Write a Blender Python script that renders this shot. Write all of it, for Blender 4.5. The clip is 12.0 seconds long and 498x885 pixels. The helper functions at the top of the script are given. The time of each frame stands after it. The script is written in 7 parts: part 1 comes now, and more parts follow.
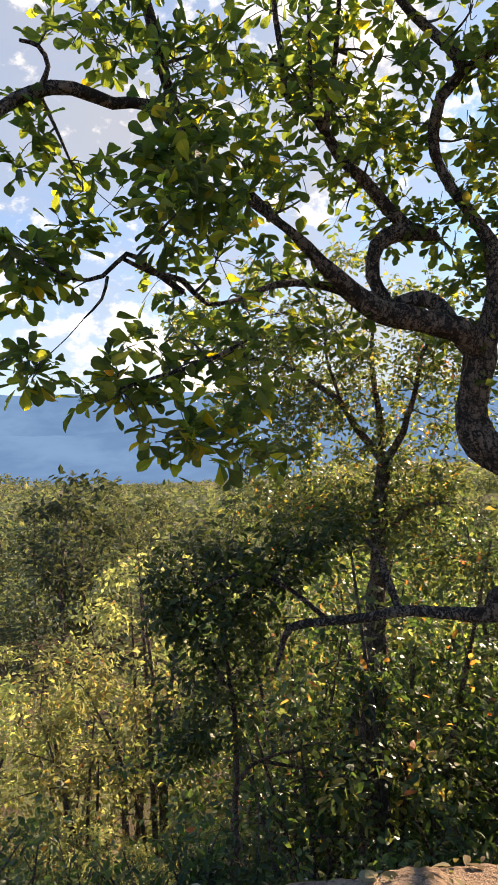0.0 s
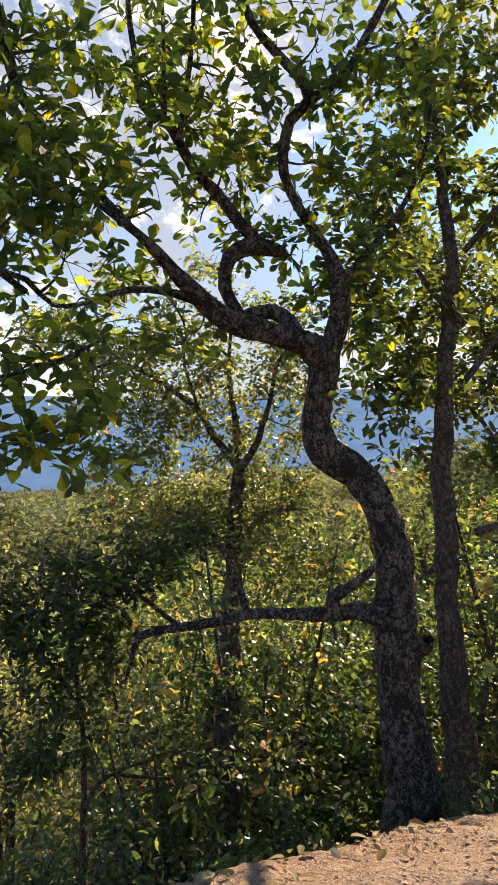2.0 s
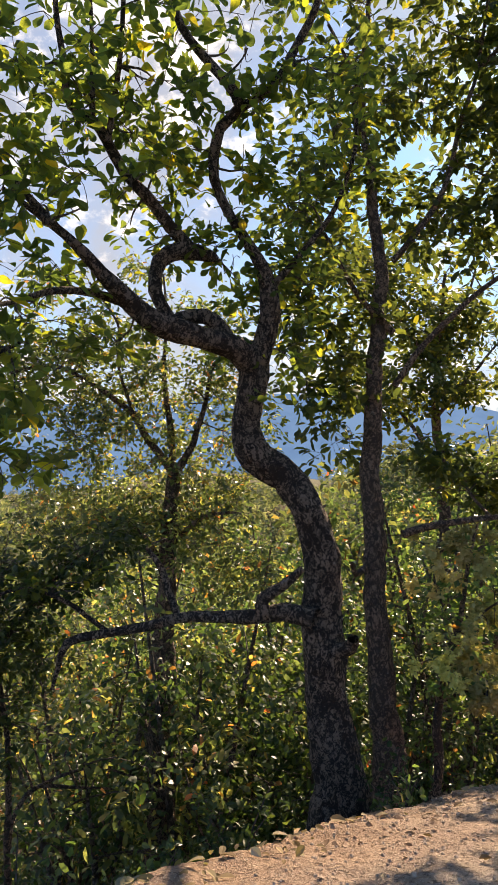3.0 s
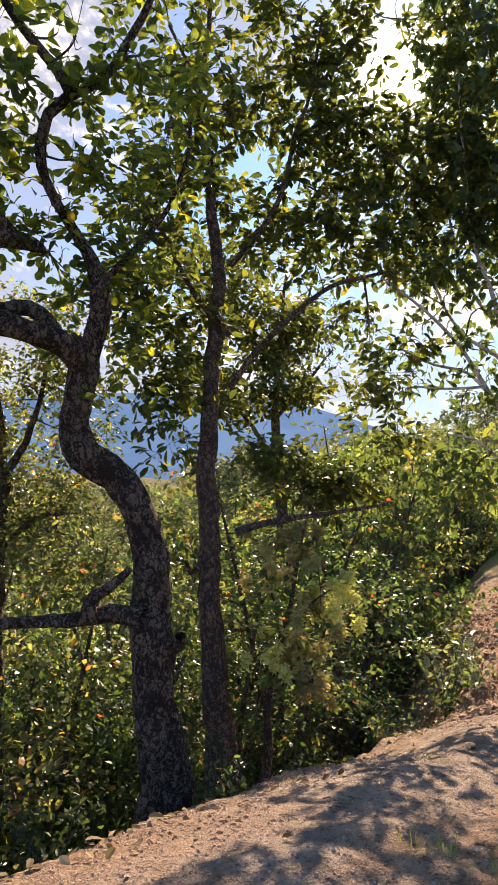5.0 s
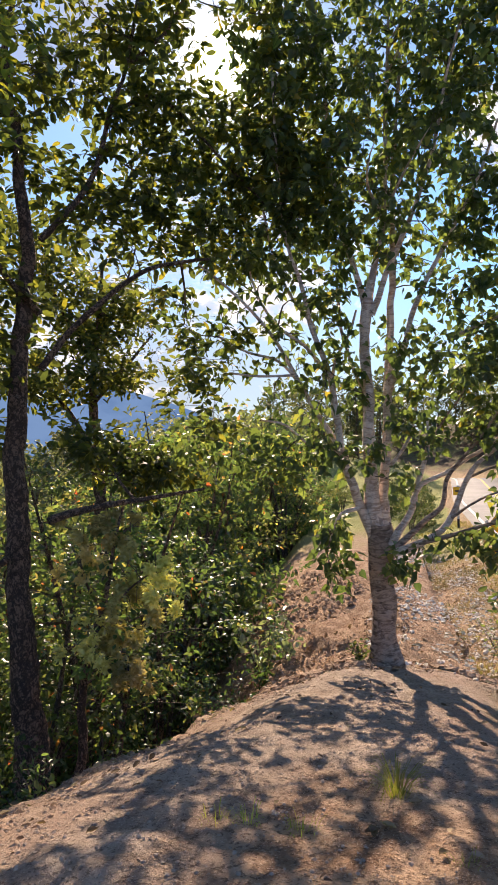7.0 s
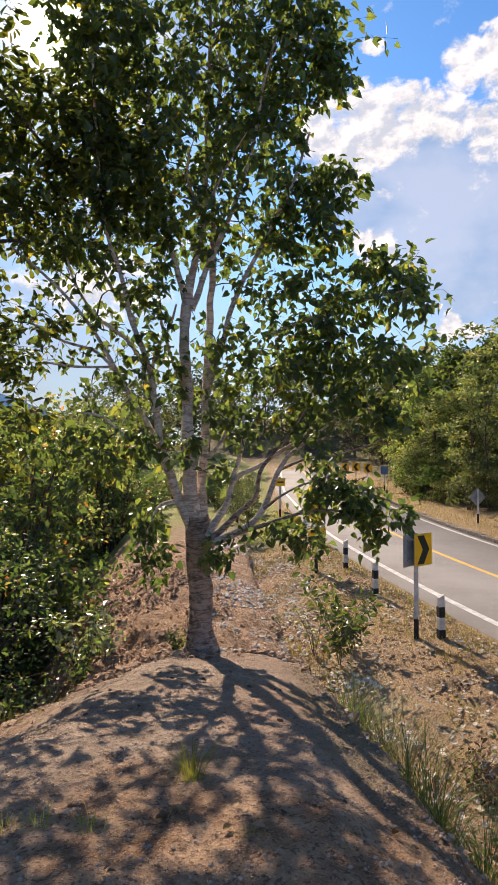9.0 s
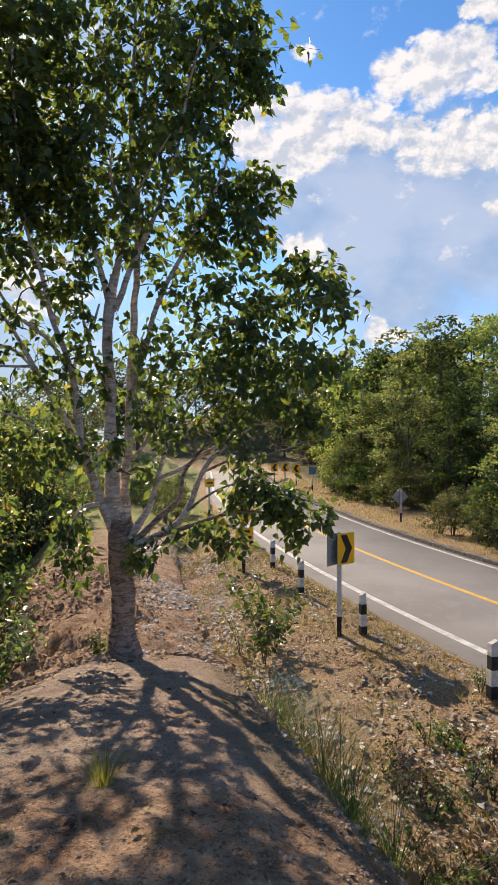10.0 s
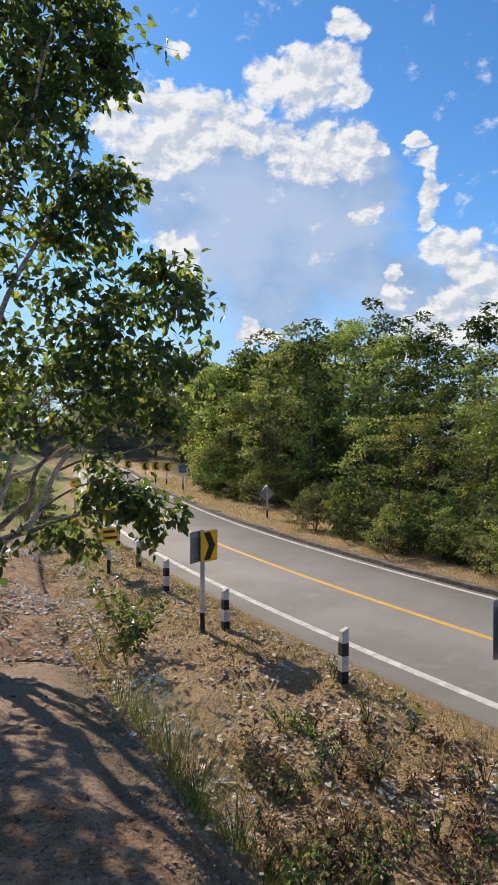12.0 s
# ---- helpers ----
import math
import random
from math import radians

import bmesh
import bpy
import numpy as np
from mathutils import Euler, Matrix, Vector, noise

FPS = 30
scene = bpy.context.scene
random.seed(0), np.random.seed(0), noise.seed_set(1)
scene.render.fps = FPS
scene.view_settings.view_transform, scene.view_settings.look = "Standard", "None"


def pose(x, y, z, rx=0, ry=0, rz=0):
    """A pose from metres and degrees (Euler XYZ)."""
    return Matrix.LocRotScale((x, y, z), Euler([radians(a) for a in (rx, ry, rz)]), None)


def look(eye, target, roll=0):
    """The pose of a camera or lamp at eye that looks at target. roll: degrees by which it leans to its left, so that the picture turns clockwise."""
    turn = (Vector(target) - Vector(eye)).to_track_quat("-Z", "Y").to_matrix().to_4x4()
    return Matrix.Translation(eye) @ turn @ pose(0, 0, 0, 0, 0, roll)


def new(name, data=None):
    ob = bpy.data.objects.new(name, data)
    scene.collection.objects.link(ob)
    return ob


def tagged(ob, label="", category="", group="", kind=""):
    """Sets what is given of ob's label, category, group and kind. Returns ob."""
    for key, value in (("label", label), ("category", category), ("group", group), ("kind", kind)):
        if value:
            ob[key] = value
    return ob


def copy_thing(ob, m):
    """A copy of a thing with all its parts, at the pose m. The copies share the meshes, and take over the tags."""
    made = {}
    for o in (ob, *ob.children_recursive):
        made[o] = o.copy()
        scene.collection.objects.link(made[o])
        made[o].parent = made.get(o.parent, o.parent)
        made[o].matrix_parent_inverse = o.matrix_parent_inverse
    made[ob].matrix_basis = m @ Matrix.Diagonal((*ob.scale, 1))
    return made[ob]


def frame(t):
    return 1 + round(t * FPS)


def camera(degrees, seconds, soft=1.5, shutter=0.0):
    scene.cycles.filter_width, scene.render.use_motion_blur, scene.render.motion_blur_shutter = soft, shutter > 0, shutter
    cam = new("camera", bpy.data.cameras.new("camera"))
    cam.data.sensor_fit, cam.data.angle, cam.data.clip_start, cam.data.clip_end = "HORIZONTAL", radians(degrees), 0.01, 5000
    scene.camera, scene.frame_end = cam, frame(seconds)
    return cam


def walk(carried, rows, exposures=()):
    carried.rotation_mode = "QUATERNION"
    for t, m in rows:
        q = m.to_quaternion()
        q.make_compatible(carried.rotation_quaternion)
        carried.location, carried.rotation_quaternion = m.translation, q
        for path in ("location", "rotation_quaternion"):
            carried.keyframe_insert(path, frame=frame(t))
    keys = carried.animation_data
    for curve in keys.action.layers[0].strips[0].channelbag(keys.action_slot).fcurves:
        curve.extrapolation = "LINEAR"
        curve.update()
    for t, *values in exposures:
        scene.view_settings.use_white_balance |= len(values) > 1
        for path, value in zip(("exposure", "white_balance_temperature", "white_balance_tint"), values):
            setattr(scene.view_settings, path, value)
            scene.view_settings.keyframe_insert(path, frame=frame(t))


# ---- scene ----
from mathutils import kdtree

cam = camera(42.22, 12.0, soft=0.9)
PATH = [
    (0, (-0.2644, 0.1990, 3.4335), (0.0964, 2.1657, 3.4768), -1.09),
    (0.5, (-0.2569, 0.1863, 3.4321), (0.2160, 2.1290, 3.4821), -0.89),
    (1, (-0.2430, 0.1769, 3.4242), (0.3390, 2.0895, 3.4826), -0.95),
    (1.5, (-0.2222, 0.1714, 3.4260), (0.4586, 2.0510, 3.4860), -1.05),
    (2, (-0.1950, 0.1562, 3.4270), (0.5674, 2.0042, 3.4869), -0.79),
    (2.5, (-0.1689, 0.1359, 3.4262), (0.6794, 1.9459, 3.4911), -0.72),
    (2.7, (-0.1599, 0.1256, 3.4253), (0.7202, 1.9203, 3.4923), -0.73),
    (4.3, (-0.0416, 0.0124, 3.4056), (1.1230, 1.6365, 3.4819), -0.62),
    (4.5, (-0.0435, 0.0112, 3.4063), (1.1634, 1.6043, 3.4804), -0.59),
    (5, (-0.0283, 0.0137, 3.4130), (1.2762, 1.5282, 3.4788), -0.57),
    (5.5, (-0.0131, 0.0126, 3.4153), (1.3852, 1.4414, 3.4721), -0.63),
    (6, (-0.0000, 0.0000, 3.4200), (1.4907, 1.3326, 3.4650), -0.80),
    (6.5, (0.0220, -0.0134, 3.4136), (1.6019, 1.2126, 3.4449), -0.90),
    (7, (0.0383, -0.0165, 3.4075), (1.7016, 1.0941, 3.4225), -0.89),
    (7.5, (0.0662, -0.0253, 3.4022), (1.8066, 0.9601, 3.3999), -0.91),
    (7.7, (0.0744, -0.0301, 3.4018), (1.8409, 0.9077, 3.3944), -0.90),
    (9.3, (0.0688, -0.1772, 3.4225), (1.9817, 0.4065, 3.4080), -0.20),
    (9.5, (0.0665, -0.1914, 3.4256), (1.9916, 0.3508, 3.4112), -0.16),
    (10, (0.0628, -0.2330, 3.4343), (2.0133, 0.2091, 3.4193), -0.06),
    (10.5, (0.0512, -0.2741, 3.4367), (2.0214, 0.0695, 3.4219), -0.01),
    (11, (0.0494, -0.3128, 3.4372), (2.0337, -0.0631, 3.4215), 0.02),
    (11.5, (0.0462, -0.3564, 3.4384), (2.0400, -0.2000, 3.4201), 0.06),
    (12, (0.0347, -0.4077, 3.4397), (2.0339, -0.3540, 3.4193), 0.10),
]
walk(cam, [(t, look(eye, target, roll)) for t, eye, target, roll in PATH],
     exposures=[(0.0, 1.22, 7500, 14), (2.5, 1.13, 7500, 15), (5.5, 1.08, 7200, 21), (7.5, 0.85, 6950, 21), (9.5, 0.60, 6850, 17), (12.0, 0.42, 6400, 11)])

# ---- daylight: a sun half hidden by crowns, blue sky with broken cumulus ----
SUN_AZ, SUN_EL = radians(54.3), radians(31.2)
SUN_DIR = Vector((math.sin(SUN_AZ) * math.cos(SUN_EL), math.cos(SUN_AZ) * math.cos(SUN_EL), math.sin(SUN_EL)))
sun = new("sun", bpy.data.lights.new("sun", "SUN"))
sun.data.energy, sun.data.angle, sun.data.color = 5.0, radians(0.6), (1.0, 0.86, 0.66)
sun.matrix_world = look((0, 0, 60), Vector((0, 0, 60)) - SUN_DIR)


class Nodes:
    """Short hand for wiring shader nodes."""

    def __init__(self, tree):
        self.t = tree
        tree.nodes.clear()

    def add(self, kind, ins=None):
        n = self.t.nodes.new(kind)
        for name, val in (ins or {}).items():
            if hasattr(val, "is_output"):
                self.t.links.new(val, n.inputs[name])
            else:
                n.inputs[name].default_value = val
        return n

    def link(self, a, b):
        self.t.links.new(a, b)

    def math(self, op, a, b=0.0, clamp=False):
        n = self.add("ShaderNodeMath")
        n.operation, n.use_clamp = op, clamp
        for i, v in enumerate((a, b)):
            if hasattr(v, "is_output"):
                self.link(v, n.inputs[i])
            else:
                n.inputs[i].default_value = v
        return n.outputs[0]

    def vmath(self, op, a, b=(0, 0, 0)):
        n = self.add("ShaderNodeVectorMath")
        n.operation = op
        for i, v in enumerate((a, b)):
            if hasattr(v, "is_output"):
                self.link(v, n.inputs[i])
            else:
                n.inputs[i].default_value = v
        return n.outputs["Value"] if op in ("DOT_PRODUCT", "LENGTH") else n.outputs["Vector"]

    def noise(self, vec, scale, detail=4.0, rough=0.55, distort=0.0):
        n = self.add("ShaderNodeTexNoise", {"Scale": scale, "Detail": detail, "Roughness": rough, "Distortion": distort})
        if vec is not None:
            self.link(vec, n.inputs["Vector"])
        return n.outputs["Fac"]

    def span(self, fac, a, b, lo=0.0, hi=1.0):
        n = self.add("ShaderNodeMapRange", {"From Min": a, "From Max": b, "To Min": lo, "To Max": hi})
        n.interpolation_type = "SMOOTHSTEP"
        self.link(fac, n.inputs["Value"])
        return n.outputs["Result"]

    def mix(self, fac, a, b):
        n = self.add("ShaderNodeMix")
        n.data_type = "RGBA"
        for i, v in ((0, fac), (6, a), (7, b)):
            if hasattr(v, "is_output"):
                self.link(v, n.inputs[i])
            else:
                n.inputs[i].default_value = v if i == 0 else (*v, 1.0)
        return n.outputs[2]

    def ramp(self, fac, stops):
        n = self.add("ShaderNodeValToRGB")
        while len(n.color_ramp.elements) < len(stops):
            n.color_ramp.elements.new(0.5)
        for e, (p, c) in zip(n.color_ramp.elements, stops):
            e.position, e.color = p, (*c, 1.0)
        self.link(fac, n.inputs["Fac"])
        return n.outputs["Color"]


# each heap of cloud: its bearing, its height in the sky and its half width, in degrees
HEAPS = [(77.3, 24.9, 2.3), (79.9, 24.0, 2.8), (82.9, 25.4, 3.0), (86.4, 25.9, 2.4), (88.4, 24.5, 2.3), (91.6, 23.9, 2.1), (94.8, 23.6, 2.3), (97.8, 23.4, 1.8), (99.8, 22.9, 0.8), (89.9, 29.0, 2.1), (92.8, 28.4, 2.3), (95.8, 28.5, 2.3), (97.7, 27.4, 1.1), (88.4, 27.2, 1.1), (96.8, 32.2, 1.3), (81.9, 30.9, 1.0), (80.8, 27.8, 1.0), (102.8, 24.0, 0.7), (103.5, 22.1, 1.17), (103.7, 19.6, 1.25), (103.3, 18.5, 0.86), (99.2, 18.8, 1.1), (104.5, 16.0, 1.48), (106.8, 14.4, 1.64), (108.6, 13.3, 2.0), (81.4, 16.5, 1.8), (82.0, 15.1, 1.3), (101.2, 13.5, 0.9), (105.4, 10.1, 2.4), (108.1, 9.9, 3.0), (102.1, 8.5, 1.7), (100.7, 11.7, 1.1), (89.0, 9.4, 1.4), (91.0, 9.1, 1.0)]
# the grey bodies of cloud below them
BODIES = [(83.4, 20.4, 5.3), (87.9, 18.0, 6.5), (93.4, 19.3, 6.5), (96.3, 16.5, 5.0), (90.4, 14.1, 5.3), (97.3, 20.9, 3.5), (85.9, 22.4, 4.0), (101.2, 12.2, 3.5), (79.7, 21.7, 3.0),
         (106.8, 10.9, 4.0)]


def toward_sky(az, el):
    return (math.sin(radians(az)) * math.cos(radians(el)), math.cos(radians(az)) * math.cos(radians(el)), math.sin(radians(el)))


def build_world():
    w = bpy.data.worlds.new("sky")
    scene.world = w
    w.use_nodes = True
    n = Nodes(w.node_tree)
    sky = n.add("ShaderNodeTexSky")
    sky.sky_type, sky.sun_disc, sky.sun_elevation, sky.sun_rotation = "NISHITA", False, SUN_EL, SUN_AZ
    sky.altitude, sky.air_density, sky.dust_density, sky.ozone_density = 300.0, 1.0, 0.25, 1.5
    way = n.add("ShaderNodeTexCoord").outputs["Generated"]
    sep = n.add("ShaderNodeSeparateXYZ")
    n.link(way, sep.inputs[0])
    # cumulus: heaps gathered in a bank over the road, edges broken up by noise, thin scattered cloud elsewhere
    flat = n.vmath("MULTIPLY", way, (1.0, 1.0, 1.5))
    swirl = n.add("ShaderNodeTexNoise", {"Scale": 10.0, "Detail": 6.0, "Roughness": 0.6})
    n.link(flat, swirl.inputs["Vector"])
    curl = n.vmath("MULTIPLY", n.vmath("SUBTRACT", swirl.outputs["Color"], (0.5, 0.5, 0.5)), (0.11, 0.11, 0.09))
    bent = n.vmath("NORMALIZE", n.vmath("ADD", way, curl))
    fine = n.noise(flat, 20.0, 10.0, 0.62, 0.15)
    big = n.noise(n.vmath("ADD", flat, (3.1, 0.7, 5.2)), 3.0, 4.0, 0.55, 0.1)
    heap = n.span(big, 0.40, 0.72, 0.0, 0.70)
    heap = n.math("MULTIPLY", heap, n.span(n.vmath("DOT_PRODUCT", way, (0.90, -0.08, 0.42)), 0.94, 0.80))
    heap = n.math("MULTIPLY", heap, n.span(n.vmath("DOT_PRODUCT", way, (0.72, 0.62, 0.30)), -0.1, 0.45))
    for az, el, size in HEAPS:
        heap = n.math("MAXIMUM", heap, n.span(n.vmath("DOT_PRODUCT", bent, toward_sky(az, el)), math.cos(radians(size * 1.3)), math.cos(radians(size * 0.1))))
    grey = 0.0
    for az, el, size in BODIES:
        grey = n.math("MAXIMUM", grey, n.span(n.vmath("DOT_PRODUCT", bent, toward_sky(az, el)), math.cos(radians(size * 1.3)), math.cos(radians(size * 0.45))))
    puff = n.math("ADD", n.math("MULTIPLY", heap, 0.72), n.math("MULTIPLY", n.math("SUBTRACT", fine, 0.5), 2.1))
    cover = n.span(puff, 0.14, 0.62)
    lit = n.noise(n.vmath("ADD", flat, (-0.003, 0.008, 0.016)), 20.0, 10.0, 0.62, 0.15)
    shade = n.span(n.math("SUBTRACT", fine, lit), -0.11, 0.10)
    white = n.mix(shade, (0.42, 0.46, 0.52), (0.69, 0.68, 0.66))
    mist = n.mix(n.span(n.noise(flat, 7.0, 5.0, 0.5), 0.35, 0.65), (0.21, 0.31, 0.46), (0.37, 0.43, 0.53))
    above = n.span(sep.outputs["Z"], 0.0, 0.05)
    cover = n.math("MULTIPLY", n.math("MULTIPLY", cover, above), 0.95)
    toward = n.math("MAXIMUM", n.vmath("DOT_PRODUCT", way, tuple(SUN_DIR)), 0.0)
    glow = n.math("ADD", n.math("MULTIPLY", n.math("POWER", toward, 4000.0), 30.0), n.math("MULTIPLY", n.math("POWER", toward, 220.0), 0.35))
    blue = n.vmath("MULTIPLY", sky.outputs["Color"], (0.046, 0.086, 0.118))
    murk = n.vmath("SCALE", (0.13, 0.115, 0.115))
    n.link(n.math("POWER", n.math("SUBTRACT", 1.0, n.math("MAXIMUM", sep.outputs["Z"], 0.0)), 5.0), murk.node.inputs["Scale"])
    blue = n.vmath("ADD", blue, murk)
    blue = n.mix(n.math("MULTIPLY", n.span(sep.outputs["Z"], 0.34, 0.02), 0.8), blue, (0.32, 0.375, 0.44))
    thin = n.span(n.vmath("DOT_PRODUCT", way, (0.37, 0.83, 0.42)), 0.62, 0.97)
    thin = n.math("MULTIPLY", thin, n.span(n.noise(flat, 2.4, 6.0, 0.6, 0.4), 0.30, 0.64, 0.30, 0.90))
    blue = n.mix(thin, blue, (0.27, 0.29, 0.325))
    blue = n.mix(n.math("MULTIPLY", grey, n.math("MULTIPLY", above, 0.85)), blue, mist)
    mixed = n.mix(cover, blue, white)
    aureole = n.vmath("SCALE", (1.0, 0.96, 0.88))
    n.link(glow, aureole.node.inputs["Scale"])
    total = n.vmath("ADD", mixed, aureole)
    bg = n.add("ShaderNodeBackground", {"Strength": 1.0})
    n.link(total, bg.inputs["Color"])
    out = n.add("ShaderNodeOutputWorld")
    n.link(bg.outputs[0], out.inputs["Surface"])


build_world()


# ---- materials ----
def material(name):
    m = bpy.data.materials.new(name)
    m.use_nodes = True
    return m, Nodes(m.node_tree)


def finish(n, shader):
    out = n.add("ShaderNodeOutputMaterial")
    n.link(shader, out.inputs["Surface"])


def surface(n, color, rough=0.85, bump=None, strength=0.5, distance=0.02, metallic=0.0, spec=0.4):
    p = n.add("ShaderNodeBsdfPrincipled", {"Metallic": metallic, "Specular IOR Level": spec})
    for sock, v in (("Base Color", color), ("Roughness", rough)):
        if hasattr(v, "is_output"):
            n.link(v, p.inputs[sock])
        else:
            p.inputs[sock].default_value = (*v, 1.0) if sock == "Base Color" else v
    if bump is not None:
        b = n.add("ShaderNodeBump", {"Strength": strength, "Distance": distance})
        n.link(bump, b.inputs["Height"])
        n.link(b.outputs["Normal"], p.inputs["Normal"])
    return p.outputs[0]


def leaf_material(name, stops, through_gain=1.9, gloss=0.5, trans=0.5, vary=0.7, spec=0.3, blue=0.5):
    """Thin leaves: colour varies leaf by leaf, sunlight shines through them."""
    m, n = material(name)
    isl = n.add("ShaderNodeNewGeometry").outputs["Random Per Island"]
    ob = n.add("ShaderNodeObjectInfo").outputs["Random"]
    pick = n.math("FRACT", n.math("ADD", isl, n.math("MULTIPLY", ob, 7.31)))
    col = n.ramp(pick, stops)
    pos = n.add("ShaderNodeTexCoord").outputs["Object"]
    patch = n.noise(pos, 1.1, 2.0)
    hsv = n.add("ShaderNodeHueSaturation", {"Saturation": 1.0})
    plant = n.math("FRACT", n.math("MULTIPLY", ob, 13.7))
    n.link(n.math("MULTIPLY", n.span(patch, 0.3, 0.7, 0.75, 1.22), n.math("ADD", n.math("MULTIPLY", plant, vary), 1.0 - 0.55 * vary)), hsv.inputs["Value"])
    n.link(n.math("ADD", n.span(patch, 0.3, 0.7, 0.012, -0.012), n.math("ADD", n.math("MULTIPLY", ob, 0.045), 0.478)), hsv.inputs["Hue"])
    n.link(col, hsv.inputs["Color"])
    face = surface(n, hsv.outputs["Color"], gloss, spec=spec)
    warm = n.vmath("MULTIPLY", hsv.outputs["Color"], (through_gain * 1.20, through_gain * 1.25, through_gain * blue))
    tr = n.add("ShaderNodeBsdfTranslucent")
    n.link(warm, tr.inputs["Color"])
    mx = n.add("ShaderNodeMixShader", {"Fac": trans})
    n.link(face, mx.inputs[1])
    n.link(tr.outputs[0], mx.inputs[2])
    finish(n, mx.outputs[0])
    return m


LEAF_OLD = leaf_material("broad_leaf", [(0.0, (0.032, 0.043, 0.018)), (0.45, (0.058, 0.070, 0.025)), (0.82, (0.110, 0.114, 0.028)), (0.975, (0.180, 0.148, 0.024)), (1.0, (0.323, 0.171, 0.019))], 4.4, trans=0.52)
LEAF_SLIM = leaf_material("oblong_leaf", [(0.0, (0.031, 0.040, 0.020)), (0.5, (0.052, 0.062, 0.025)), (0.92, (0.093, 0.098, 0.030)), (1.0, (0.165, 0.135, 0.025))], 2.9)
LEAF_HEART = leaf_material("heart_leaf", [(0.0, (0.030, 0.046, 0.022)), (0.6, (0.046, 0.066, 0.028)), (0.95, (0.078, 0.100, 0.034)), (1.0, (0.150, 0.125, 0.028))], 3.0, 0.38, 0.40, spec=0.38, blue=0.55)
LEAF_AUTUMN = leaf_material("turning_leaf", [(0.0, (0.046, 0.06, 0.028)), (0.5, (0.082, 0.098, 0.044)), (0.8, (0.14, 0.142, 0.06)), (0.965, (0.23, 0.175, 0.06)), (1.0, (0.371, 0.11, 0.042))], 3.6, 0.40, 0.44, spec=0.45, blue=0.62)
# tan leaves made paler, sunlight on them put into the colour
LEAF_TAN = leaf_material("tan_leaf_painted_sunlit", [(0.0, (0.135, 0.143, 0.067)), (0.5, (0.221, 0.217, 0.111)), (0.86, (0.312, 0.283, 0.158)), (0.98, (0.369, 0.287, 0.105)), (1.0, (0.41, 0.161, 0.066))], 2.9, vary=0.8, blue=0.7)
LEAF_SHRUB = leaf_material("shrub_leaf", [(0.0, (0.034, 0.056, 0.022)), (0.5, (0.06, 0.092, 0.034)), (0.85, (0.104, 0.136, 0.05)), (0.98, (0.19, 0.165, 0.065)), (1.0, (0.395, 0.11, 0.045))], 2.7, 0.40, 0.42, spec=0.4, blue=0.62)
LEAF_DARK = leaf_material("dark_leaf", [(0.0, (0.03, 0.048, 0.02)), (0.6, (0.052, 0.076, 0.028)), (1.0, (0.1, 0.12, 0.04))], 2.0, 0.5, 0.38, spec=0.25)
LEAF_WOOD = leaf_material("woodland_leaf", [(0.0, (0.086, 0.113, 0.052)), (0.5, (0.159, 0.198, 0.081)), (0.88, (0.267, 0.29, 0.113)), (0.985, (0.392, 0.296, 0.101)), (1.0, (0.497, 0.26, 0.086))], 1.7, 0.5, 0.26, vary=1.0, spec=0.35, blue=0.6)
LEAF_BUSH = leaf_material("roadside_leaf", [(0.0, (0.114, 0.147, 0.058)), (0.5, (0.208, 0.248, 0.087)), (0.9, (0.322, 0.334, 0.113)), (1.0, (0.47, 0.32, 0.109))], 1.7, 0.5, 0.28, vary=1.0, spec=0.35, blue=0.6)
# paler and greyer than near leaves: the haze of distance is in the colour
LEAF_FAR = leaf_material("hazed_far_leaf", [(0.0, (0.080, 0.094, 0.066)), (0.5, (0.130, 0.140, 0.094)), (0.9, (0.195, 0.190, 0.130)), (1.0, (0.270, 0.225, 0.165))], 1.6, 0.6, 0.35, vary=1.0, spec=0.15)
LEAF_SILVER = leaf_material("pale_flower", [(0.0, (0.484, 0.43, 0.17)), (0.7, (0.588, 0.517, 0.226)), (1.0, (0.656, 0.581, 0.294))], 0.9, 0.7, 0.45, blue=0.6)
LEAF_SHEEN = leaf_material("silvery_leaf", [(0.0, (0.16, 0.20, 0.12)), (1.0, (0.34, 0.37, 0.28))], 0.9, 0.25)
GRASS = leaf_material("grass_blade", [(0.0, (0.063, 0.105, 0.021)), (0.55, (0.1, 0.15, 0.032)), (0.85, (0.171, 0.198, 0.057)), (1.0, (0.266, 0.275, 0.104))], 1.3, 0.5, 0.4)
TUFT = leaf_material("tuft_blade", [(0.0, (0.15, 0.19, 0.04)), (0.6, (0.25, 0.27, 0.07)), (1.0, (0.38, 0.31, 0.14))], 1.8, 0.5, 0.45)
STRAW = leaf_material("straw_blade", [(0.0, (0.26, 0.19, 0.08)), (0.6, (0.36, 0.26, 0.12)), (0.9, (0.20, 0.20, 0.06)), (1.0, (0.45, 0.36, 0.2))], 1.0, 0.6)
DEAD = leaf_material("dead_leaf", [(0.0, (0.135, 0.081, 0.046)), (0.5, (0.23, 0.142, 0.078)), (0.85, (0.338, 0.223, 0.13)), (1.0, (0.486, 0.365, 0.247))], 0.6, 0.9, 0.2)
DRY = leaf_material("curled_dry_leaf", [(0.0, (0.22, 0.14, 0.08)), (0.5, (0.34, 0.235, 0.145)), (1.0, (0.46, 0.35, 0.24))], 0.9, 0.8, 0.3)
PALE = leaf_material("bleached_leaf", [(0.0, (0.40, 0.33, 0.25)), (0.4, (0.62, 0.56, 0.48)), (1.0, (0.74, 0.71, 0.65))], 0.5, 0.85, 0.15)


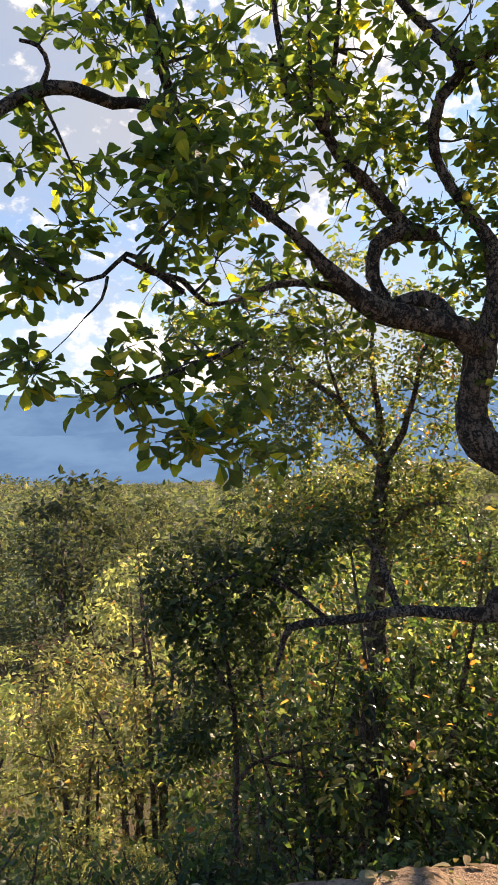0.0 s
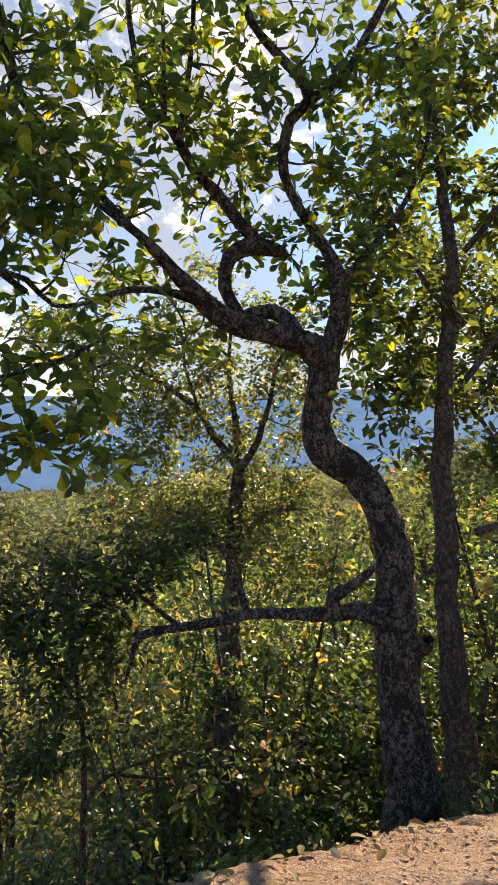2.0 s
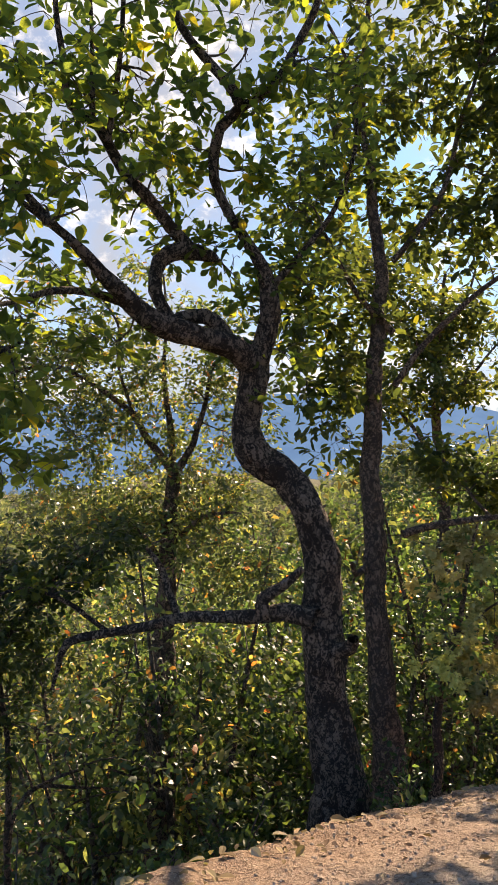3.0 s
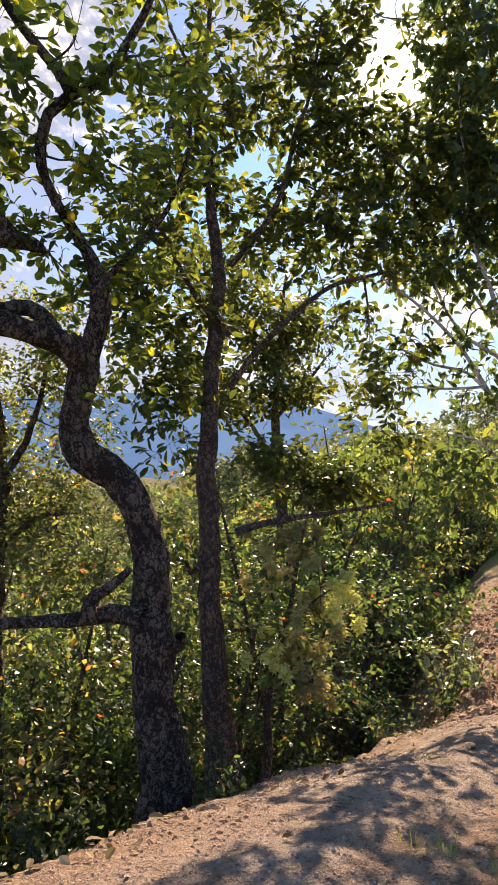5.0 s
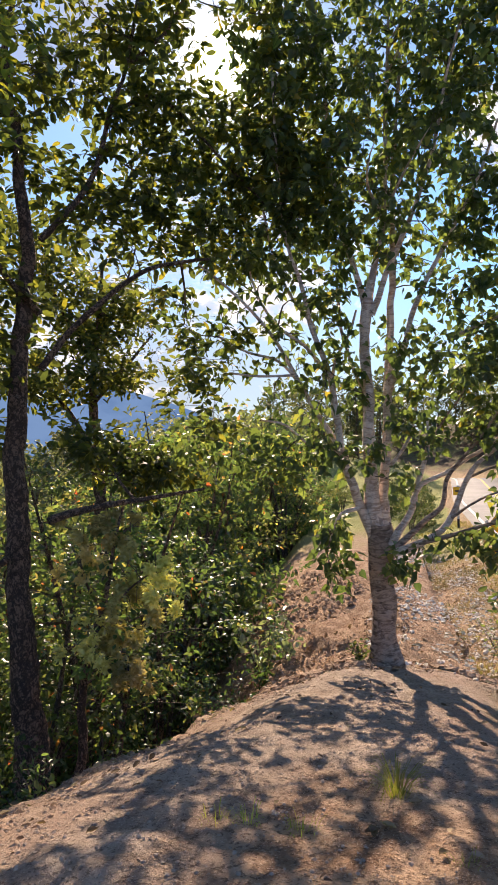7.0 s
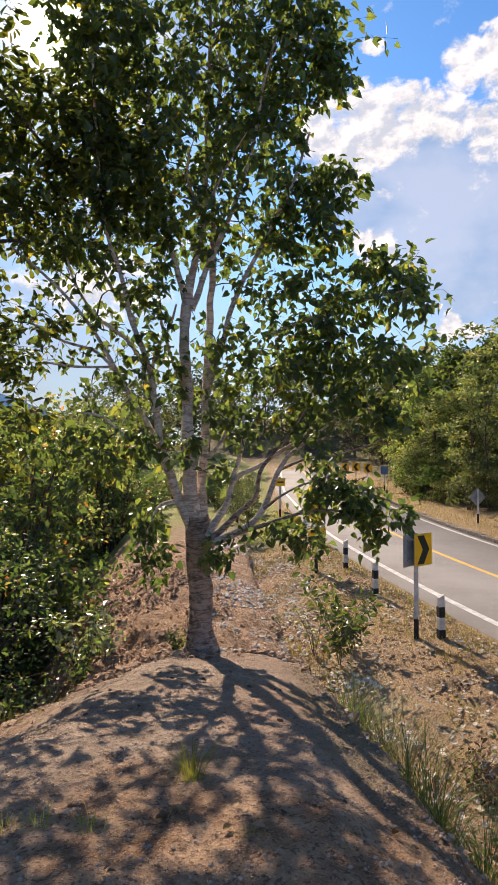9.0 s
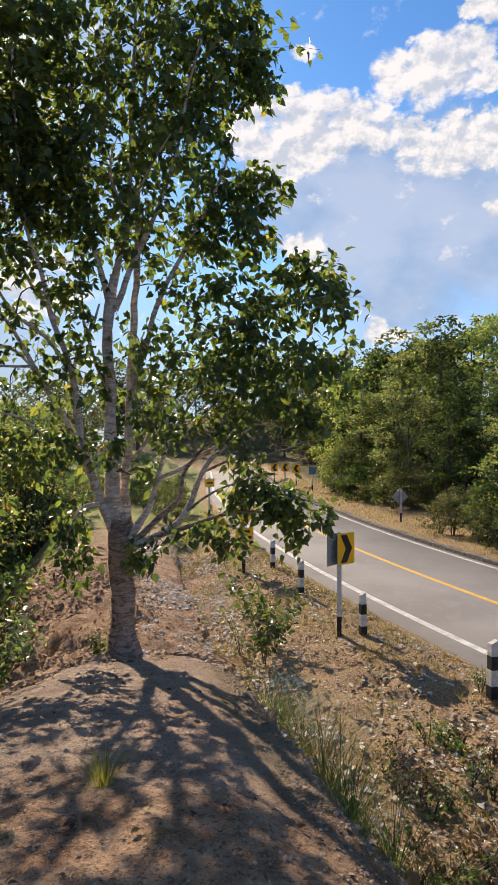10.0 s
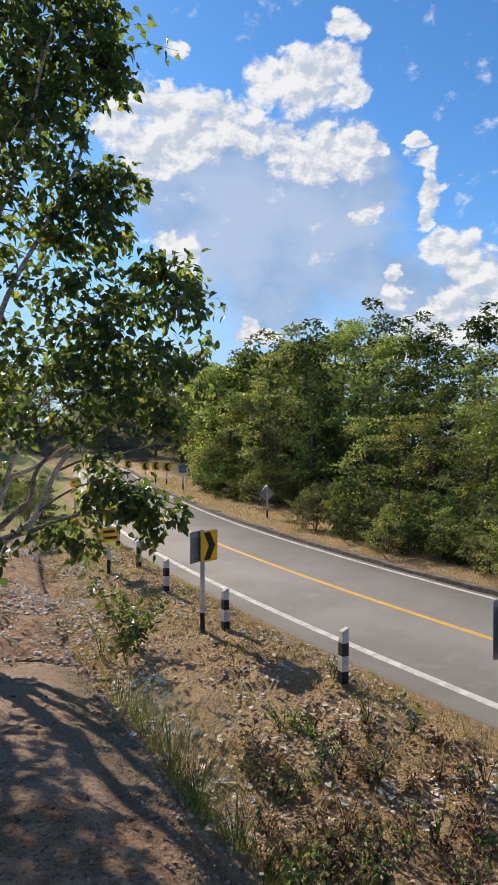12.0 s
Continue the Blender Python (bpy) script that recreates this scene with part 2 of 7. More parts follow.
def bark_material(name, dark, light, lichen, amount, rings=False):
    m, n = material(name)
    pos = n.add("ShaderNodeTexCoord").outputs["Object"]
    if rings:
        lo = n.vmath("MULTIPLY", pos, (4.0, 4.0, 13.0))
        grain = n.math("ADD", n.math("MULTIPLY", n.noise(lo, 1.5, 7.0, 0.68, 1.6), 0.7), n.math("MULTIPLY", n.noise(pos, 9.0, 5.0, 0.65), 0.3))
        grain = n.span(grain, 0.30, 0.70, 0.05, 0.70)
    else:
        warp = n.add("ShaderNodeTexNoise", {"Scale": 7.0, "Detail": 6.0, "Roughness": 0.7})
        n.link(pos, warp.inputs["Vector"])
        lo = n.vmath("MULTIPLY", n.vmath("ADD", pos, n.vmath("MULTIPLY", n.vmath("SUBTRACT", warp.outputs["Color"], (0.5, 0.5, 0.5)), (0.26, 0.26, 0.26))), (1.0, 1.0, 0.34))
        cell = n.add("ShaderNodeTexVoronoi", {"Scale": 25.0})
        cell.feature = "DISTANCE_TO_EDGE"
        n.link(lo, cell.inputs["Vector"])
        crack = n.span(cell.outputs["Distance"], 0.0, 0.24)
        crack = n.math("ADD", n.math("MULTIPLY", crack, 0.85), 0.15)
        grain = n.math("MULTIPLY", crack, n.span(n.noise(lo, 17.0, 7.0, 0.72, 0.6), 0.33, 0.67, 0.12, 1.0))
        grain = n.math("MULTIPLY", grain, n.span(n.noise(pos, 5.0, 4.0), 0.3, 0.7, 0.6, 1.35))
    col = n.mix(n.span(grain, 0.12, 0.58), dark, light)
    spots = n.span(n.noise(pos, 11.0, 6.0, 0.68), 0.62 - amount, 0.68 - amount)
    fine = n.span(n.noise(pos, 46.0, 2.0), 0.42, 0.58)
    col = n.mix(n.math("MULTIPLY", spots, fine), col, lichen)
    finish(n, surface(n, col, 0.93, n.math("ADD", grain, n.math("MULTIPLY", n.noise(pos, 60.0, 3.0), 0.3)), 0.9, 0.02, spec=0.2))
    return m


BARK_OLD = bark_material("rough_bark", (0.028, 0.019, 0.015), (0.295, 0.213, 0.165), (0.40, 0.35, 0.30), -0.02)
BARK_PALE = bark_material("pale_bark", (0.40, 0.28, 0.215), (0.80, 0.655, 0.545), (0.11, 0.075, 0.060), 0.0, True)
BARK_FOOT = bark_material("ringed_bark", (0.12, 0.078, 0.058), (0.42, 0.305, 0.235), (0.46, 0.40, 0.34), 0.0, True)
BARK_GREY = bark_material("grey_bark", (0.06, 0.041, 0.032), (0.31, 0.208, 0.152), (0.40, 0.36, 0.31), -0.03)
TWIG = bark_material("twig_bark", (0.07, 0.055, 0.045), (0.22, 0.18, 0.15), (0.32, 0.30, 0.27), -0.03)


def ground_material():
    m, n = material("ground")
    pos = n.add("ShaderNodeTexCoord").outputs["Object"]
    cov = n.add("ShaderNodeSeparateColor")
    layer = n.add("ShaderNodeVertexColor")
    layer.layer_name = "cover"
    n.link(layer.outputs["Color"], cov.inputs[0])
    big, mid, fine, grit = n.noise(pos, 0.55, 4.0), n.noise(pos, 5.0, 5.0, 0.65), n.noise(pos, 38.0, 4.0, 0.7), n.noise(pos, 95.0, 3.0, 0.8)
    sand = n.mix(n.span(mid, 0.3, 0.72), (0.285, 0.210, 0.162), (0.58, 0.455, 0.355))
    sand = n.mix(n.span(big, 0.45, 0.62), sand, (0.44, 0.305, 0.225))
    sand = n.mix(n.math("MULTIPLY", n.span(fine, 0.52, 0.64), 0.7), sand, (0.095, 0.064, 0.047))
    sand = n.mix(n.math("MULTIPLY", n.span(grit, 0.54, 0.66), 0.75), sand, (0.66, 0.54, 0.42))
    red = n.mix(n.span(mid, 0.35, 0.68), (0.31, 0.178, 0.104), (0.60, 0.40, 0.255))
    red = n.mix(n.math("MULTIPLY", n.span(fine, 0.5, 0.62), 0.7), red, (0.11, 0.062, 0.038))
    red = n.mix(n.math("MULTIPLY", n.span(grit, 0.55, 0.66), 0.7), red, (0.68, 0.51, 0.37))
    dry = n.mix(n.span(fine, 0.35, 0.65), (0.275, 0.175, 0.098), (0.54, 0.39, 0.235))
    dry = n.mix(n.math("MULTIPLY", n.span(mid, 0.55, 0.68), 0.35), dry, (0.22, 0.22, 0.07))
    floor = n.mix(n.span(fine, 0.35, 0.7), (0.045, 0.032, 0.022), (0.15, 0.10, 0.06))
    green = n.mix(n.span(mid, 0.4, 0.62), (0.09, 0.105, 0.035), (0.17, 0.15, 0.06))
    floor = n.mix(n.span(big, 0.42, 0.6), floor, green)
    col = n.mix(cov.outputs[2], sand, red)
    col = n.mix(cov.outputs[0], col, dry)
    field = n.mix(n.span(fine, 0.35, 0.65), (0.20, 0.215, 0.065), (0.38, 0.375, 0.14))
    col = n.mix(layer.outputs["Alpha"], col, field)
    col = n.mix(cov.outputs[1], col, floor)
    lump = n.noise(pos, 13.0, 3.0, 0.6)
    relief = n.math("ADD", n.math("ADD", n.math("ADD", n.math("MULTIPLY", mid, 0.9), n.math("MULTIPLY", lump, 0.9)), n.math("MULTIPLY", fine, 0.85)), n.math("MULTIPLY", grit, 0.5))
    finish(n, surface(n, col, 0.96, relief, 1.0, 0.06, spec=0.15))
    return m


def asphalt_material():
    m, n = material("asphalt")
    pos = n.add("ShaderNodeTexCoord").outputs["Object"]
    big, mid, grit = n.noise(pos, 0.35, 5.0), n.noise(pos, 2.6, 4.0), n.noise(pos, 140.0, 2.0, 0.8)
    col = n.mix(n.span(big, 0.35, 0.65), (0.205, 0.192, 0.184), (0.260, 0.245, 0.234))
    col = n.mix(n.math("MULTIPLY", n.span(mid, 0.52, 0.66), 0.4), col, (0.27, 0.255, 0.235))
    col = n.mix(n.math("MULTIPLY", n.span(grit, 0.56, 0.68), 0.45), col, (0.33, 0.32, 0.31))
    finish(n, surface(n, col, 0.86, grit, 0.5, 0.006, spec=0.35))
    return m


def plain_material(name, a, b, scale=12.0, rough=0.6, metallic=0.0, dirt=0.25, relief=0.2, spec=0.4):
    m, n = material(name)
    pos = n.add("ShaderNodeTexCoord").outputs["Object"]
    col = n.mix(n.span(n.noise(pos, scale, 5.0, 0.65), 0.3, 0.7), a, b)
    grime = n.span(n.noise(pos, scale * 2.7, 6.0, 0.7), 0.54, 0.72)
    col = n.mix(n.math("MULTIPLY", grime, dirt), col, tuple(c * 0.35 + 0.02 for c in a))
    finish(n, surface(n, col, rough, n.noise(pos, scale * 9.0, 3.0), relief, 0.004, metallic, spec))
    return m


ASPHALT = asphalt_material()
GROUND = ground_material()
LINE_WHITE = plain_material("worn_white_paint", (0.38, 0.37, 0.35), (0.64, 0.62, 0.59), 4.0, 0.7, dirt=0.6)
LINE_YELLOW = plain_material("worn_yellow_paint", (0.62, 0.34, 0.05), (0.74, 0.44, 0.08), 3.0, 0.7, dirt=0.35)
POST_WHITE = plain_material("post_white", (0.42, 0.40, 0.37), (0.66, 0.64, 0.60), 9.0, 0.85, dirt=0.75)
POST_BLACK = plain_material("post_black", (0.018, 0.018, 0.018), (0.035, 0.034, 0.032), 9.0, 0.8)
SIGN_YELLOW = plain_material("sign_yellow", (0.92, 0.46, 0.012), (0.97, 0.52, 0.018), 4.0, 0.35, dirt=0.08)
SIGN_BLACK = plain_material("sign_black", (0.012, 0.012, 0.012), (0.02, 0.02, 0.02), 5.0, 0.4)
SIGN_BACK = plain_material("bare_aluminium", (0.30, 0.32, 0.34), (0.42, 0.43, 0.44), 6.0, 0.45, 0.6, dirt=0.2)
SIGN_BLUE = plain_material("sign_blue", (0.09, 0.15, 0.26), (0.14, 0.21, 0.33), 4.0, 0.4)
SIGN_WHITE = plain_material("sign_white", (0.74, 0.74, 0.72), (0.80, 0.80, 0.78), 4.0, 0.4, dirt=0.1)
STEEL = plain_material("galvanised_steel", (0.40, 0.41, 0.42), (0.55, 0.56, 0.56), 20.0, 0.4, 0.8, dirt=0.2)
KERB = plain_material("weathered_kerb", (0.055, 0.046, 0.040), (0.22, 0.185, 0.155), 5.0, 0.9, dirt=0.75, relief=0.5)
LUMP = plain_material("sand_lump", (0.24, 0.175, 0.13), (0.48, 0.37, 0.28), 20.0, 0.95, dirt=0.3, relief=0.5)
STONE = plain_material("pale_stone", (0.60, 0.51, 0.41), (0.85, 0.78, 0.68), 7.0, 0.9, dirt=0.3, relief=0.5)
CLOD = plain_material("earth_clod", (0.20, 0.12, 0.075), (0.48, 0.325, 0.21), 14.0, 0.95, dirt=0.4, relief=0.6)


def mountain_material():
    """Distance: wooded slopes, kilometres of blue haze painted in as a glowing colour."""
    m, n = material("mountain_painted_haze")
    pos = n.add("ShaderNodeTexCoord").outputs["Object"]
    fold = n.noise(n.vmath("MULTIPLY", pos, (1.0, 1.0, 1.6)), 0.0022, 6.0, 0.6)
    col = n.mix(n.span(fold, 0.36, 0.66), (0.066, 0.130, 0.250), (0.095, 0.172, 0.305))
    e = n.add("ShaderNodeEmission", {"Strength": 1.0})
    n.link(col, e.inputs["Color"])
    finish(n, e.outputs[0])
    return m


MOUNTAIN = mountain_material()


# ---- building helpers ----
def mesh_of(name, verts, faces, mat, smooth=True):
    """A mesh from arrays; every face has the same number of corners."""
    verts, faces = np.asarray(verts, np.float32), np.asarray(faces, np.int32)
    me = bpy.data.meshes.new(name)
    me.vertices.add(len(verts))
    me.vertices.foreach_set("co", verts.ravel())
    k = faces.shape[1]
    me.loops.add(faces.size)
    me.loops.foreach_set("vertex_index", faces.ravel())
    me.polygons.add(len(faces))
    me.polygons.foreach_set("loop_start", np.arange(0, faces.size, k, dtype=np.int32))
    me.polygons.foreach_set("use_smooth", np.full(len(faces), smooth))
    me.update(calc_edges=True)
    me.materials.append(mat)
    return me


def child(name, me, parent, label=""):
    ob = new(name, me)
    ob.parent = parent
    return tagged(ob, label)


def part(name, bm, mat, parent, label="", smooth=False):
    me = bpy.data.meshes.new(name)
    for f in bm.faces:
        f.smooth = smooth
    bm.to_mesh(me)
    bm.free()
    me.materials.append(mat)
    return child(name, me, parent, label)


def thing(name, m, label, category, group="", kind=""):
    ob = new(name)
    ob.matrix_world = m
    ob.empty_display_size = 0.2
    return tagged(ob, label, category, group, kind)


def box(bm, cx, cy, cz, sx, sy, sz, bevel=0.0):
    made = bmesh.ops.create_cube(bm, size=1.0)["verts"]
    for v in made:
        v.co = Vector((cx + v.co.x * sx, cy + v.co.y * sy, cz + v.co.z * sz))
    if bevel:
        edges = list({e for v in made for e in v.link_edges})
        bmesh.ops.bevel(bm, geom=edges, offset=bevel, segments=2, affect="EDGES", profile=0.6)
    return bm


def lattice(ix, iy, seed):
    h = (ix * 374761393 + iy * 668265263 + seed * 974634777) & 0x7FFFFFFF
    h = ((h ^ (h >> 13)) * 1274126177) & 0x7FFFFFFF
    return ((h ^ (h >> 16)) & 0xFFFF) / 65535.0


def rough(x, y, scale, seed=0, octaves=3):
    """Smooth value noise on arrays, about -0.5 to 0.5."""
    x, y = np.asarray(x, float) / scale, np.asarray(y, float) / scale
    total, amp, norm = 0.0, 1.0, 0.0
    for o in range(octaves):
        ix, iy = np.floor(x).astype(np.int64), np.floor(y).astype(np.int64)
        fx, fy = x - ix, y - iy
        fx, fy = fx * fx * (3 - 2 * fx), fy * fy * (3 - 2 * fy)
        a, b = lattice(ix, iy, seed + o), lattice(ix + 1, iy, seed + o)
        c, d = lattice(ix, iy + 1, seed + o), lattice(ix + 1, iy + 1, seed + o)
        total = total + amp * ((a + (b - a) * fx) * (1 - fy) + (c + (d - c) * fx) * fy - 0.5)
        norm, amp, x, y = norm + amp, amp * 0.5, x * 2.03 + 7.1, y * 2.03 + 3.7
    return total / norm


def ease(a, b, x):
    t = np.clip((np.asarray(x, float) - a) / (b - a), 0, 1)
    return t * t * (3 - 2 * t)


# ---- the road's line: its edge line on the camera's side, bending right and then left ----
def road_line():
    s = np.arange(-40.0, 120.0, 0.5)
    head = np.where(s < 23, 34.0 - 0.6 * s, 20.2 - np.clip((s - 32) * 0.8, 0, 3.6))
    head = np.where(s < -6, 37.6 - 0.25 * (s + 6), head)
    head = np.where(s > 57, 16.6 + np.minimum((s - 57) * 1.8, 75), head)
    head = np.radians(head)
    x, y = np.cumsum(np.cos(head)) * 0.5, np.cumsum(np.sin(head)) * 0.5
    i = int(np.argmin(abs(s)))
    return s, x - x[i] + 8.39, y - y[i] - 3.29, np.sin(head), -np.cos(head)


ROAD_S, ROAD_X, ROAD_Y, ROAD_NX, ROAD_NY = road_line()
NEAR_EDGE, FAR_LINE, FAR_EDGE = -0.48, 4.55, 4.78


def road_offset(x, y):
    """Metres to the right of the camera-side edge line."""
    x, y = np.atleast_1d(np.asarray(x, float)), np.atleast_1d(np.asarray(y, float))
    out = np.empty(x.shape)
    for i in range(0, x.size, 20000):
        q = slice(i, i + 20000)
        d = (x.flat[q][:, None] - ROAD_X[None]) ** 2 + (y.flat[q][:, None] - ROAD_Y[None]) ** 2
        k = d.argmin(1)
        across = (x.flat[q] - ROAD_X[k]) * ROAD_NX[k] + (y.flat[q] - ROAD_Y[k]) * ROAD_NY[k]
        away = np.sqrt(d[np.arange(len(k)), k])
        out.flat[q] = np.where(away > 60, np.sign(across) * away, across)
    return out


def on_road(k, offset, z=0.0):
    return (ROAD_X[k] + ROAD_NX[k] * offset, ROAD_Y[k] + ROAD_NY[k] * offset, z)


# ---- the lie of the land ----
def along(x, y):
    return 0.925 * x + 0.38 * y, -0.38 * x + 0.925 * y


def land(x, y, full=False):
    """Height of the ground: a sandy berm, a wooded slope down to a valley on one side, a ditch, verge and road on the other."""
    x, y = np.atleast_1d(np.asarray(x, float)), np.atleast_1d(np.asarray(y, float))
    u, v = along(x, y)
    off = road_offset(x, y)
    crest = np.interp(u, [-30, -6, 0, 2, 2.6, 4.2, 7.0, 7.7, 9.0, 24, 60], [1.9, 2.0, 2.1, 2.06, 1.97, 1.70, 1.10, 0.85, 0.45, 0.40, 0.2])
    left = np.interp(u, [-20, 0, 1, 1.5, 2, 2.5, 3, 3.6, 4.3, 5, 7, 12, 25], [2.4, 2.85, 2.36, 2.03, 1.85, 1.91, 1.92, 1.85, 1.47, 1.42, 1.15, 1.9, 3.0]) + 0.22 * rough(u, v, 0.9, 5)
    right = -1.12 + 0.26 * rough(u, v, 0.9, 9) + 0.07 * rough(u, v, 0.28, 10)
    top = crest - 0.035 * (v - 0.2) ** 2 * (abs(v) < 6) - np.interp(u, [1.6, 3.2], [0.05, 0.28]) * ease(left - 1.0, left + 0.1, v) - 0.10 * ease(right + 0.5, right, v)
    dl = np.maximum(v - left, 0)
    fall = 0.95 * np.minimum(dl, 4.6) + 0.36 * np.clip(dl - 4.6, 0, 12) + 0.09 * np.clip(dl - 16.6, 0, 60)
    fall = fall * (1 - ease(26, 44, u) * (1 - ease(12, 28, v)))
    zl = top - fall
    verge = -0.02 - 0.20 * ease(0.4, 2.6, NEAR_EDGE - off) + 0.05 * rough(x, y, 0.8, 3)
    cut = np.interp(u, [7, 9, 10.5, 12, 14, 18, 22], [-1.45, -1.42, -1.36, -1.26, -1.15, -1.17, -1.3]) + 0.10 * rough(u, v, 0.5, 51)
    verge = verge - 0.13 * np.exp(-((v - cut + 0.35) / 0.5) ** 2) * ease(7.6, 8.6, u)
    dr = np.maximum(right - v, 0)
    zr = np.maximum(top - 1.25 * dr, verge)
    shelf = ease(7.6, 8.6, u) * (1 - ease(19, 24, u))
    zr = zr * (1 - shelf) + shelf * np.where(v > cut, np.maximum(top - 0.12 * dr, verge), verge)
    z = np.where(v > left, zl, np.where(v < right, zr, top))
    # beyond the road: a low verge, then rising wooded ground
    over = off - FAR_EDGE - 0.3
    z = np.where(over > 0, 0.12 * ease(0, 0.4, over) + 0.05 * np.clip(over - 2, 0, 40) + 0.1 * rough(x, y, 4, 4), z)
    near_road = (off > NEAR_EDGE - 0.25) & (over <= 0)
    z = np.where(near_road, -0.05, z)
    plateau = ease(30, 46, u) * (1 - ease(12, 28, v)) * (off < NEAR_EDGE - 0.25)
    z = z * (1 - plateau) + plateau * (0.0 - 0.08 * ease(0.3, 2, NEAR_EDGE - off))
    z = z + 10.0 * np.exp(-(((x - 112) / 20) ** 2 + ((y - 21) / 26) ** 2))
    z = z + 1.5 * np.exp(-(((x - 46.5) / 5.5) ** 2 + ((y - 17.5) / 4.0) ** 2)) * ease(0.6, 3.0, NEAR_EDGE - off)
    z = z + 2.4 * np.exp(-(((x - 60) / 9.0) ** 2 + ((y - 27) / 7.0) ** 2)) * ease(0.6, 4.0, NEAR_EDGE - off)
    r = np.hypot(x, y)
    far = ease(70, 260, r)
    rolling = -16 - 0.034 * np.clip(r - 150, 0, 3000) + 16 * rough(x, y, 240, 21, 4)
    rolling = rolling + 62 * np.exp(-(((x + 330) / 170) ** 2 + ((y - 620) / 260) ** 2)) + 40 * np.exp(-(((x - 420) / 200) ** 2 + ((y - 900) / 300) ** 2))
    rolling = np.maximum(rolling, -0.034 * r) * (x > 0.6 * y + 60) + rolling * (x <= 0.6 * y + 60)
    z = z * (1 - far) + rolling * far
    near = 1 - ease(9, 16, r)
    loose = ease(left - 0.6, left + 0.5, v) + ease(right + 0.5, right - 0.3, v) + ease(6.8, 8.0, u)
    z = np.where(near_road, z, z + near * (0.045 * rough(x, y, 0.5, 11) + 0.028 * rough(x, y, 0.14, 13) + 0.012 * rough(x, y, 0.05, 14, 2) + np.clip(loose, 0, 1) * 0.20 * rough(x, y, 0.3, 17, 4)))
    bank = ease(6.9, 8.0, u) * (1 - ease(16, 22, u)) * ease(-0.9, 0.2, v) * (1 - ease(left + 2, left + 5, v))
    z = z + bank * (0.34 * rough(x, y, 0.8, 23, 4) + 0.34 * rough(x, y, 0.25, 24, 4))
    if full:
        return z, u, v, off, left, right
    return z


def land_z(x, y):
    return float(land([x], [y])[0])


def build_ground():
    az = np.radians(np.concatenate([np.arange(-28, 116, 0.42), np.arange(116, 332, 3.0)]))
    rad = np.concatenate([[0.001], np.geomspace(0.35, 1.2, 16), np.geomspace(1.22, 11, 200), np.geomspace(11.3, 40, 50), np.geomspace(42, 4600, 60)])
    a, r = np.meshgrid(az, rad)
    x, y = r * np.sin(a), r * np.cos(a)
    z, u, v, off, left, right = (q.reshape(r.shape) for q in land(x.ravel(), y.ravel(), True))
    n, k = len(az), len(rad)
    verts = np.stack([x, y, z], -1).reshape(-1, 3)
    j = np.arange(n)
    rows = np.arange(k - 1)[:, None] * n
    faces = np.stack([rows + j, rows + (j + 1) % n, rows + n + (j + 1) % n, rows + n + j], -1).reshape(-1, 4)
    me = mesh_of("ground", verts, faces[:, ::-1], GROUND)
    mess = rough(x, y, 0.7, 41)
    dry = ease(right - 0.2, right - 0.9, v + 0.5 * mess) * (off < FAR_EDGE + 4)
    dry = np.maximum(dry, ease(17, 23, u + 4 * mess) * (v < left + 3))
    dry = np.maximum(dry, (off > FAR_EDGE) * (1 - ease(1.2, 3.2, off - FAR_EDGE)))
    wild = np.maximum(ease(left + 0.5, left + 1.8, v + 0.8 * mess) * (1 - ease(30, 40, u) * (v < left + 6)), ease(FAR_EDGE + 2.0, FAR_EDGE + 3.6, off + mess))
    wild = np.maximum(wild, ease(70, 84, r + 4 * mess))
    clay = np.maximum(ease(6.4, 7.6, u + 0.6 * mess), 0.5 * ease(left - 0.7, left - 0.1, v + 0.3 * mess))
    clay = np.maximum(clay * (1 - ease(17, 24, u)), ease(3.3, 2.4, u + 0.5 * mess) * (1 - ease(0.2, 1.0, v)))
    wild = np.where((x < 2.8 + 0.5 * mess) & (r < 20), wild * np.clip(0.45 + 1.5 * mess, 0, 1), wild)
    clay = np.where((v > left) & (x < 3.6) & (r < 20), 1.0, clay)
    # dark soil along the berm's right edge, with part of its shade painted in
    edge_soil_shade = ease(right + 0.42, right + 0.12, v + 0.35 * mess) * ease(right - 0.9, right - 0.4, v) * ease(0.8, 1.8, u) * (1 - ease(7.2, 8.2, u))
    wild = np.maximum(wild, 0.45 * edge_soil_shade)
    wild = np.where((u > 6.5) & (v < left + 2.0) & (u < 26), 0, wild)
    field = ease(19, 25, u + 5 * mess) * (v < left + 14) * (off < NEAR_EDGE - 0.6) * (1 - ease(72, 90, u))
    wild = np.where(field > 0.5, wild * 0.2, wild)
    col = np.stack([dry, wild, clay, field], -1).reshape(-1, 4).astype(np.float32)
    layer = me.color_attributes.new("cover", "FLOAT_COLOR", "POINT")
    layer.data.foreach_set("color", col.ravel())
    tagged(new("ground", me), "sandy earth berm, wooded slope, ditch and dry grass verge", "ground", kind="structure")


build_ground()


def strip(name, lo, hi, z, mat, label, category, k0=0, k1=None, thick=0.0):
    ks = np.arange(len(ROAD_S))[k0:k1]
    cross = [(lo, z), (hi, z)] if not thick else [(lo, z - thick), (lo, z), (hi, z), (hi, z - thick)]
    w = len(cross)
    verts = [on_road(k, o, zz) for k in ks for o, zz in cross]
    faces = [(i * w + c, i * w + c + 1, (i + 1) * w + c + 1, (i + 1) * w + c) for i in range(len(ks) - 1) for c in range(w - 1)]
    me = mesh_of(name, verts, np.array(faces)[:, ::-1], mat)
    return tagged(new(name, me), label, category, kind="structure")


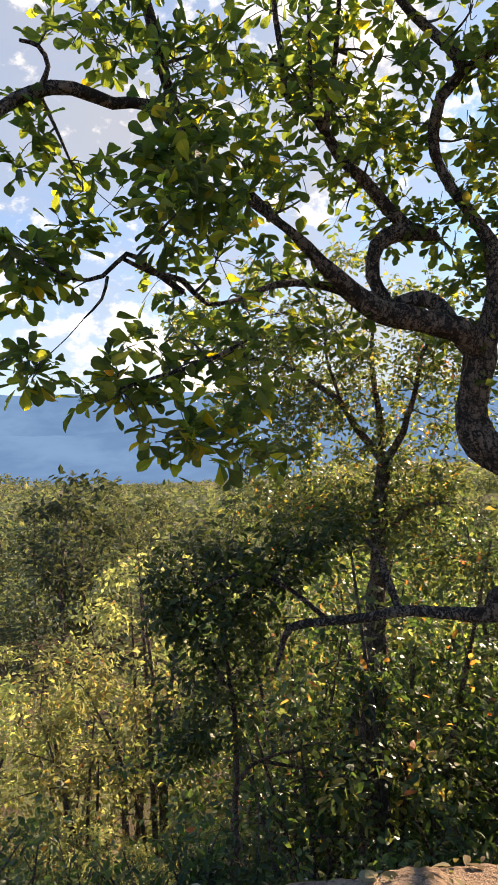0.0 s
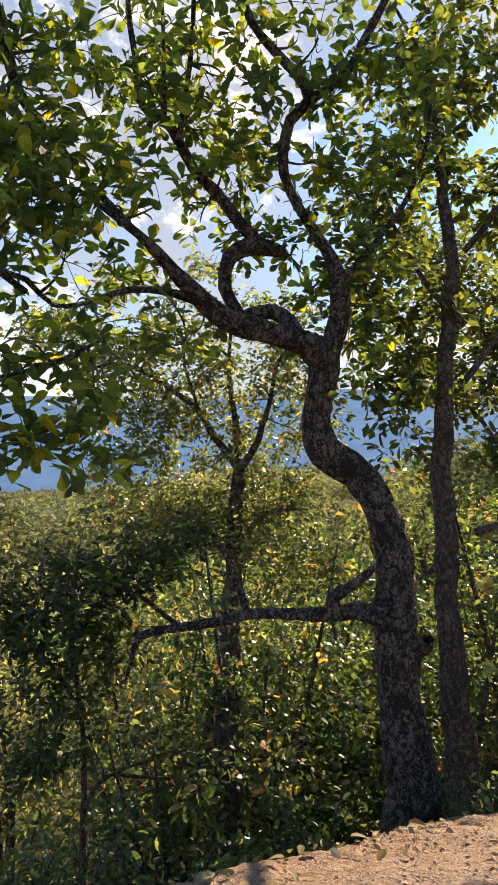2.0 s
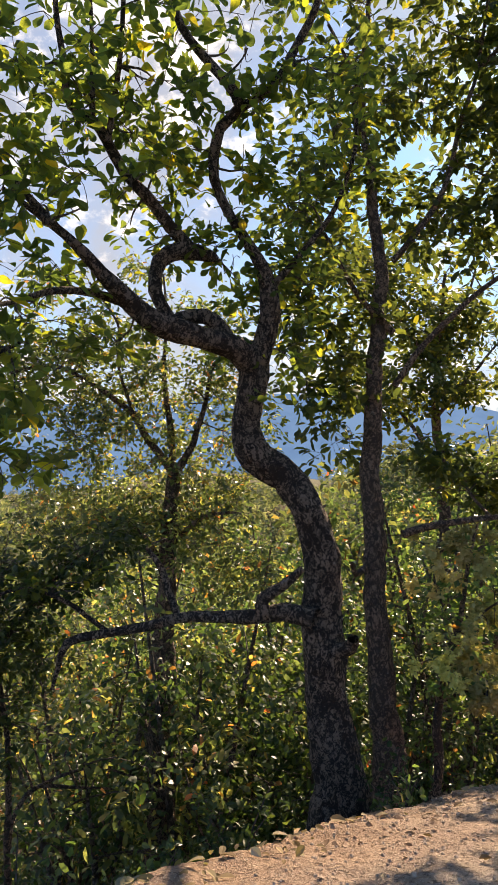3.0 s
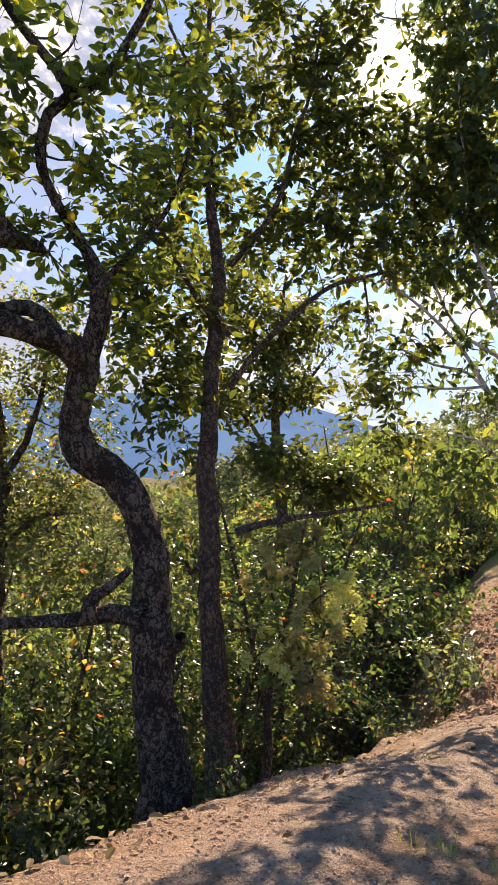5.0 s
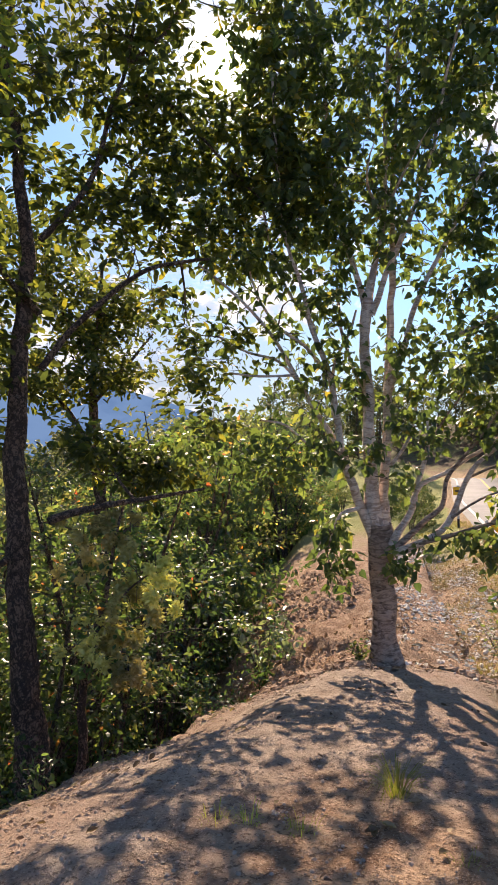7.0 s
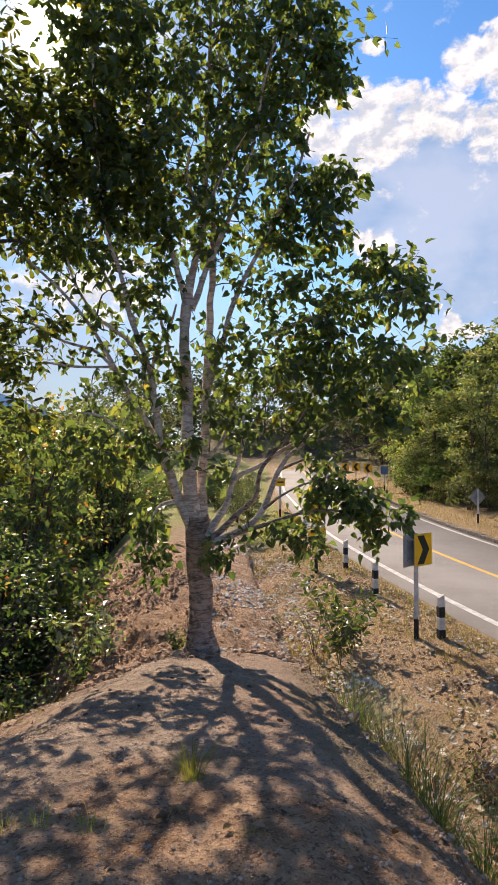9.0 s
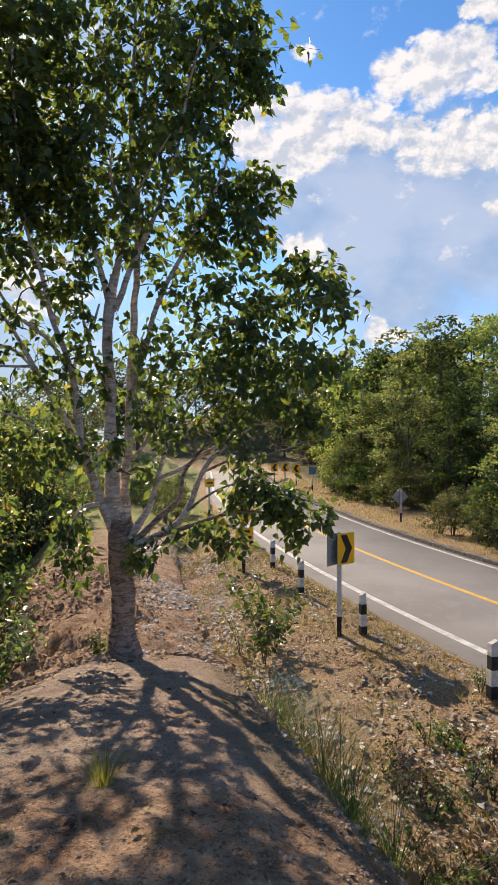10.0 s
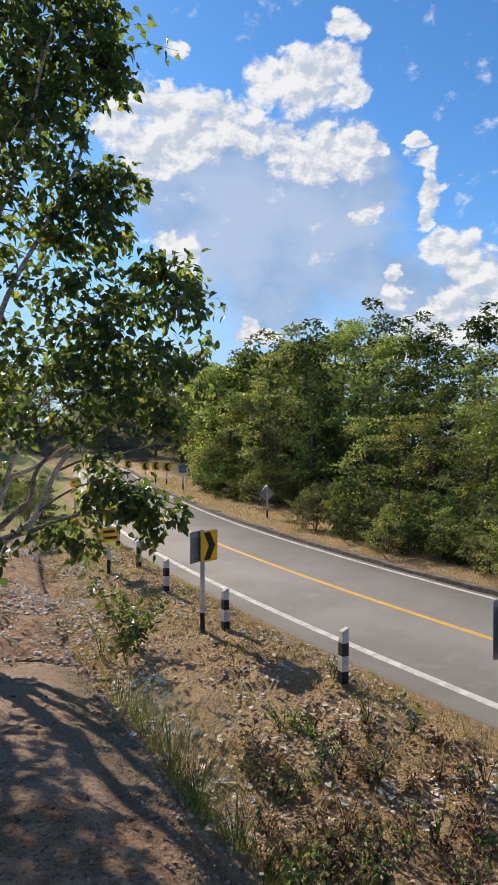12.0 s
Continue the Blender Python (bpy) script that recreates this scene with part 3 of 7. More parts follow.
strip("road", NEAR_EDGE, FAR_EDGE, 0.0, ASPHALT, "grey asphalt two-lane road bending out of sight", "road", thick=0.12)
strip("road_marking", -0.08, 0.08, 0.004, LINE_WHITE, "worn white edge line painted on asphalt", "road marking")
strip("road_marking", FAR_LINE - 0.06, FAR_LINE + 0.06, 0.004, LINE_WHITE, "worn white edge line painted beside the kerb", "road marking")
strip("road_marking", 2.19, 2.33, 0.004, LINE_YELLOW, "solid yellow centre line painted on asphalt", "road marking")


def build_mountains():
    """Two blue ranges beyond the valley."""
    for base, az0, az1, low, high, seed, cut in ((4300, -80, 60, 4.2, 6.6, 3, 1.0), (3300, -70, 40, 1.2, 3.4, 8, 1.0)):
        az = np.radians(np.arange(az0, az1, 0.5))
        deg = np.degrees(az)
        deg = deg - 5.2
        crest = low + (high - low) * (0.5 + rough(deg, deg * 0 + seed, 16, seed, 5)) + 1.1 * np.exp(-((deg - 22) / 14) ** 2)
        crest = crest * ease(az1, az1 - 22, deg) * ease(az0, az0 + 15, deg)
        steps = np.linspace(0, 1, 14)
        verts, w = [], len(az)
        for q in steps:
            rr = base - 900 * (1 - q) + 120 * rough(deg, deg * 0 + 9 * q, 4, seed)
            zz = -190 + (base * np.tan(np.radians(crest)) + 190) * q ** 1.2 + 40 * rough(deg, deg * 0 + 5 * q, 3, seed + 5) * q * (1 - q) * 4
            verts.append(np.stack([rr * np.sin(az), rr * np.cos(az), zz], -1))
        verts = np.concatenate(verts)
        faces = [(i * w + j, i * w + j + 1, (i + 1) * w + j + 1, (i + 1) * w + j) for i in range(len(steps) - 1) for j in range(w - 1)]
        tagged(new("backdrop", mesh_of("backdrop", verts, faces, MOUNTAIN)), "mountain range backdrop beyond the valley, blue haze in its glowing colour", "mountain", kind="structure")


build_mountains()


# ---- wood and leaves ----
def curve_points(ctrl, step):
    """A smooth line through control rows of x, y, z, radius."""
    p = np.asarray(ctrl, float)
    ext = np.vstack([2 * p[0] - p[1], p, 2 * p[-1] - p[-2]])
    out = []
    for i in range(1, len(ext) - 2):
        a, b, c, d = ext[i - 1:i + 3]
        k = max(2, int(np.linalg.norm(c[:3] - b[:3]) / step))
        t = np.linspace(0, 1, k, endpoint=False)[:, None]
        out.append(0.5 * (2 * b + (c - a) * t + (2 * a - 5 * b + 4 * c - d) * t ** 2 + (3 * b - a - 3 * c + d) * t ** 3))
    out.append(p[-1:])
    out = np.vstack(out)
    out[:, 3] = np.maximum(out[:, 3], 0.002)
    return out


def tube(line, sides, bump=0.0, seed=0):
    """Rings along a line; returns vertices and quads, with lumps of bark."""
    p, r = line[:, :3], line[:, 3]
    t = np.gradient(p, axis=0)
    t /= np.linalg.norm(t, axis=1)[:, None] + 1e-9
    side = np.cross(t, (0.31, 0.17, 0.93) if abs(t[0, 2]) < 0.9 else (1, 0.2, 0))
    side /= np.linalg.norm(side, axis=1)[:, None] + 1e-9
    up = np.cross(side, t)
    a = np.linspace(0, 2 * np.pi, sides, endpoint=False)
    s = np.concatenate([[0], np.cumsum(np.linalg.norm(np.diff(p, axis=0), axis=1))])
    rr = np.repeat(r[:, None], sides, 1)
    if bump:
        g = rough(np.cos(a)[None] * 1.0 + 3 + 0 * s[:, None], np.sin(a)[None] * 1.0 + s[:, None] / max(r.mean() * 3, 0.02), 0.55, seed, 3)
        fine = rough(a[None] * 4 + 0 * s[:, None], s[:, None] * 9 + 0 * a[None], 0.9, seed + 3, 2)
        rr = rr * (1 + bump * (1.1 * g + 0.55 * fine))
    v = p[:, None] + rr[..., None] * (np.cos(a)[None, :, None] * side[:, None] + np.sin(a)[None, :, None] * up[:, None])
    n, k = len(p), np.arange(sides)
    rows = np.arange(n - 1)[:, None] * sides
    f = np.stack([rows + k, rows + (k + 1) % sides, rows + sides + (k + 1) % sides, rows + sides + k], -1).reshape(-1, 4)
    return v.reshape(-1, 3), f


LEAF_ROUND = (np.array([(0, 0, 0), (0.55, 0, -0.03), (1, 0, -0.12), (0.22, 0.17, 0.05), (0.62, 0.27, 0.06), (0.88, 0.17, -0.02), (0.22, -0.17, 0.05), (0.62, -0.27, 0.06), (0.88, -0.17, -0.02)]),
              np.array([(0, 1, 3), (1, 4, 3), (1, 2, 5), (1, 5, 4), (0, 6, 1), (1, 6, 7), (1, 8, 2), (1, 7, 8)]))
LEAF_HEARTS = (np.array([(0, 0, 0), (0.45, 0, -0.03), (1, 0, -0.2), (-0.07, 0.22, 0.05), (0.18, 0.40, 0.08), (0.55, 0.25, 0.03), (-0.07, -0.22, 0.05), (0.18, -0.40, 0.08), (0.55, -0.25, 0.03)]),
               np.array([(0, 1, 3), (1, 4, 3), (1, 5, 4), (1, 2, 5), (0, 6, 1), (1, 6, 7), (1, 7, 8), (1, 8, 2)]))
LEAF_LONG = (np.array([(0, 0, 0), (0.35, 0, -0.035), (0.70, 0, -0.04), (1, 0, -0.10), (0.25, 0.09, 0.02), (0.50, 0.20, 0.045), (0.76, 0.255, 0.05), (0.93, 0.155, -0.01), (0.25, -0.09, 0.02), (0.50, -0.20, 0.045), (0.76, -0.255, 0.05), (0.93, -0.155, -0.01)]),
             np.array([(0, 1, 4), (1, 5, 4), (1, 2, 5), (2, 6, 5), (2, 3, 7), (2, 7, 6), (0, 8, 1), (1, 8, 9), (1, 9, 2), (2, 9, 10), (2, 11, 3), (2, 10, 11)]))
LEAF_OVAL = (np.array([(0, 0, 0), (0.34, 0.19, 0.05), (0.76, 0.20, 0.04), (1, 0, -0.10), (0.76, -0.20, 0.04), (0.34, -0.19, 0.05)]),
             np.array([(0, 5, 1), (1, 5, 4), (1, 4, 2), (2, 4, 3)]))
LEAF_PLAIN = (np.array([(0, 0, 0), (0.55, 0.29, 0.09), (1, 0, -0.10), (0.55, -0.29, 0.09)]), np.array([(0, 2, 1), (0, 3, 2)]))


def leaf_frames(rng, at, lengths, droop=0.35, facing=0.55, toward=None):
    """Axes for leaves at the given places: roughly level blades pointing all ways, tips hanging."""
    n = len(at)
    a = rng.normal(size=(n, 3))
    if toward is not None:
        a = a * 0.8 + toward * 1.0
    a[:, 2] = a[:, 2] * 0.6 - droop
    a /= np.linalg.norm(a, axis=1)[:, None]
    nrm = rng.normal(size=(n, 3))
    nrm[:, 2] = abs(nrm[:, 2]) + facing
    nrm -= (nrm * a).sum(1)[:, None] * a
    nrm /= np.linalg.norm(nrm, axis=1)[:, None]
    return a * lengths[:, None], np.cross(nrm, a) * lengths[:, None], nrm * lengths[:, None]


def leaf_mesh(name, shape, at, axes, mat):
    tv, tf = shape
    a, b, c = axes
    v = at[:, None] + tv[None, :, :1] * a[:, None] + tv[None, :, 1:2] * b[:, None] + tv[None, :, 2:] * c[:, None]
    f = (np.arange(len(at))[:, None, None] * len(tv) + tf[None]).reshape(-1, 3)
    return mesh_of(name, v.reshape(-1, 3), f, mat, smooth=False)


class Tree:
    """A tree grown from limbs that are laid down one by one and clumps of foliage hung on them."""

    def __init__(self, x, y, seed, bark, twig, leaf, shape, size, density, spread=0.20, droop=0.35, bunch=(6, 12)):
        self.bunch = bunch
        self.base = Vector((x, y, land_z(x, y)))
        self.rng = np.random.default_rng(seed)
        self.bark, self.twig, self.leaf, self.shape, self.size = bark, twig, leaf, shape, size
        self.density, self.spread, self.droop, self.seed = density, spread, droop, seed
        self.limbs, self.clumps, self.foot = [], [], bark


def limb(tree, name, rows):
    tree.limbs.append((name, rows))


def clump(tree, x, y, z, wide, high, thick=1.0):
    tree.clumps.append((x, y, z, wide, high, thick))


def grow(tree, label, category="tree", group="", singles=0, sides=14):
    """Builds the laid-down tree: trunk and limbs, twigs to every tuft, leaves."""
    rng, base = tree.rng, np.array(tree.base)
    root = thing("tree", Matrix.Translation(tree.base), label, category, group)
    spots = []
    for i, (name, rows) in enumerate(tree.limbs):
        big = name == "trunk"
        line = curve_points(rows, 0.05 if big else 0.07)
        wob = np.minimum(line[:, 3:4] * 0.9, 0.035)
        s = np.arange(len(line)) * 0.06
        line[:, 0:1] += wob * rough(s, s * 0 + i, 0.35, tree.seed + 1)[:, None] * 2
        line[:, 1:2] += wob * rough(s, s * 0 + i, 0.35, tree.seed + 2)[:, None] * 2
        if big:
            deep = max(0.35, line[0, 2] - land_z(line[0, 0], line[0, 1]) + 0.3)
            line = np.vstack([line[0] - (0, 0, deep, 0), line])
        v, f = tube(line, sides if line[0, 3] > 0.04 else 8, 0.34 if line[0, 3] > 0.05 else 0.22, tree.seed + i)
        # some limbs take the trunk's darker bark, shade on them put into the colour
        child("trunk" if big else "limb", mesh_of(name, v - base, f, tree.foot if big else tree.foot if name == "shaded_limb" else tree.bark), root)
        spots.append(line[len(line) // 3 if big else 0:])
    spots = np.vstack(spots)
    extra = []
    for x, y, z, wide, high, thick in tree.clumps:
        hub = np.array((x, y, z))
        have = np.vstack([spots, *extra]) if extra else spots
        src = have[np.argmin(((have[:, :3] - hub) ** 2).sum(1))]
        ends = [hub] + [hub + (wide, wide, high) * rng.uniform(-0.75, 0.75, 3) for _ in range(4)]
        for j, end in enumerate(ends):
            gap = end - src[:3]
            far = np.linalg.norm(gap)
            if far > 0.12:
                bend = rng.normal(size=3) * 0.10 * far + (0, 0, 0.06 * far)
                r0 = min(src[3] * 0.7, 0.006 + 0.011 * far)
                line = curve_points([(*src[:3], r0), (*(src[:3] + gap * 0.4 + bend), r0 * 0.75), (*(src[:3] + gap * 0.75 + bend * 0.7), r0 * 0.5), (*end, 0.003)], 0.07)
                v, f = tube(line, 6, 0.2, tree.seed + j)
                child("limb", mesh_of("limb", v - base, f, tree.bark if r0 > 0.012 else tree.twig), root)
                extra.append(line)
                if j == 0:
                    src = line[int(len(line) * 0.6)]
    spots = np.vstack([spots, *extra])
    kd = kdtree.KDTree(len(spots))
    for i, q in enumerate(spots):
        kd.insert(q[:3], i)
    kd.balance()
    tv, tf, count = [], [], 0
    where, toward = [], []
    for x, y, z, wide, high, thick in tree.clumps:
        vol = wide * wide * high
        n = max(6, int(tree.density * thick * (wide * high) ** 0.85 * 170))
        d = rng.normal(size=(n, 3))
        d /= np.linalg.norm(d, axis=1)[:, None]
        d *= 1.2 * (rng.random(n) ** 0.38)[:, None] * np.clip(1.0 + 0.22 * rng.normal(size=n), 0.5, 1.2)[:, None]
        tufts = np.array([x, y, z]) + d * (wide, wide, high)
        for q in tufts:
            near = kd.find(q)
            src = spots[near[1]]
            gap = q - src[:3]
            far = np.linalg.norm(gap)
            if far > 0.05:
                mid = src[:3] + gap * 0.5 + (0, 0, 0.10 * far) + rng.normal(size=3) * 0.06 * far
                r0 = min(src[3] * 0.7, 0.004 + 0.007 * far)
                line = curve_points([(*src[:3], r0), (*mid, r0 * 0.7), (*q, 0.002)], max(far / 4, 0.06))
                v, f = tube(line, 3)
                tv.append(v)
                tf.append(f + count)
                count += len(v)
            m = rng.integers(*tree.bunch)
            o = rng.normal(size=(m, 3))
            o /= np.linalg.norm(o, axis=1)[:, None]
            pull = gap / max(far, 0.05)
            along_twig = rng.random(m)[:, None] * min(far * 0.5, 0.35)
            where.append(q - pull * along_twig + o * tree.spread * rng.random((m, 1)) * 0.6)
            toward.append(o * 0.7 + pull * 0.5)
    where, toward = np.vstack(where) - base, np.vstack(toward)
    size = tree.size * (0.65 + 0.55 * rng.random(len(where)))
    axes = leaf_frames(rng, where, size, tree.droop, 0.45, toward)
    if tv:
        tagged(child("twig", mesh_of("twig", np.vstack(tv) - base, np.vstack(tf), tree.twig), root), kind="stuff")
    order = np.arange(len(where))
    alone = order[:0]
    if singles:
        plan = np.hypot(*(where[:, :2] + base[:2]).T)
        alone = np.argsort(plan)[:singles]
    rest = np.setdiff1d(order, alone)
    crown = child("crown", leaf_mesh("crown", tree.shape, where[rest], tuple(a[rest] for a in axes), tree.leaf), root)
    tagged(crown, kind="stuff")
    if len(alone):
        one = mesh_of("leaf", tree.shape[0], tree.shape[1], tree.leaf, smooth=False)
        for i in alone:
            ob = child("leaf", one, crown)
            ob.matrix_local = Matrix(((*axes[0][i][:1], axes[1][i][0], axes[2][i][0], where[i][0]),
                                      (axes[0][i][1], axes[1][i][1], axes[2][i][1], where[i][1]),
                                      (axes[0][i][2], axes[1][i][2], axes[2][i][2], where[i][2]), (0, 0, 0, 1)))
    return root


# ---- the old crooked tree at the edge of the slope ----
old_tree = Tree(2.25, 3.52, 11, BARK_OLD, TWIG, LEAF_OLD, LEAF_LONG, 0.094, 0.80, 0.13, 0.15, (8, 14))
limb(old_tree, "trunk", [(2.41, 3.66, 0.95, 0.262), (2.39, 3.67, 1.13, 0.215), (2.37, 3.68, 1.38, 0.176), (2.32, 3.70, 1.73, 0.153), (2.30, 3.71, 2.09, 0.139), (2.29, 3.71, 2.45, 0.128), (2.27, 3.71, 2.89, 0.118), (2.21, 3.75, 3.14, 0.110), (2.08, 3.83, 3.34, 0.113), (1.92, 3.91, 3.48, 0.121), (1.87, 3.94, 3.67, 0.104), (1.88, 3.92, 3.89, 0.099), (1.90, 3.91, 4.08, 0.103), (1.82, 3.95, 4.19, 0.096)])
limb(old_tree, "limb", [(1.82, 3.83, 4.10, 0.083), (1.70, 3.79, 4.17, 0.079), (1.47, 3.79, 4.22, 0.071), (1.25, 3.78, 4.26, 0.075), (1.08, 3.74, 4.32, 0.066), (0.92, 3.68, 4.43, 0.052), (0.75, 3.64, 4.55, 0.037), (0.57, 3.57, 4.67, 0.025), (0.42, 3.50, 4.73, 0.017), (0.25, 3.43, 4.80, 0.011)])
limb(old_tree, "limb", [(1.32, 4.01, 4.33, 0.042), (1.39, 4.00, 4.38, 0.047), (1.55, 3.94, 4.40, 0.051), (1.65, 3.91, 4.33, 0.052), (1.72, 3.89, 4.23, 0.046)])
limb(old_tree, "limb", [(1.35, 3.95, 4.33, 0.041), (1.24, 3.99, 4.54, 0.042), (1.26, 3.99, 4.73, 0.049), (1.39, 3.92, 4.80, 0.059), (1.55, 3.86, 4.78, 0.042), (1.60, 3.84, 4.75, 0.023)])
limb(old_tree, "limb", [(1.45, 3.90, 4.82, 0.042), (1.30, 3.88, 4.94, 0.039), (1.14, 3.86, 5.09, 0.036), (0.99, 3.83, 5.20, 0.032), (0.88, 3.78, 5.33, 0.032), (0.77, 3.73, 5.41, 0.029), (0.64, 3.69, 5.44, 0.020), (0.59, 3.62, 5.68, 0.018), (0.54, 3.55, 5.88, 0.014), (0.51, 3.48, 6.13, 0.013)])
limb(old_tree, "limb", [(0.86, 3.70, 5.29, 0.020), (0.88, 3.62, 5.55, 0.016), (0.89, 3.54, 5.83, 0.015), (0.89, 3.47, 6.23, 0.012)])
limb(old_tree, "limb", [(0.74, 3.63, 5.35, 0.019), (0.73, 3.56, 5.61, 0.013), (0.71, 3.49, 5.82, 0.011), (0.68, 3.43, 6.08, 0.008)])
limb(old_tree, "limb", [(1.89, 3.85, 4.11, 0.075), (1.93, 3.78, 4.32, 0.071), (1.92, 3.73, 4.48, 0.065), (1.86, 3.71, 4.71, 0.044), (1.75, 3.72, 4.89, 0.033), (1.61, 3.74, 5.10, 0.030), (1.52, 3.73, 5.30, 0.033), (1.55, 3.65, 5.51, 0.034), (1.65, 3.55, 5.63, 0.034), (1.54, 3.55, 5.77, 0.031), (1.41, 3.58, 5.89, 0.027), (1.27, 3.59, 6.04, 0.024), (1.18, 3.57, 6.28, 0.021)])
limb(old_tree, "limb", [(1.65, 3.57, 5.63, 0.029), (1.78, 3.43, 5.71, 0.027), (1.87, 3.32, 5.89, 0.027), (1.92, 3.22, 6.03, 0.024), (1.97, 3.12, 6.23, 0.018)])
limb(old_tree, "limb", [(1.95, 3.75, 4.57, 0.026), (2.13, 3.66, 4.81, 0.020), (2.33, 3.55, 5.12, 0.017), (2.45, 3.48, 5.54, 0.014), (2.45, 3.51, 5.92, 0.011)])
limb(old_tree, "limb", [(1.15, 3.92, 4.36, 0.037), (0.97, 3.83, 4.41, 0.030), (0.74, 3.74, 4.42, 0.025), (0.52, 3.64, 4.37, 0.019), (0.33, 3.53, 4.27, 0.013), (0.12, 3.39, 4.20, 0.011), (-0.01, 3.26, 4.28, 0.015), (-0.16, 3.12, 4.27, 0.012), (-0.28, 2.97, 4.28, 0.009)])
limb(old_tree, "limb", [(0.63, 3.56, 4.62, 0.020), (0.32, 3.53, 4.89, 0.022), (0.06, 3.48, 5.15, 0.026), (-0.06, 3.41, 5.32, 0.028), (-0.11, 3.33, 5.45, 0.030), (-0.16, 3.24, 5.58, 0.028), (-0.25, 3.16, 5.72, 0.023)])
limb(old_tree, "limb", [(0.05, 3.29, 4.97, 0.018), (-0.16, 3.25, 5.11, 0.026), (-0.33, 3.21, 5.08, 0.029), (-0.51, 3.15, 5.10, 0.031), (-0.67, 3.08, 5.03, 0.030), (-0.80, 3.01, 4.91, 0.027), (-0.94, 2.94, 4.73, 0.019)])
limb(old_tree, "limb", [(-0.63, 3.09, 5.04, 0.015), (-0.59, 3.05, 5.13, 0.011), (-0.63, 3.02, 5.20, 0.010), (-0.70, 2.98, 5.19, 0.008)])
limb(old_tree, "limb", [(-0.02, 3.10, 4.18, 0.016), (-0.17, 3.03, 4.27, 0.013), (-0.26, 2.95, 4.30, 0.011), (-0.36, 2.87, 4.18, 0.009), (-0.47, 2.79, 4.14, 0.007), (-0.56, 2.70, 4.16, 0.005)])
limb(old_tree, "limb", [(-0.35, 2.81, 4.16, 0.007), (-0.37, 2.81, 4.07, 0.006), (-0.44, 2.81, 3.99, 0.003)])
limb(old_tree, "limb", [(0.30, 3.16, 3.99, 0.009), (0.08, 3.02, 3.86, 0.010), (-0.12, 2.88, 3.78, 0.008), (-0.31, 2.71, 3.70, 0.006)])
limb(old_tree, "limb", [(2.16, 3.59, 2.43, 0.071), (2.12, 3.66, 2.44, 0.065), (2.02, 3.78, 2.46, 0.059), (1.89, 3.91, 2.42, 0.050), (1.68, 4.07, 2.41, 0.040), (1.46, 4.22, 2.40, 0.037), (1.26, 4.34, 2.34, 0.034), (1.05, 4.46, 2.30, 0.031), (0.80, 4.57, 2.24, 0.028), (0.75, 4.63, 2.06, 0.016), (0.72, 4.69, 1.91, 0.011)])
limb(old_tree, "limb", [(1.90, 3.81, 2.45, 0.049), (1.89, 3.81, 2.55, 0.045), (2.00, 3.74, 2.64, 0.032), (2.11, 3.67, 2.75, 0.022)])
limb(old_tree, "limb", [(1.50, 4.33, 2.39, 0.026), (1.46, 4.39, 2.55, 0.030), (1.42, 4.44, 2.71, 0.024), (1.33, 4.50, 2.85, 0.014)])
limb(old_tree, "limb", [(1.08, 4.54, 2.28, 0.018), (0.78, 4.64, 2.52, 0.016), (0.52, 4.70, 2.61, 0.012), (0.22, 4.75, 2.51, 0.009)])
limb(old_tree, "limb", [(2.28, 3.56, 2.21, 0.049), (2.33, 3.46, 2.26, 0.045), (2.31, 3.41, 2.33, 0.035)])
clump(old_tree, -0.63, 2.79, 4.19, 0.13, 0.18)
clump(old_tree, -0.61, 2.69, 3.78, 0.10, 0.09)
clump(old_tree, -0.29, 2.71, 3.70, 0.21, 0.20)
clump(old_tree, 0.16, 2.77, 3.48, 0.19, 0.18)
clump(old_tree, 0.01, 2.79, 4.51, 0.27, 0.20)
clump(old_tree, 0.22, 3.17, 3.88, 0.24, 0.16)
clump(old_tree, -0.47, 3.40, 5.51, 0.28, 0.17)
clump(old_tree, -0.47, 3.21, 4.68, 0.26, 0.18)
clump(old_tree, 0.24, 3.16, 5.35, 0.24, 0.21)
clump(old_tree, -0.02, 2.99, 5.02, 0.20, 0.17)
clump(old_tree, -0.68, 3.18, 4.86, 0.13, 0.16)
clump(old_tree, -0.52, 3.10, 4.44, 0.20, 0.13)
clump(old_tree, -0.07, 2.80, 3.48, 0.14, 0.14)
clump(old_tree, 1.06, 3.73, 5.41, 0.33, 0.30, 0.80)
clump(old_tree, 0.57, 3.57, 4.77, 0.25, 0.21, 0.80)
clump(old_tree, 1.20, 3.46, 5.58, 0.22, 0.19, 0.80)
clump(old_tree, 1.55, 3.28, 5.80, 0.28, 0.19, 0.80)
clump(old_tree, 0.77, 3.52, 5.79, 0.28, 0.18, 0.80)
clump(old_tree, 1.64, 3.93, 4.88, 0.22, 0.18, 0.80)
clump(old_tree, 2.04, 3.69, 5.14, 0.29, 0.40, 0.80)
clump(old_tree, 2.27, 3.53, 5.60, 0.37, 0.37, 0.80)
clump(old_tree, 2.34, 3.22, 5.93, 0.35, 0.28, 0.80)
clump(old_tree, 1.92, 3.29, 5.78, 0.27, 0.17, 0.80)
clump(old_tree, 0.36, 3.61, 4.22, 0.28, 0.12, 0.80)
clump(old_tree, 1.01, 3.97, 4.23, 0.25, 0.11, 0.80)
clump(old_tree, 0.60, 3.67, 5.10, 0.22, 0.19, 0.80)
clump(old_tree, 1.85, 4.16, 4.27, 0.12, 0.20, 0.80)
clump(old_tree, 2.11, 3.78, 4.14, 0.23, 0.30, 0.80)
clump(old_tree, 2.24, 3.69, 4.57, 0.23, 0.30, 0.80)
clump(old_tree, 0.79, 4.67, 2.63, 0.24, 0.16, 0.70)
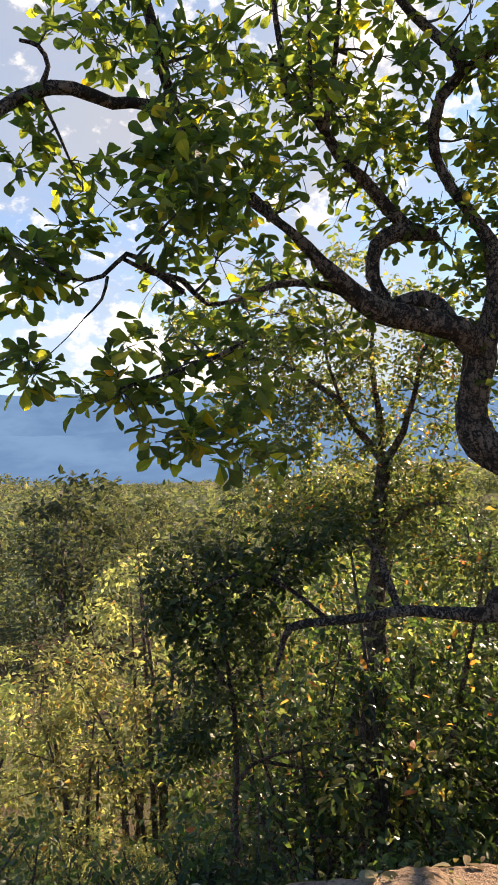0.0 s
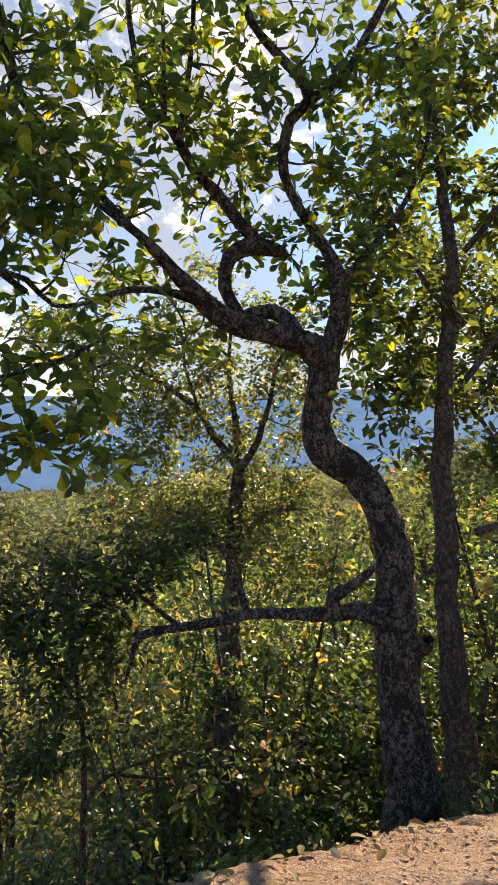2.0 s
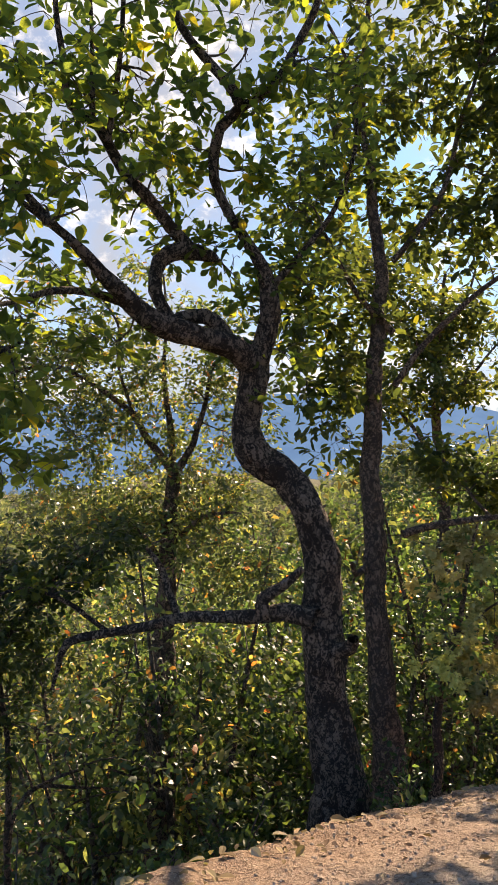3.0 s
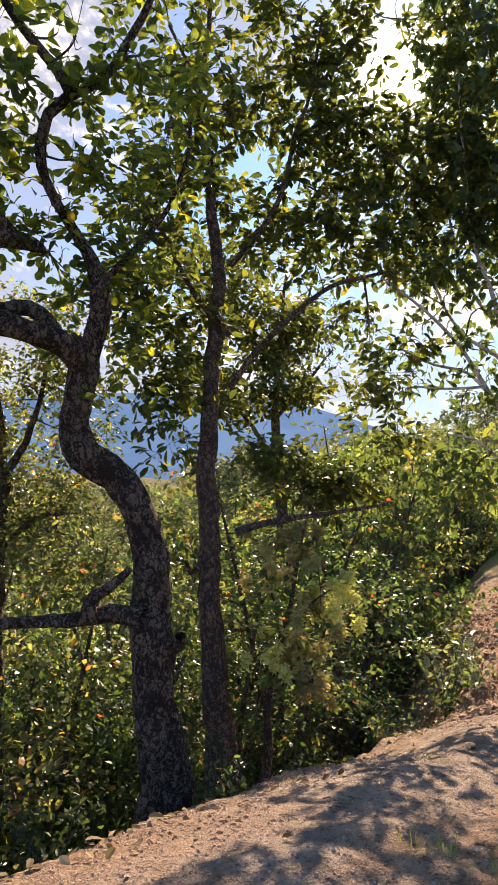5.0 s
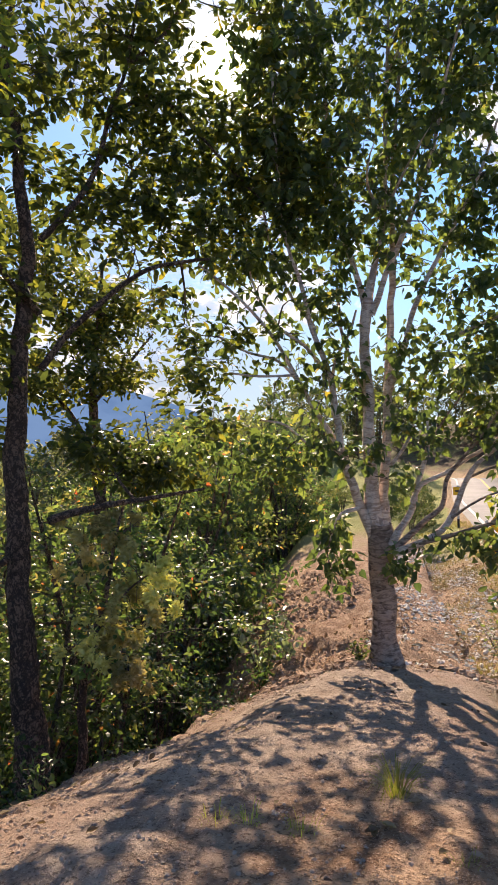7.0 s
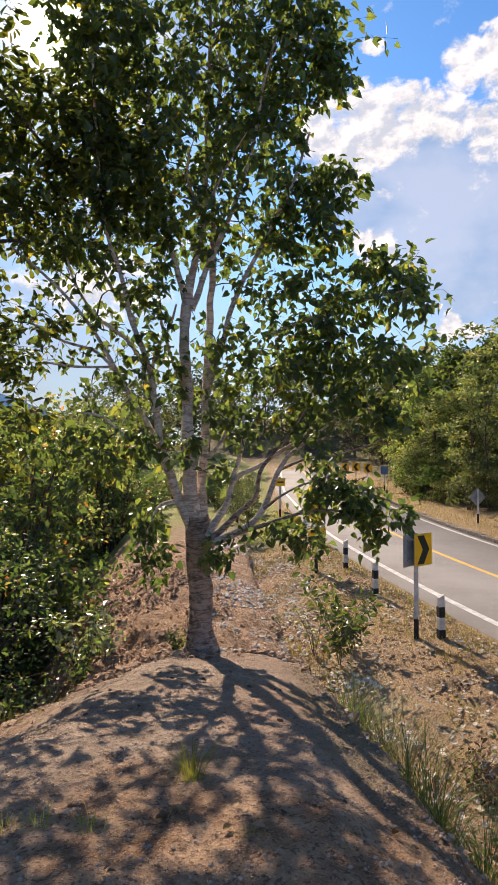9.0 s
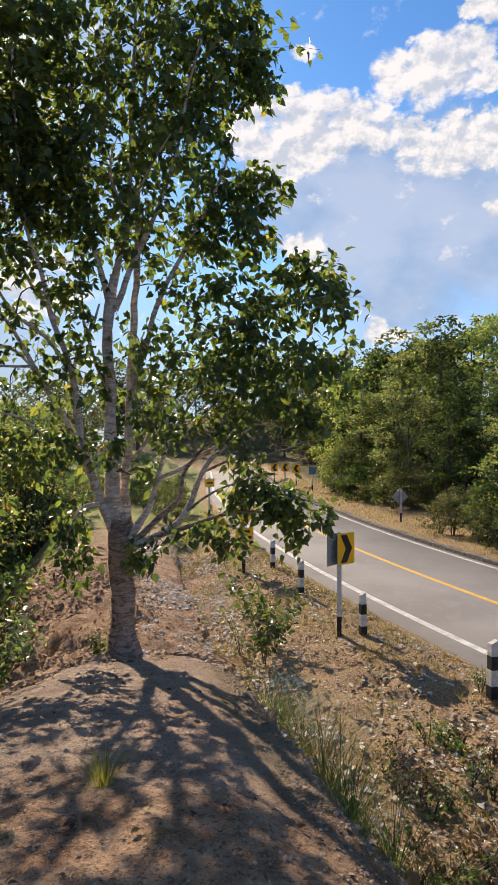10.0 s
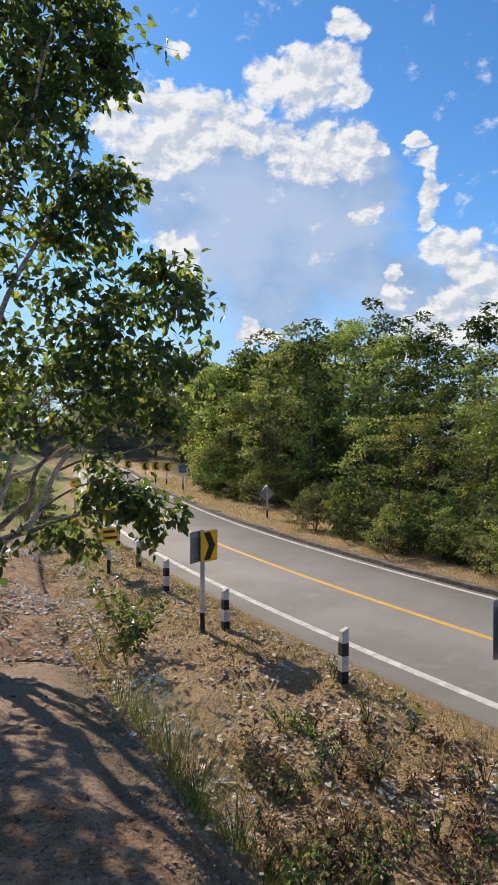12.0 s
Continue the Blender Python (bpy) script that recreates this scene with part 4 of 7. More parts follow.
clump(old_tree, 0.59, 3.56, 6.31, 0.46, 0.25, 0.70)
clump(old_tree, 1.41, 3.46, 6.49, 0.49, 0.26, 0.70)
clump(old_tree, 2.15, 3.36, 6.57, 0.42, 0.25, 0.70)
clump(old_tree, -0.03, 3.25, 5.29, 0.24, 0.22, 0.70)
clump(old_tree, 0.25, 3.43, 5.06, 0.23, 0.20, 0.70)
clump(old_tree, 0.44, 3.49, 5.49, 0.24, 0.24, 0.70)
clump(old_tree, 1.06, 3.84, 5.11, 0.24, 0.20, 0.70)
clump(old_tree, 0.67, 3.54, 5.46, 0.18, 0.25, 0.70)
clump(old_tree, 1.43, 3.80, 5.42, 0.21, 0.21, 0.70)
clump(old_tree, 1.33, 3.96, 4.86, 0.22, 0.14, 0.70)
clump(old_tree, 1.78, 3.72, 5.34, 0.18, 0.18, 0.70)
clump(old_tree, 1.80, 3.96, 4.69, 0.15, 0.19, 0.70)
clump(old_tree, 0.97, 3.55, 5.63, 0.19, 0.19, 0.70)
clump(old_tree, 0.05, 3.05, 3.88, 0.20, 0.13, 0.70)
clump(old_tree, 0.26, 3.03, 3.68, 0.15, 0.15, 0.70)
clump(old_tree, 0.62, 3.77, 4.52, 0.23, 0.13, 0.70)
clump(old_tree, 0.18, 3.34, 4.48, 0.20, 0.14, 0.70)
clump(old_tree, 1.75, 3.52, 5.58, 0.17, 0.17, 0.70)
clump(old_tree, 1.03, 3.74, 5.37, 1.00, 0.67, 0.28)
clump(old_tree, 0.18, 3.34, 4.54, 0.50, 0.45, 0.28)
clump(old_tree, 0.35, 3.41, 4.12, 0.52, 0.23, 0.28)
clump(old_tree, -0.08, 3.27, 5.42, 0.33, 0.19, 0.60)
clump(old_tree, -0.31, 3.18, 5.36, 0.16, 0.16, 0.60)
clump(old_tree, 1.14, 3.93, 5.14, 0.25, 0.21, 0.60)
clump(old_tree, 1.34, 3.84, 5.41, 0.25, 0.21, 0.60)
clump(old_tree, 0.95, 3.77, 5.57, 0.23, 0.20, 0.60)
clump(old_tree, 1.67, 3.91, 4.94, 0.18, 0.22, 0.60)
clump(old_tree, 1.78, 3.61, 5.77, 0.21, 0.21, 0.60)
clump(old_tree, 1.06, 3.63, 5.91, 0.26, 0.16, 0.60)
clump(old_tree, 1.45, 3.56, 5.93, 0.23, 0.17, 0.60)
clump(old_tree, 0.67, 3.76, 5.59, 0.19, 0.19, 0.60)
clump(old_tree, 2.09, 3.78, 4.85, 0.23, 0.23, 0.60)
clump(old_tree, 1.37, 3.93, 5.17, 0.18, 0.18, 0.60)
clump(old_tree, 1.89, 4.02, 4.54, 0.15, 0.23, 0.60)
clump(old_tree, 0.77, 3.95, 4.18, 0.24, 0.14, 0.60)
clump(old_tree, 0.03, 3.17, 4.71, 0.32, 0.18, 0.60)
clump(old_tree, -0.09, 3.17, 4.88, 0.24, 0.16, 0.60)
clump(old_tree, -0.11, 2.90, 4.64, 0.19, 0.17, 1.20)
clump(old_tree, 0.03, 2.89, 4.46, 0.17, 0.14, 1.20)
clump(old_tree, -0.03, 2.89, 4.76, 0.17, 0.12, 1.20)
clump(old_tree, -0.63, 2.79, 4.17, 0.11, 0.14, 1.20)
clump(old_tree, -0.24, 2.81, 3.64, 0.18, 0.14, 1.20)
clump(old_tree, 0.09, 2.79, 3.46, 0.16, 0.14, 1.20)
grow(old_tree, "crooked old tree with dark cracked bark and sparse broad leaves", singles=300)

# ---- dark small leaves hanging under its low limb, their shade put into the colour ----
shade_tree = Tree(0.72, 5.25, 16, BARK_GREY, TWIG, LEAF_DARK, LEAF_OVAL, 0.075, 1.6, 0.16)
# thin stem and limbs added to carry these leaves
limb(shade_tree, "trunk", [(0.52, 5.27, 0.32, 0.029), (0.50, 5.23, 0.72, 0.025), (0.50, 5.20, 1.38, 0.022), (0.43, 5.17, 1.90, 0.018), (0.42, 5.13, 2.34, 0.016), (0.45, 5.10, 2.67, 0.011)])
limb(shade_tree, "limb", [(0.48, 5.21, 1.54, 0.021), (0.34, 5.17, 1.83, 0.016), (0.17, 5.13, 2.08, 0.010)])
limb(shade_tree, "limb", [(0.44, 5.21, 2.10, 0.017), (0.72, 5.11, 2.48, 0.013), (1.00, 4.99, 2.78, 0.010)])
limb(shade_tree, "limb", [(0.42, 5.21, 2.23, 0.016), (0.22, 5.23, 2.50, 0.012), (0.07, 5.24, 2.68, 0.008)])
clump(shade_tree, 0.95, 5.01, 2.83, 0.48, 0.24, 1.50)
clump(shade_tree, 0.42, 5.10, 2.64, 0.48, 0.26, 1.50)
clump(shade_tree, 0.33, 5.11, 2.26, 0.48, 0.30, 1.50)
clump(shade_tree, 0.25, 5.12, 1.73, 0.35, 0.43, 1.50)
clump(shade_tree, 0.74, 5.05, 2.49, 0.39, 0.22, 1.50)
clump(shade_tree, 0.63, 5.18, 2.00, 0.31, 0.27, 1.50)
clump(shade_tree, 0.06, 5.24, 2.34, 0.31, 0.31, 1.50)
clump(shade_tree, 0.16, 5.24, 1.29, 0.27, 0.27, 1.50)
clump(shade_tree, 1.29, 4.91, 2.95, 0.22, 0.15, 1.50)
grow(shade_tree, "dark green small leaves hanging under the low limb, shade in their colour", sides=8)

# ---- the slim straight tree beside it ----
slim_tree = Tree(3.6, 4.78, 12, BARK_GREY, TWIG, LEAF_SLIM, LEAF_OVAL, 0.124, 1.3, 0.20)
limb(slim_tree, "trunk", [(3.72, 4.74, 0.04, 0.229), (3.71, 4.76, 0.39, 0.176), (3.70, 4.78, 0.80, 0.148), (3.68, 4.81, 1.15, 0.131), (3.64, 4.85, 1.93, 0.107), (3.64, 4.86, 2.46, 0.100), (3.65, 4.88, 2.99, 0.094), (3.65, 4.89, 3.52, 0.088), (3.69, 4.88, 4.06, 0.078), (3.72, 4.87, 4.60, 0.073), (3.77, 4.86, 5.25, 0.063), (3.72, 4.91, 5.81, 0.053), (3.72, 4.93, 6.26, 0.043), (3.65, 4.99, 6.83, 0.032), (3.72, 4.96, 7.44, 0.026), (3.79, 4.93, 8.28, 0.018)])
limb(slim_tree, "limb", [(3.85, 4.71, 2.77, 0.038), (4.01, 4.64, 2.82, 0.036), (4.34, 4.43, 2.89, 0.029), (4.66, 4.19, 2.94, 0.022), (5.04, 3.85, 3.01, 0.012)])
limb(slim_tree, "limb", [(3.81, 4.74, 4.14, 0.033), (4.13, 4.58, 4.59, 0.029), (4.60, 4.25, 5.09, 0.023), (4.96, 3.97, 5.24, 0.018), (5.17, 3.84, 5.29, 0.013)])
limb(slim_tree, "limb", [(3.80, 4.75, 4.63, 0.034), (3.49, 4.90, 5.05, 0.024), (3.24, 5.00, 5.56, 0.017)])
limb(slim_tree, "limb", [(3.82, 4.73, 5.30, 0.030), (4.20, 4.48, 5.89, 0.026), (4.39, 4.38, 6.65, 0.022), (4.53, 4.32, 7.08, 0.017), (4.65, 4.27, 7.82, 0.015)])
limb(slim_tree, "limb", [(3.70, 4.82, 5.85, 0.025), (3.55, 4.80, 6.52, 0.021), (3.48, 4.73, 6.85, 0.018), (3.19, 4.80, 7.40, 0.014)])
limb(slim_tree, "limb", [(4.46, 4.46, 6.64, 0.022), (4.93, 4.22, 6.90, 0.020), (5.47, 3.84, 6.34, 0.014), (5.94, 3.46, 5.81, 0.011)])
limb(slim_tree, "limb", [(4.57, 4.36, 7.11, 0.020), (4.96, 4.16, 7.61, 0.018), (5.24, 4.08, 8.24, 0.013)])
limb(slim_tree, "limb", [(3.54, 4.85, 2.47, 0.033), (3.40, 4.82, 2.43, 0.023), (3.31, 4.76, 2.55, 0.018)])
clump(slim_tree, 3.18, 5.21, 5.99, 0.43, 0.48)
clump(slim_tree, 3.74, 5.08, 6.28, 0.50, 0.44)
clump(slim_tree, 3.32, 5.24, 5.39, 0.49, 0.43)
clump(slim_tree, 3.45, 5.16, 4.48, 0.54, 0.43, 0.45)
clump(slim_tree, 4.35, 4.69, 5.77, 0.50, 0.45)
clump(slim_tree, 3.98, 4.76, 6.86, 0.60, 0.38)
clump(slim_tree, 3.35, 4.98, 7.03, 0.47, 0.37)
clump(slim_tree, 4.09, 4.39, 7.41, 0.53, 0.32)
clump(slim_tree, 4.54, 4.23, 6.75, 0.43, 0.38)
clump(slim_tree, 4.83, 4.35, 6.09, 0.40, 0.34)
clump(slim_tree, 5.12, 4.31, 5.62, 0.41, 0.29)
clump(slim_tree, 5.69, 4.08, 5.57, 0.43, 0.31)
clump(slim_tree, 5.59, 4.21, 6.51, 0.43, 0.37)
clump(slim_tree, 3.45, 5.16, 3.62, 0.33, 0.27, 0.45)
clump(slim_tree, 4.65, 4.40, 7.44, 0.45, 0.34)
clump(slim_tree, 5.82, 3.51, 6.58, 0.42, 0.36)
clump(slim_tree, 5.70, 3.32, 7.80, 0.23, 0.17)
clump(slim_tree, 4.88, 4.14, 7.82, 0.22, 0.22)
clump(slim_tree, 5.98, 3.43, 5.84, 0.36, 0.30)
clump(slim_tree, 5.02, 4.28, 6.71, 0.35, 0.29)
clump(slim_tree, 5.83, 3.87, 6.16, 0.43, 0.31)
clump(slim_tree, 6.18, 3.27, 6.26, 0.37, 0.37)
clump(slim_tree, 5.06, 5.12, 3.33, 0.50, 0.25, 1.30)
clump(slim_tree, 5.53, 4.61, 3.20, 0.44, 0.25, 1.30)
clump(slim_tree, 5.28, 4.90, 3.07, 0.44, 0.19, 1.30)
clump(slim_tree, 4.70, 5.19, 3.52, 0.31, 0.25, 1.30)
clump(slim_tree, 3.14, 5.12, 8.07, 0.63, 0.42, 0.80)
clump(slim_tree, 3.94, 4.52, 8.22, 0.68, 0.42, 0.80)
clump(slim_tree, 4.89, 4.13, 8.58, 0.50, 0.28, 0.80)
clump(slim_tree, 5.46, 3.88, 7.01, 0.53, 0.29, 0.30)
clump(slim_tree, 5.02, 4.12, 7.18, 0.34, 0.34, 0.30)
clump(slim_tree, 5.71, 3.50, 7.25, 0.35, 0.35, 0.30)
clump(slim_tree, 5.53, 3.78, 7.77, 0.41, 0.26, 0.30)
clump(slim_tree, 5.39, 3.81, 8.25, 0.69, 0.29, 0.30)
clump(slim_tree, 5.93, 3.31, 7.02, 0.42, 0.42, 0.30)
clump(slim_tree, 6.17, 3.07, 6.66, 0.36, 0.36, 0.30)
clump(slim_tree, 5.10, 4.03, 7.64, 0.28, 0.28, 0.30)
clump(slim_tree, 5.81, 3.71, 6.77, 0.54, 0.30, 0.30)
clump(slim_tree, 3.24, 5.28, 4.62, 0.33, 0.27, 0.45)
clump(slim_tree, 3.65, 5.13, 4.75, 0.39, 0.28, 0.45)
clump(slim_tree, 3.41, 5.17, 4.19, 0.38, 0.27, 0.45)
clump(slim_tree, 3.19, 5.31, 5.05, 0.38, 0.33)
clump(slim_tree, 5.12, 4.14, 4.67, 0.23, 0.29, 0.40)
clump(slim_tree, 5.25, 3.97, 4.31, 0.23, 0.35, 0.40)
clump(slim_tree, 5.07, 4.05, 3.91, 0.28, 0.28, 0.40)
clump(slim_tree, 5.26, 3.79, 3.63, 0.28, 0.23, 0.40)
clump(slim_tree, 5.47, 3.66, 4.41, 0.23, 0.35, 0.40)
clump(slim_tree, 4.94, 4.36, 4.91, 0.29, 0.23, 0.40)
clump(slim_tree, 4.65, 5.00, 6.00, 0.54, 0.48, 0.30)
clump(slim_tree, 5.07, 4.72, 5.79, 0.48, 0.42, 0.30)
clump(slim_tree, 5.14, 4.65, 5.21, 0.30, 0.30, 0.30)
clump(slim_tree, 4.54, 5.09, 7.16, 0.36, 0.54, 0.30)
clump(slim_tree, 4.89, 4.76, 6.78, 0.48, 0.42, 0.30)
clump(slim_tree, 5.27, 4.51, 6.40, 0.42, 0.36, 0.30)
clump(slim_tree, 5.43, 4.32, 6.89, 0.36, 0.30, 0.30)
clump(slim_tree, 5.21, 4.42, 7.64, 0.30, 0.30, 0.30)
clump(slim_tree, 5.95, 3.58, 7.40, 0.36, 0.36, 0.30)
clump(slim_tree, 5.68, 3.99, 6.97, 0.42, 0.21, 0.30)
clump(slim_tree, 5.53, 4.35, 5.86, 0.43, 0.31, 0.30)
clump(slim_tree, 5.82, 3.96, 5.99, 0.37, 0.37, 0.30)
clump(slim_tree, 3.00, 5.20, 4.74, 0.29, 0.26, 0.45)
clump(slim_tree, 3.35, 5.10, 4.57, 0.29, 0.27, 0.45)
clump(slim_tree, 3.63, 5.03, 4.86, 0.27, 0.27, 0.45)
clump(slim_tree, 3.12, 5.13, 4.13, 0.29, 0.24, 0.45)
clump(slim_tree, 3.54, 5.10, 4.11, 0.27, 0.27, 0.45)
clump(slim_tree, 3.31, 5.13, 3.78, 0.27, 0.21, 0.45)
grow(slim_tree, "slim straight grey-brown tree with a dense dark leafy crown", sides=12)

# ---- the many-stemmed tree with heart-shaped leaves at the end of the berm ----
bodhi_tree = Tree(6.6, 2.6, 13, BARK_PALE, TWIG, LEAF_HEART, LEAF_HEARTS, 0.096, 1.12, 0.28, 0.75)
bodhi_tree.foot = BARK_FOOT
limb(bodhi_tree, "trunk", [(6.50, 2.57, 0.87, 0.313), (6.49, 2.58, 1.03, 0.233), (6.48, 2.61, 1.27, 0.154), (6.48, 2.62, 1.52, 0.127), (6.47, 2.63, 2.07, 0.122), (6.47, 2.63, 2.43, 0.130), (6.47, 2.63, 2.58, 0.111)])
limb(bodhi_tree, "limb", [(6.47, 2.64, 2.40, 0.096), (6.44, 2.70, 2.92, 0.079), (6.43, 2.73, 3.40, 0.066), (6.43, 2.72, 4.01, 0.056), (6.42, 2.74, 4.49, 0.053), (6.43, 2.72, 4.82, 0.059), (6.47, 2.63, 5.34, 0.033), (6.51, 2.55, 5.83, 0.028), (6.53, 2.51, 6.92, 0.021), (6.54, 2.47, 7.83, 0.016), (6.54, 2.47, 8.85, 0.013)])
limb(bodhi_tree, "limb", [(6.58, 2.64, 2.38, 0.081), (6.61, 2.65, 2.97, 0.054), (6.67, 2.62, 3.53, 0.049), (6.72, 2.60, 4.22, 0.044), (6.77, 2.57, 4.91, 0.039), (6.81, 2.58, 5.49, 0.034), (6.85, 2.56, 6.45, 0.027), (6.91, 2.51, 7.42, 0.019), (6.97, 2.48, 8.53, 0.017)])
limb(bodhi_tree, "limb", [(6.45, 2.69, 2.43, 0.059), (6.34, 2.83, 2.86, 0.047), (6.25, 2.95, 3.34, 0.042), (6.19, 2.98, 3.76, 0.036), (6.12, 3.05, 4.23, 0.031), (6.01, 3.17, 4.68, 0.026), (5.93, 3.25, 5.13, 0.021), (5.83, 3.35, 5.57, 0.016), (5.76, 3.40, 6.39, 0.014), (5.71, 3.42, 7.32, 0.012)])
limb(bodhi_tree, "limb", [(6.33, 2.93, 3.28, 0.032), (6.13, 3.18, 3.76, 0.026), (5.96, 3.34, 4.16, 0.023), (5.78, 3.49, 4.54, 0.018), (5.61, 3.63, 4.80, 0.016), (5.41, 3.80, 5.04, 0.013), (5.17, 3.99, 5.26, 0.010)])
limb(bodhi_tree, "limb", [(6.04, 3.26, 3.99, 0.018), (5.81, 3.44, 4.29, 0.015), (5.55, 3.65, 4.38, 0.013), (5.29, 3.84, 4.53, 0.010)])
limb(bodhi_tree, "limb", [(6.26, 3.08, 4.12, 0.021), (6.09, 3.28, 4.47, 0.019), (5.90, 3.50, 4.68, 0.016), (5.74, 3.65, 5.00, 0.013), (5.64, 3.71, 5.37, 0.011)])
limb(bodhi_tree, "limb", [(5.90, 3.30, 4.15, 0.015), (5.57, 3.54, 4.13, 0.013), (5.27, 3.70, 4.15, 0.010)])
limb(bodhi_tree, "limb", [(6.19, 3.21, 4.66, 0.019), (6.04, 3.45, 5.06, 0.016), (5.96, 3.59, 5.51, 0.014), (5.90, 3.68, 6.02, 0.011)])
limb(bodhi_tree, "limb", [(6.43, 2.72, 4.76, 0.038), (6.43, 2.86, 5.29, 0.030), (6.43, 3.00, 5.79, 0.025), (6.43, 3.13, 6.65, 0.021), (6.46, 3.21, 7.60, 0.016), (6.46, 3.34, 8.60, 0.013)])
limb(bodhi_tree, "limb", [(6.45, 2.69, 4.79, 0.038), (6.43, 2.47, 5.26, 0.030), (6.43, 2.21, 5.77, 0.024), (6.41, 1.96, 6.44, 0.019), (6.35, 1.81, 7.03, 0.014), (6.31, 1.62, 7.59, 0.012)])
limb(bodhi_tree, "limb", [(6.61, 2.57, 3.96, 0.038), (6.59, 2.35, 4.50, 0.032), (6.54, 2.20, 4.90, 0.027), (6.54, 1.88, 5.48, 0.021), (6.53, 1.57, 6.03, 0.016), (6.48, 1.37, 6.51, 0.011)])
limb(bodhi_tree, "limb", [(6.28, 3.03, 3.76, 0.021), (6.27, 3.05, 4.24, 0.019), (6.35, 2.89, 4.61, 0.016), (6.38, 2.82, 4.85, 0.011)])
limb(bodhi_tree, "limb", [(6.54, 1.88, 4.47, 0.021), (6.53, 1.45, 4.62, 0.015), (6.51, 0.92, 4.76, 0.013), (6.44, 0.40, 4.83, 0.010)])
limb(bodhi_tree, "limb", [(6.43, 2.72, 3.89, 0.024), (6.42, 2.90, 4.26, 0.019), (6.43, 3.03, 4.75, 0.016), (6.48, 3.09, 5.25, 0.011)])
limb(bodhi_tree, "limb", [(6.22, 2.93, 3.34, 0.021), (5.98, 3.16, 3.41, 0.015), (5.76, 3.35, 3.63, 0.013), (5.53, 3.51, 3.68, 0.010)])
limb(bodhi_tree, "limb", [(6.58, 2.64, 3.09, 0.024), (6.65, 2.37, 3.46, 0.019), (6.66, 2.25, 3.95, 0.016), (6.69, 2.06, 4.38, 0.011)])
limb(bodhi_tree, "limb", [(6.29, 2.78, 2.75, 0.026), (6.03, 2.87, 2.71, 0.018), (5.80, 2.88, 2.46, 0.012)])
limb(bodhi_tree, "limb", [(6.43, 2.49, 2.37, 0.046), (6.47, 2.42, 2.52, 0.041), (6.53, 2.31, 2.73, 0.035), (6.56, 2.26, 2.94, 0.030), (6.59, 2.18, 3.24, 0.025), (6.60, 2.14, 3.46, 0.019), (6.58, 2.14, 3.66, 0.014)])
limb(bodhi_tree, "limb", [(6.53, 2.29, 2.81, 0.028), (6.54, 2.20, 3.00, 0.025), (6.60, 1.97, 3.11, 0.023), (6.64, 1.75, 3.27, 0.020), (6.66, 1.57, 3.37, 0.018), (6.66, 1.43, 3.49, 0.015), (6.66, 1.29, 3.65, 0.012), (6.66, 1.10, 3.90, 0.010), (6.64, 0.92, 4.10, 0.007)])
limb(bodhi_tree, "shaded_limb", [(6.37, 2.44, 2.34, 0.040), (6.41, 2.29, 2.47, 0.035), (6.45, 2.13, 2.65, 0.031), (6.47, 1.98, 2.78, 0.026), (6.47, 1.93, 3.04, 0.022), (6.47, 1.82, 3.20, 0.017), (6.50, 1.60, 3.46, 0.013), (6.50, 1.41, 3.73, 0.008)])
limb(bodhi_tree, "limb", [(6.32, 2.42, 2.31, 0.042), (6.38, 2.20, 2.41, 0.038), (6.45, 1.98, 2.56, 0.034), (6.48, 1.85, 2.78, 0.030), (6.49, 1.76, 3.00, 0.026), (6.50, 1.64, 3.20, 0.023), (6.51, 1.45, 3.36, 0.019), (6.54, 1.19, 3.56, 0.015), (6.56, 0.87, 3.74, 0.011), (6.57, 0.55, 3.92, 0.007)])
limb(bodhi_tree, "shaded_limb", [(6.37, 2.20, 2.41, 0.026), (6.41, 1.90, 2.50, 0.023), (6.42, 1.65, 2.59, 0.019), (6.41, 1.42, 2.66, 0.016), (6.40, 1.11, 2.69, 0.013), (6.36, 0.86, 2.64, 0.009), (6.31, 0.63, 2.57, 0.006)])
limb(bodhi_tree, "shaded_limb", [(6.43, 1.52, 2.64, 0.014), (6.40, 1.28, 2.78, 0.012), (6.38, 0.99, 2.87, 0.009), (6.33, 0.70, 2.85, 0.007), (6.26, 0.42, 2.75, 0.005)])
limb(bodhi_tree, "shaded_limb", [(6.56, 1.74, 3.07, 0.016), (6.56, 1.44, 3.20, 0.013), (6.55, 1.12, 3.24, 0.011), (6.53, 0.79, 3.34, 0.008), (6.48, 0.55, 3.46, 0.005)])
limb(bodhi_tree, "shaded_limb", [(6.43, 1.87, 2.68, 0.015), (6.41, 1.66, 2.83, 0.013), (6.38, 1.44, 2.94, 0.010), (6.34, 1.21, 3.01, 0.008), (6.29, 1.00, 3.10, 0.005)])
limb(bodhi_tree, "shaded_limb", [(6.60, 2.11, 3.46, 0.014), (6.59, 1.93, 3.72, 0.011), (6.56, 1.77, 3.92, 0.008), (6.50, 1.66, 4.21, 0.005)])
clump(bodhi_tree, 6.53, 2.50, 7.64, 0.98, 0.67)
clump(bodhi_tree, 6.08, 3.39, 7.41, 0.67, 0.67)
clump(bodhi_tree, 6.50, 1.68, 7.55, 0.47, 0.53)
clump(bodhi_tree, 6.60, 1.28, 7.19, 0.23, 0.26)
clump(bodhi_tree, 6.27, 3.04, 6.57, 0.74, 0.49)
clump(bodhi_tree, 6.66, 2.17, 6.69, 0.61, 0.49)
clump(bodhi_tree, 6.53, 1.57, 6.03, 0.41, 0.35)
clump(bodhi_tree, 6.63, 1.17, 5.91, 0.23, 0.21)
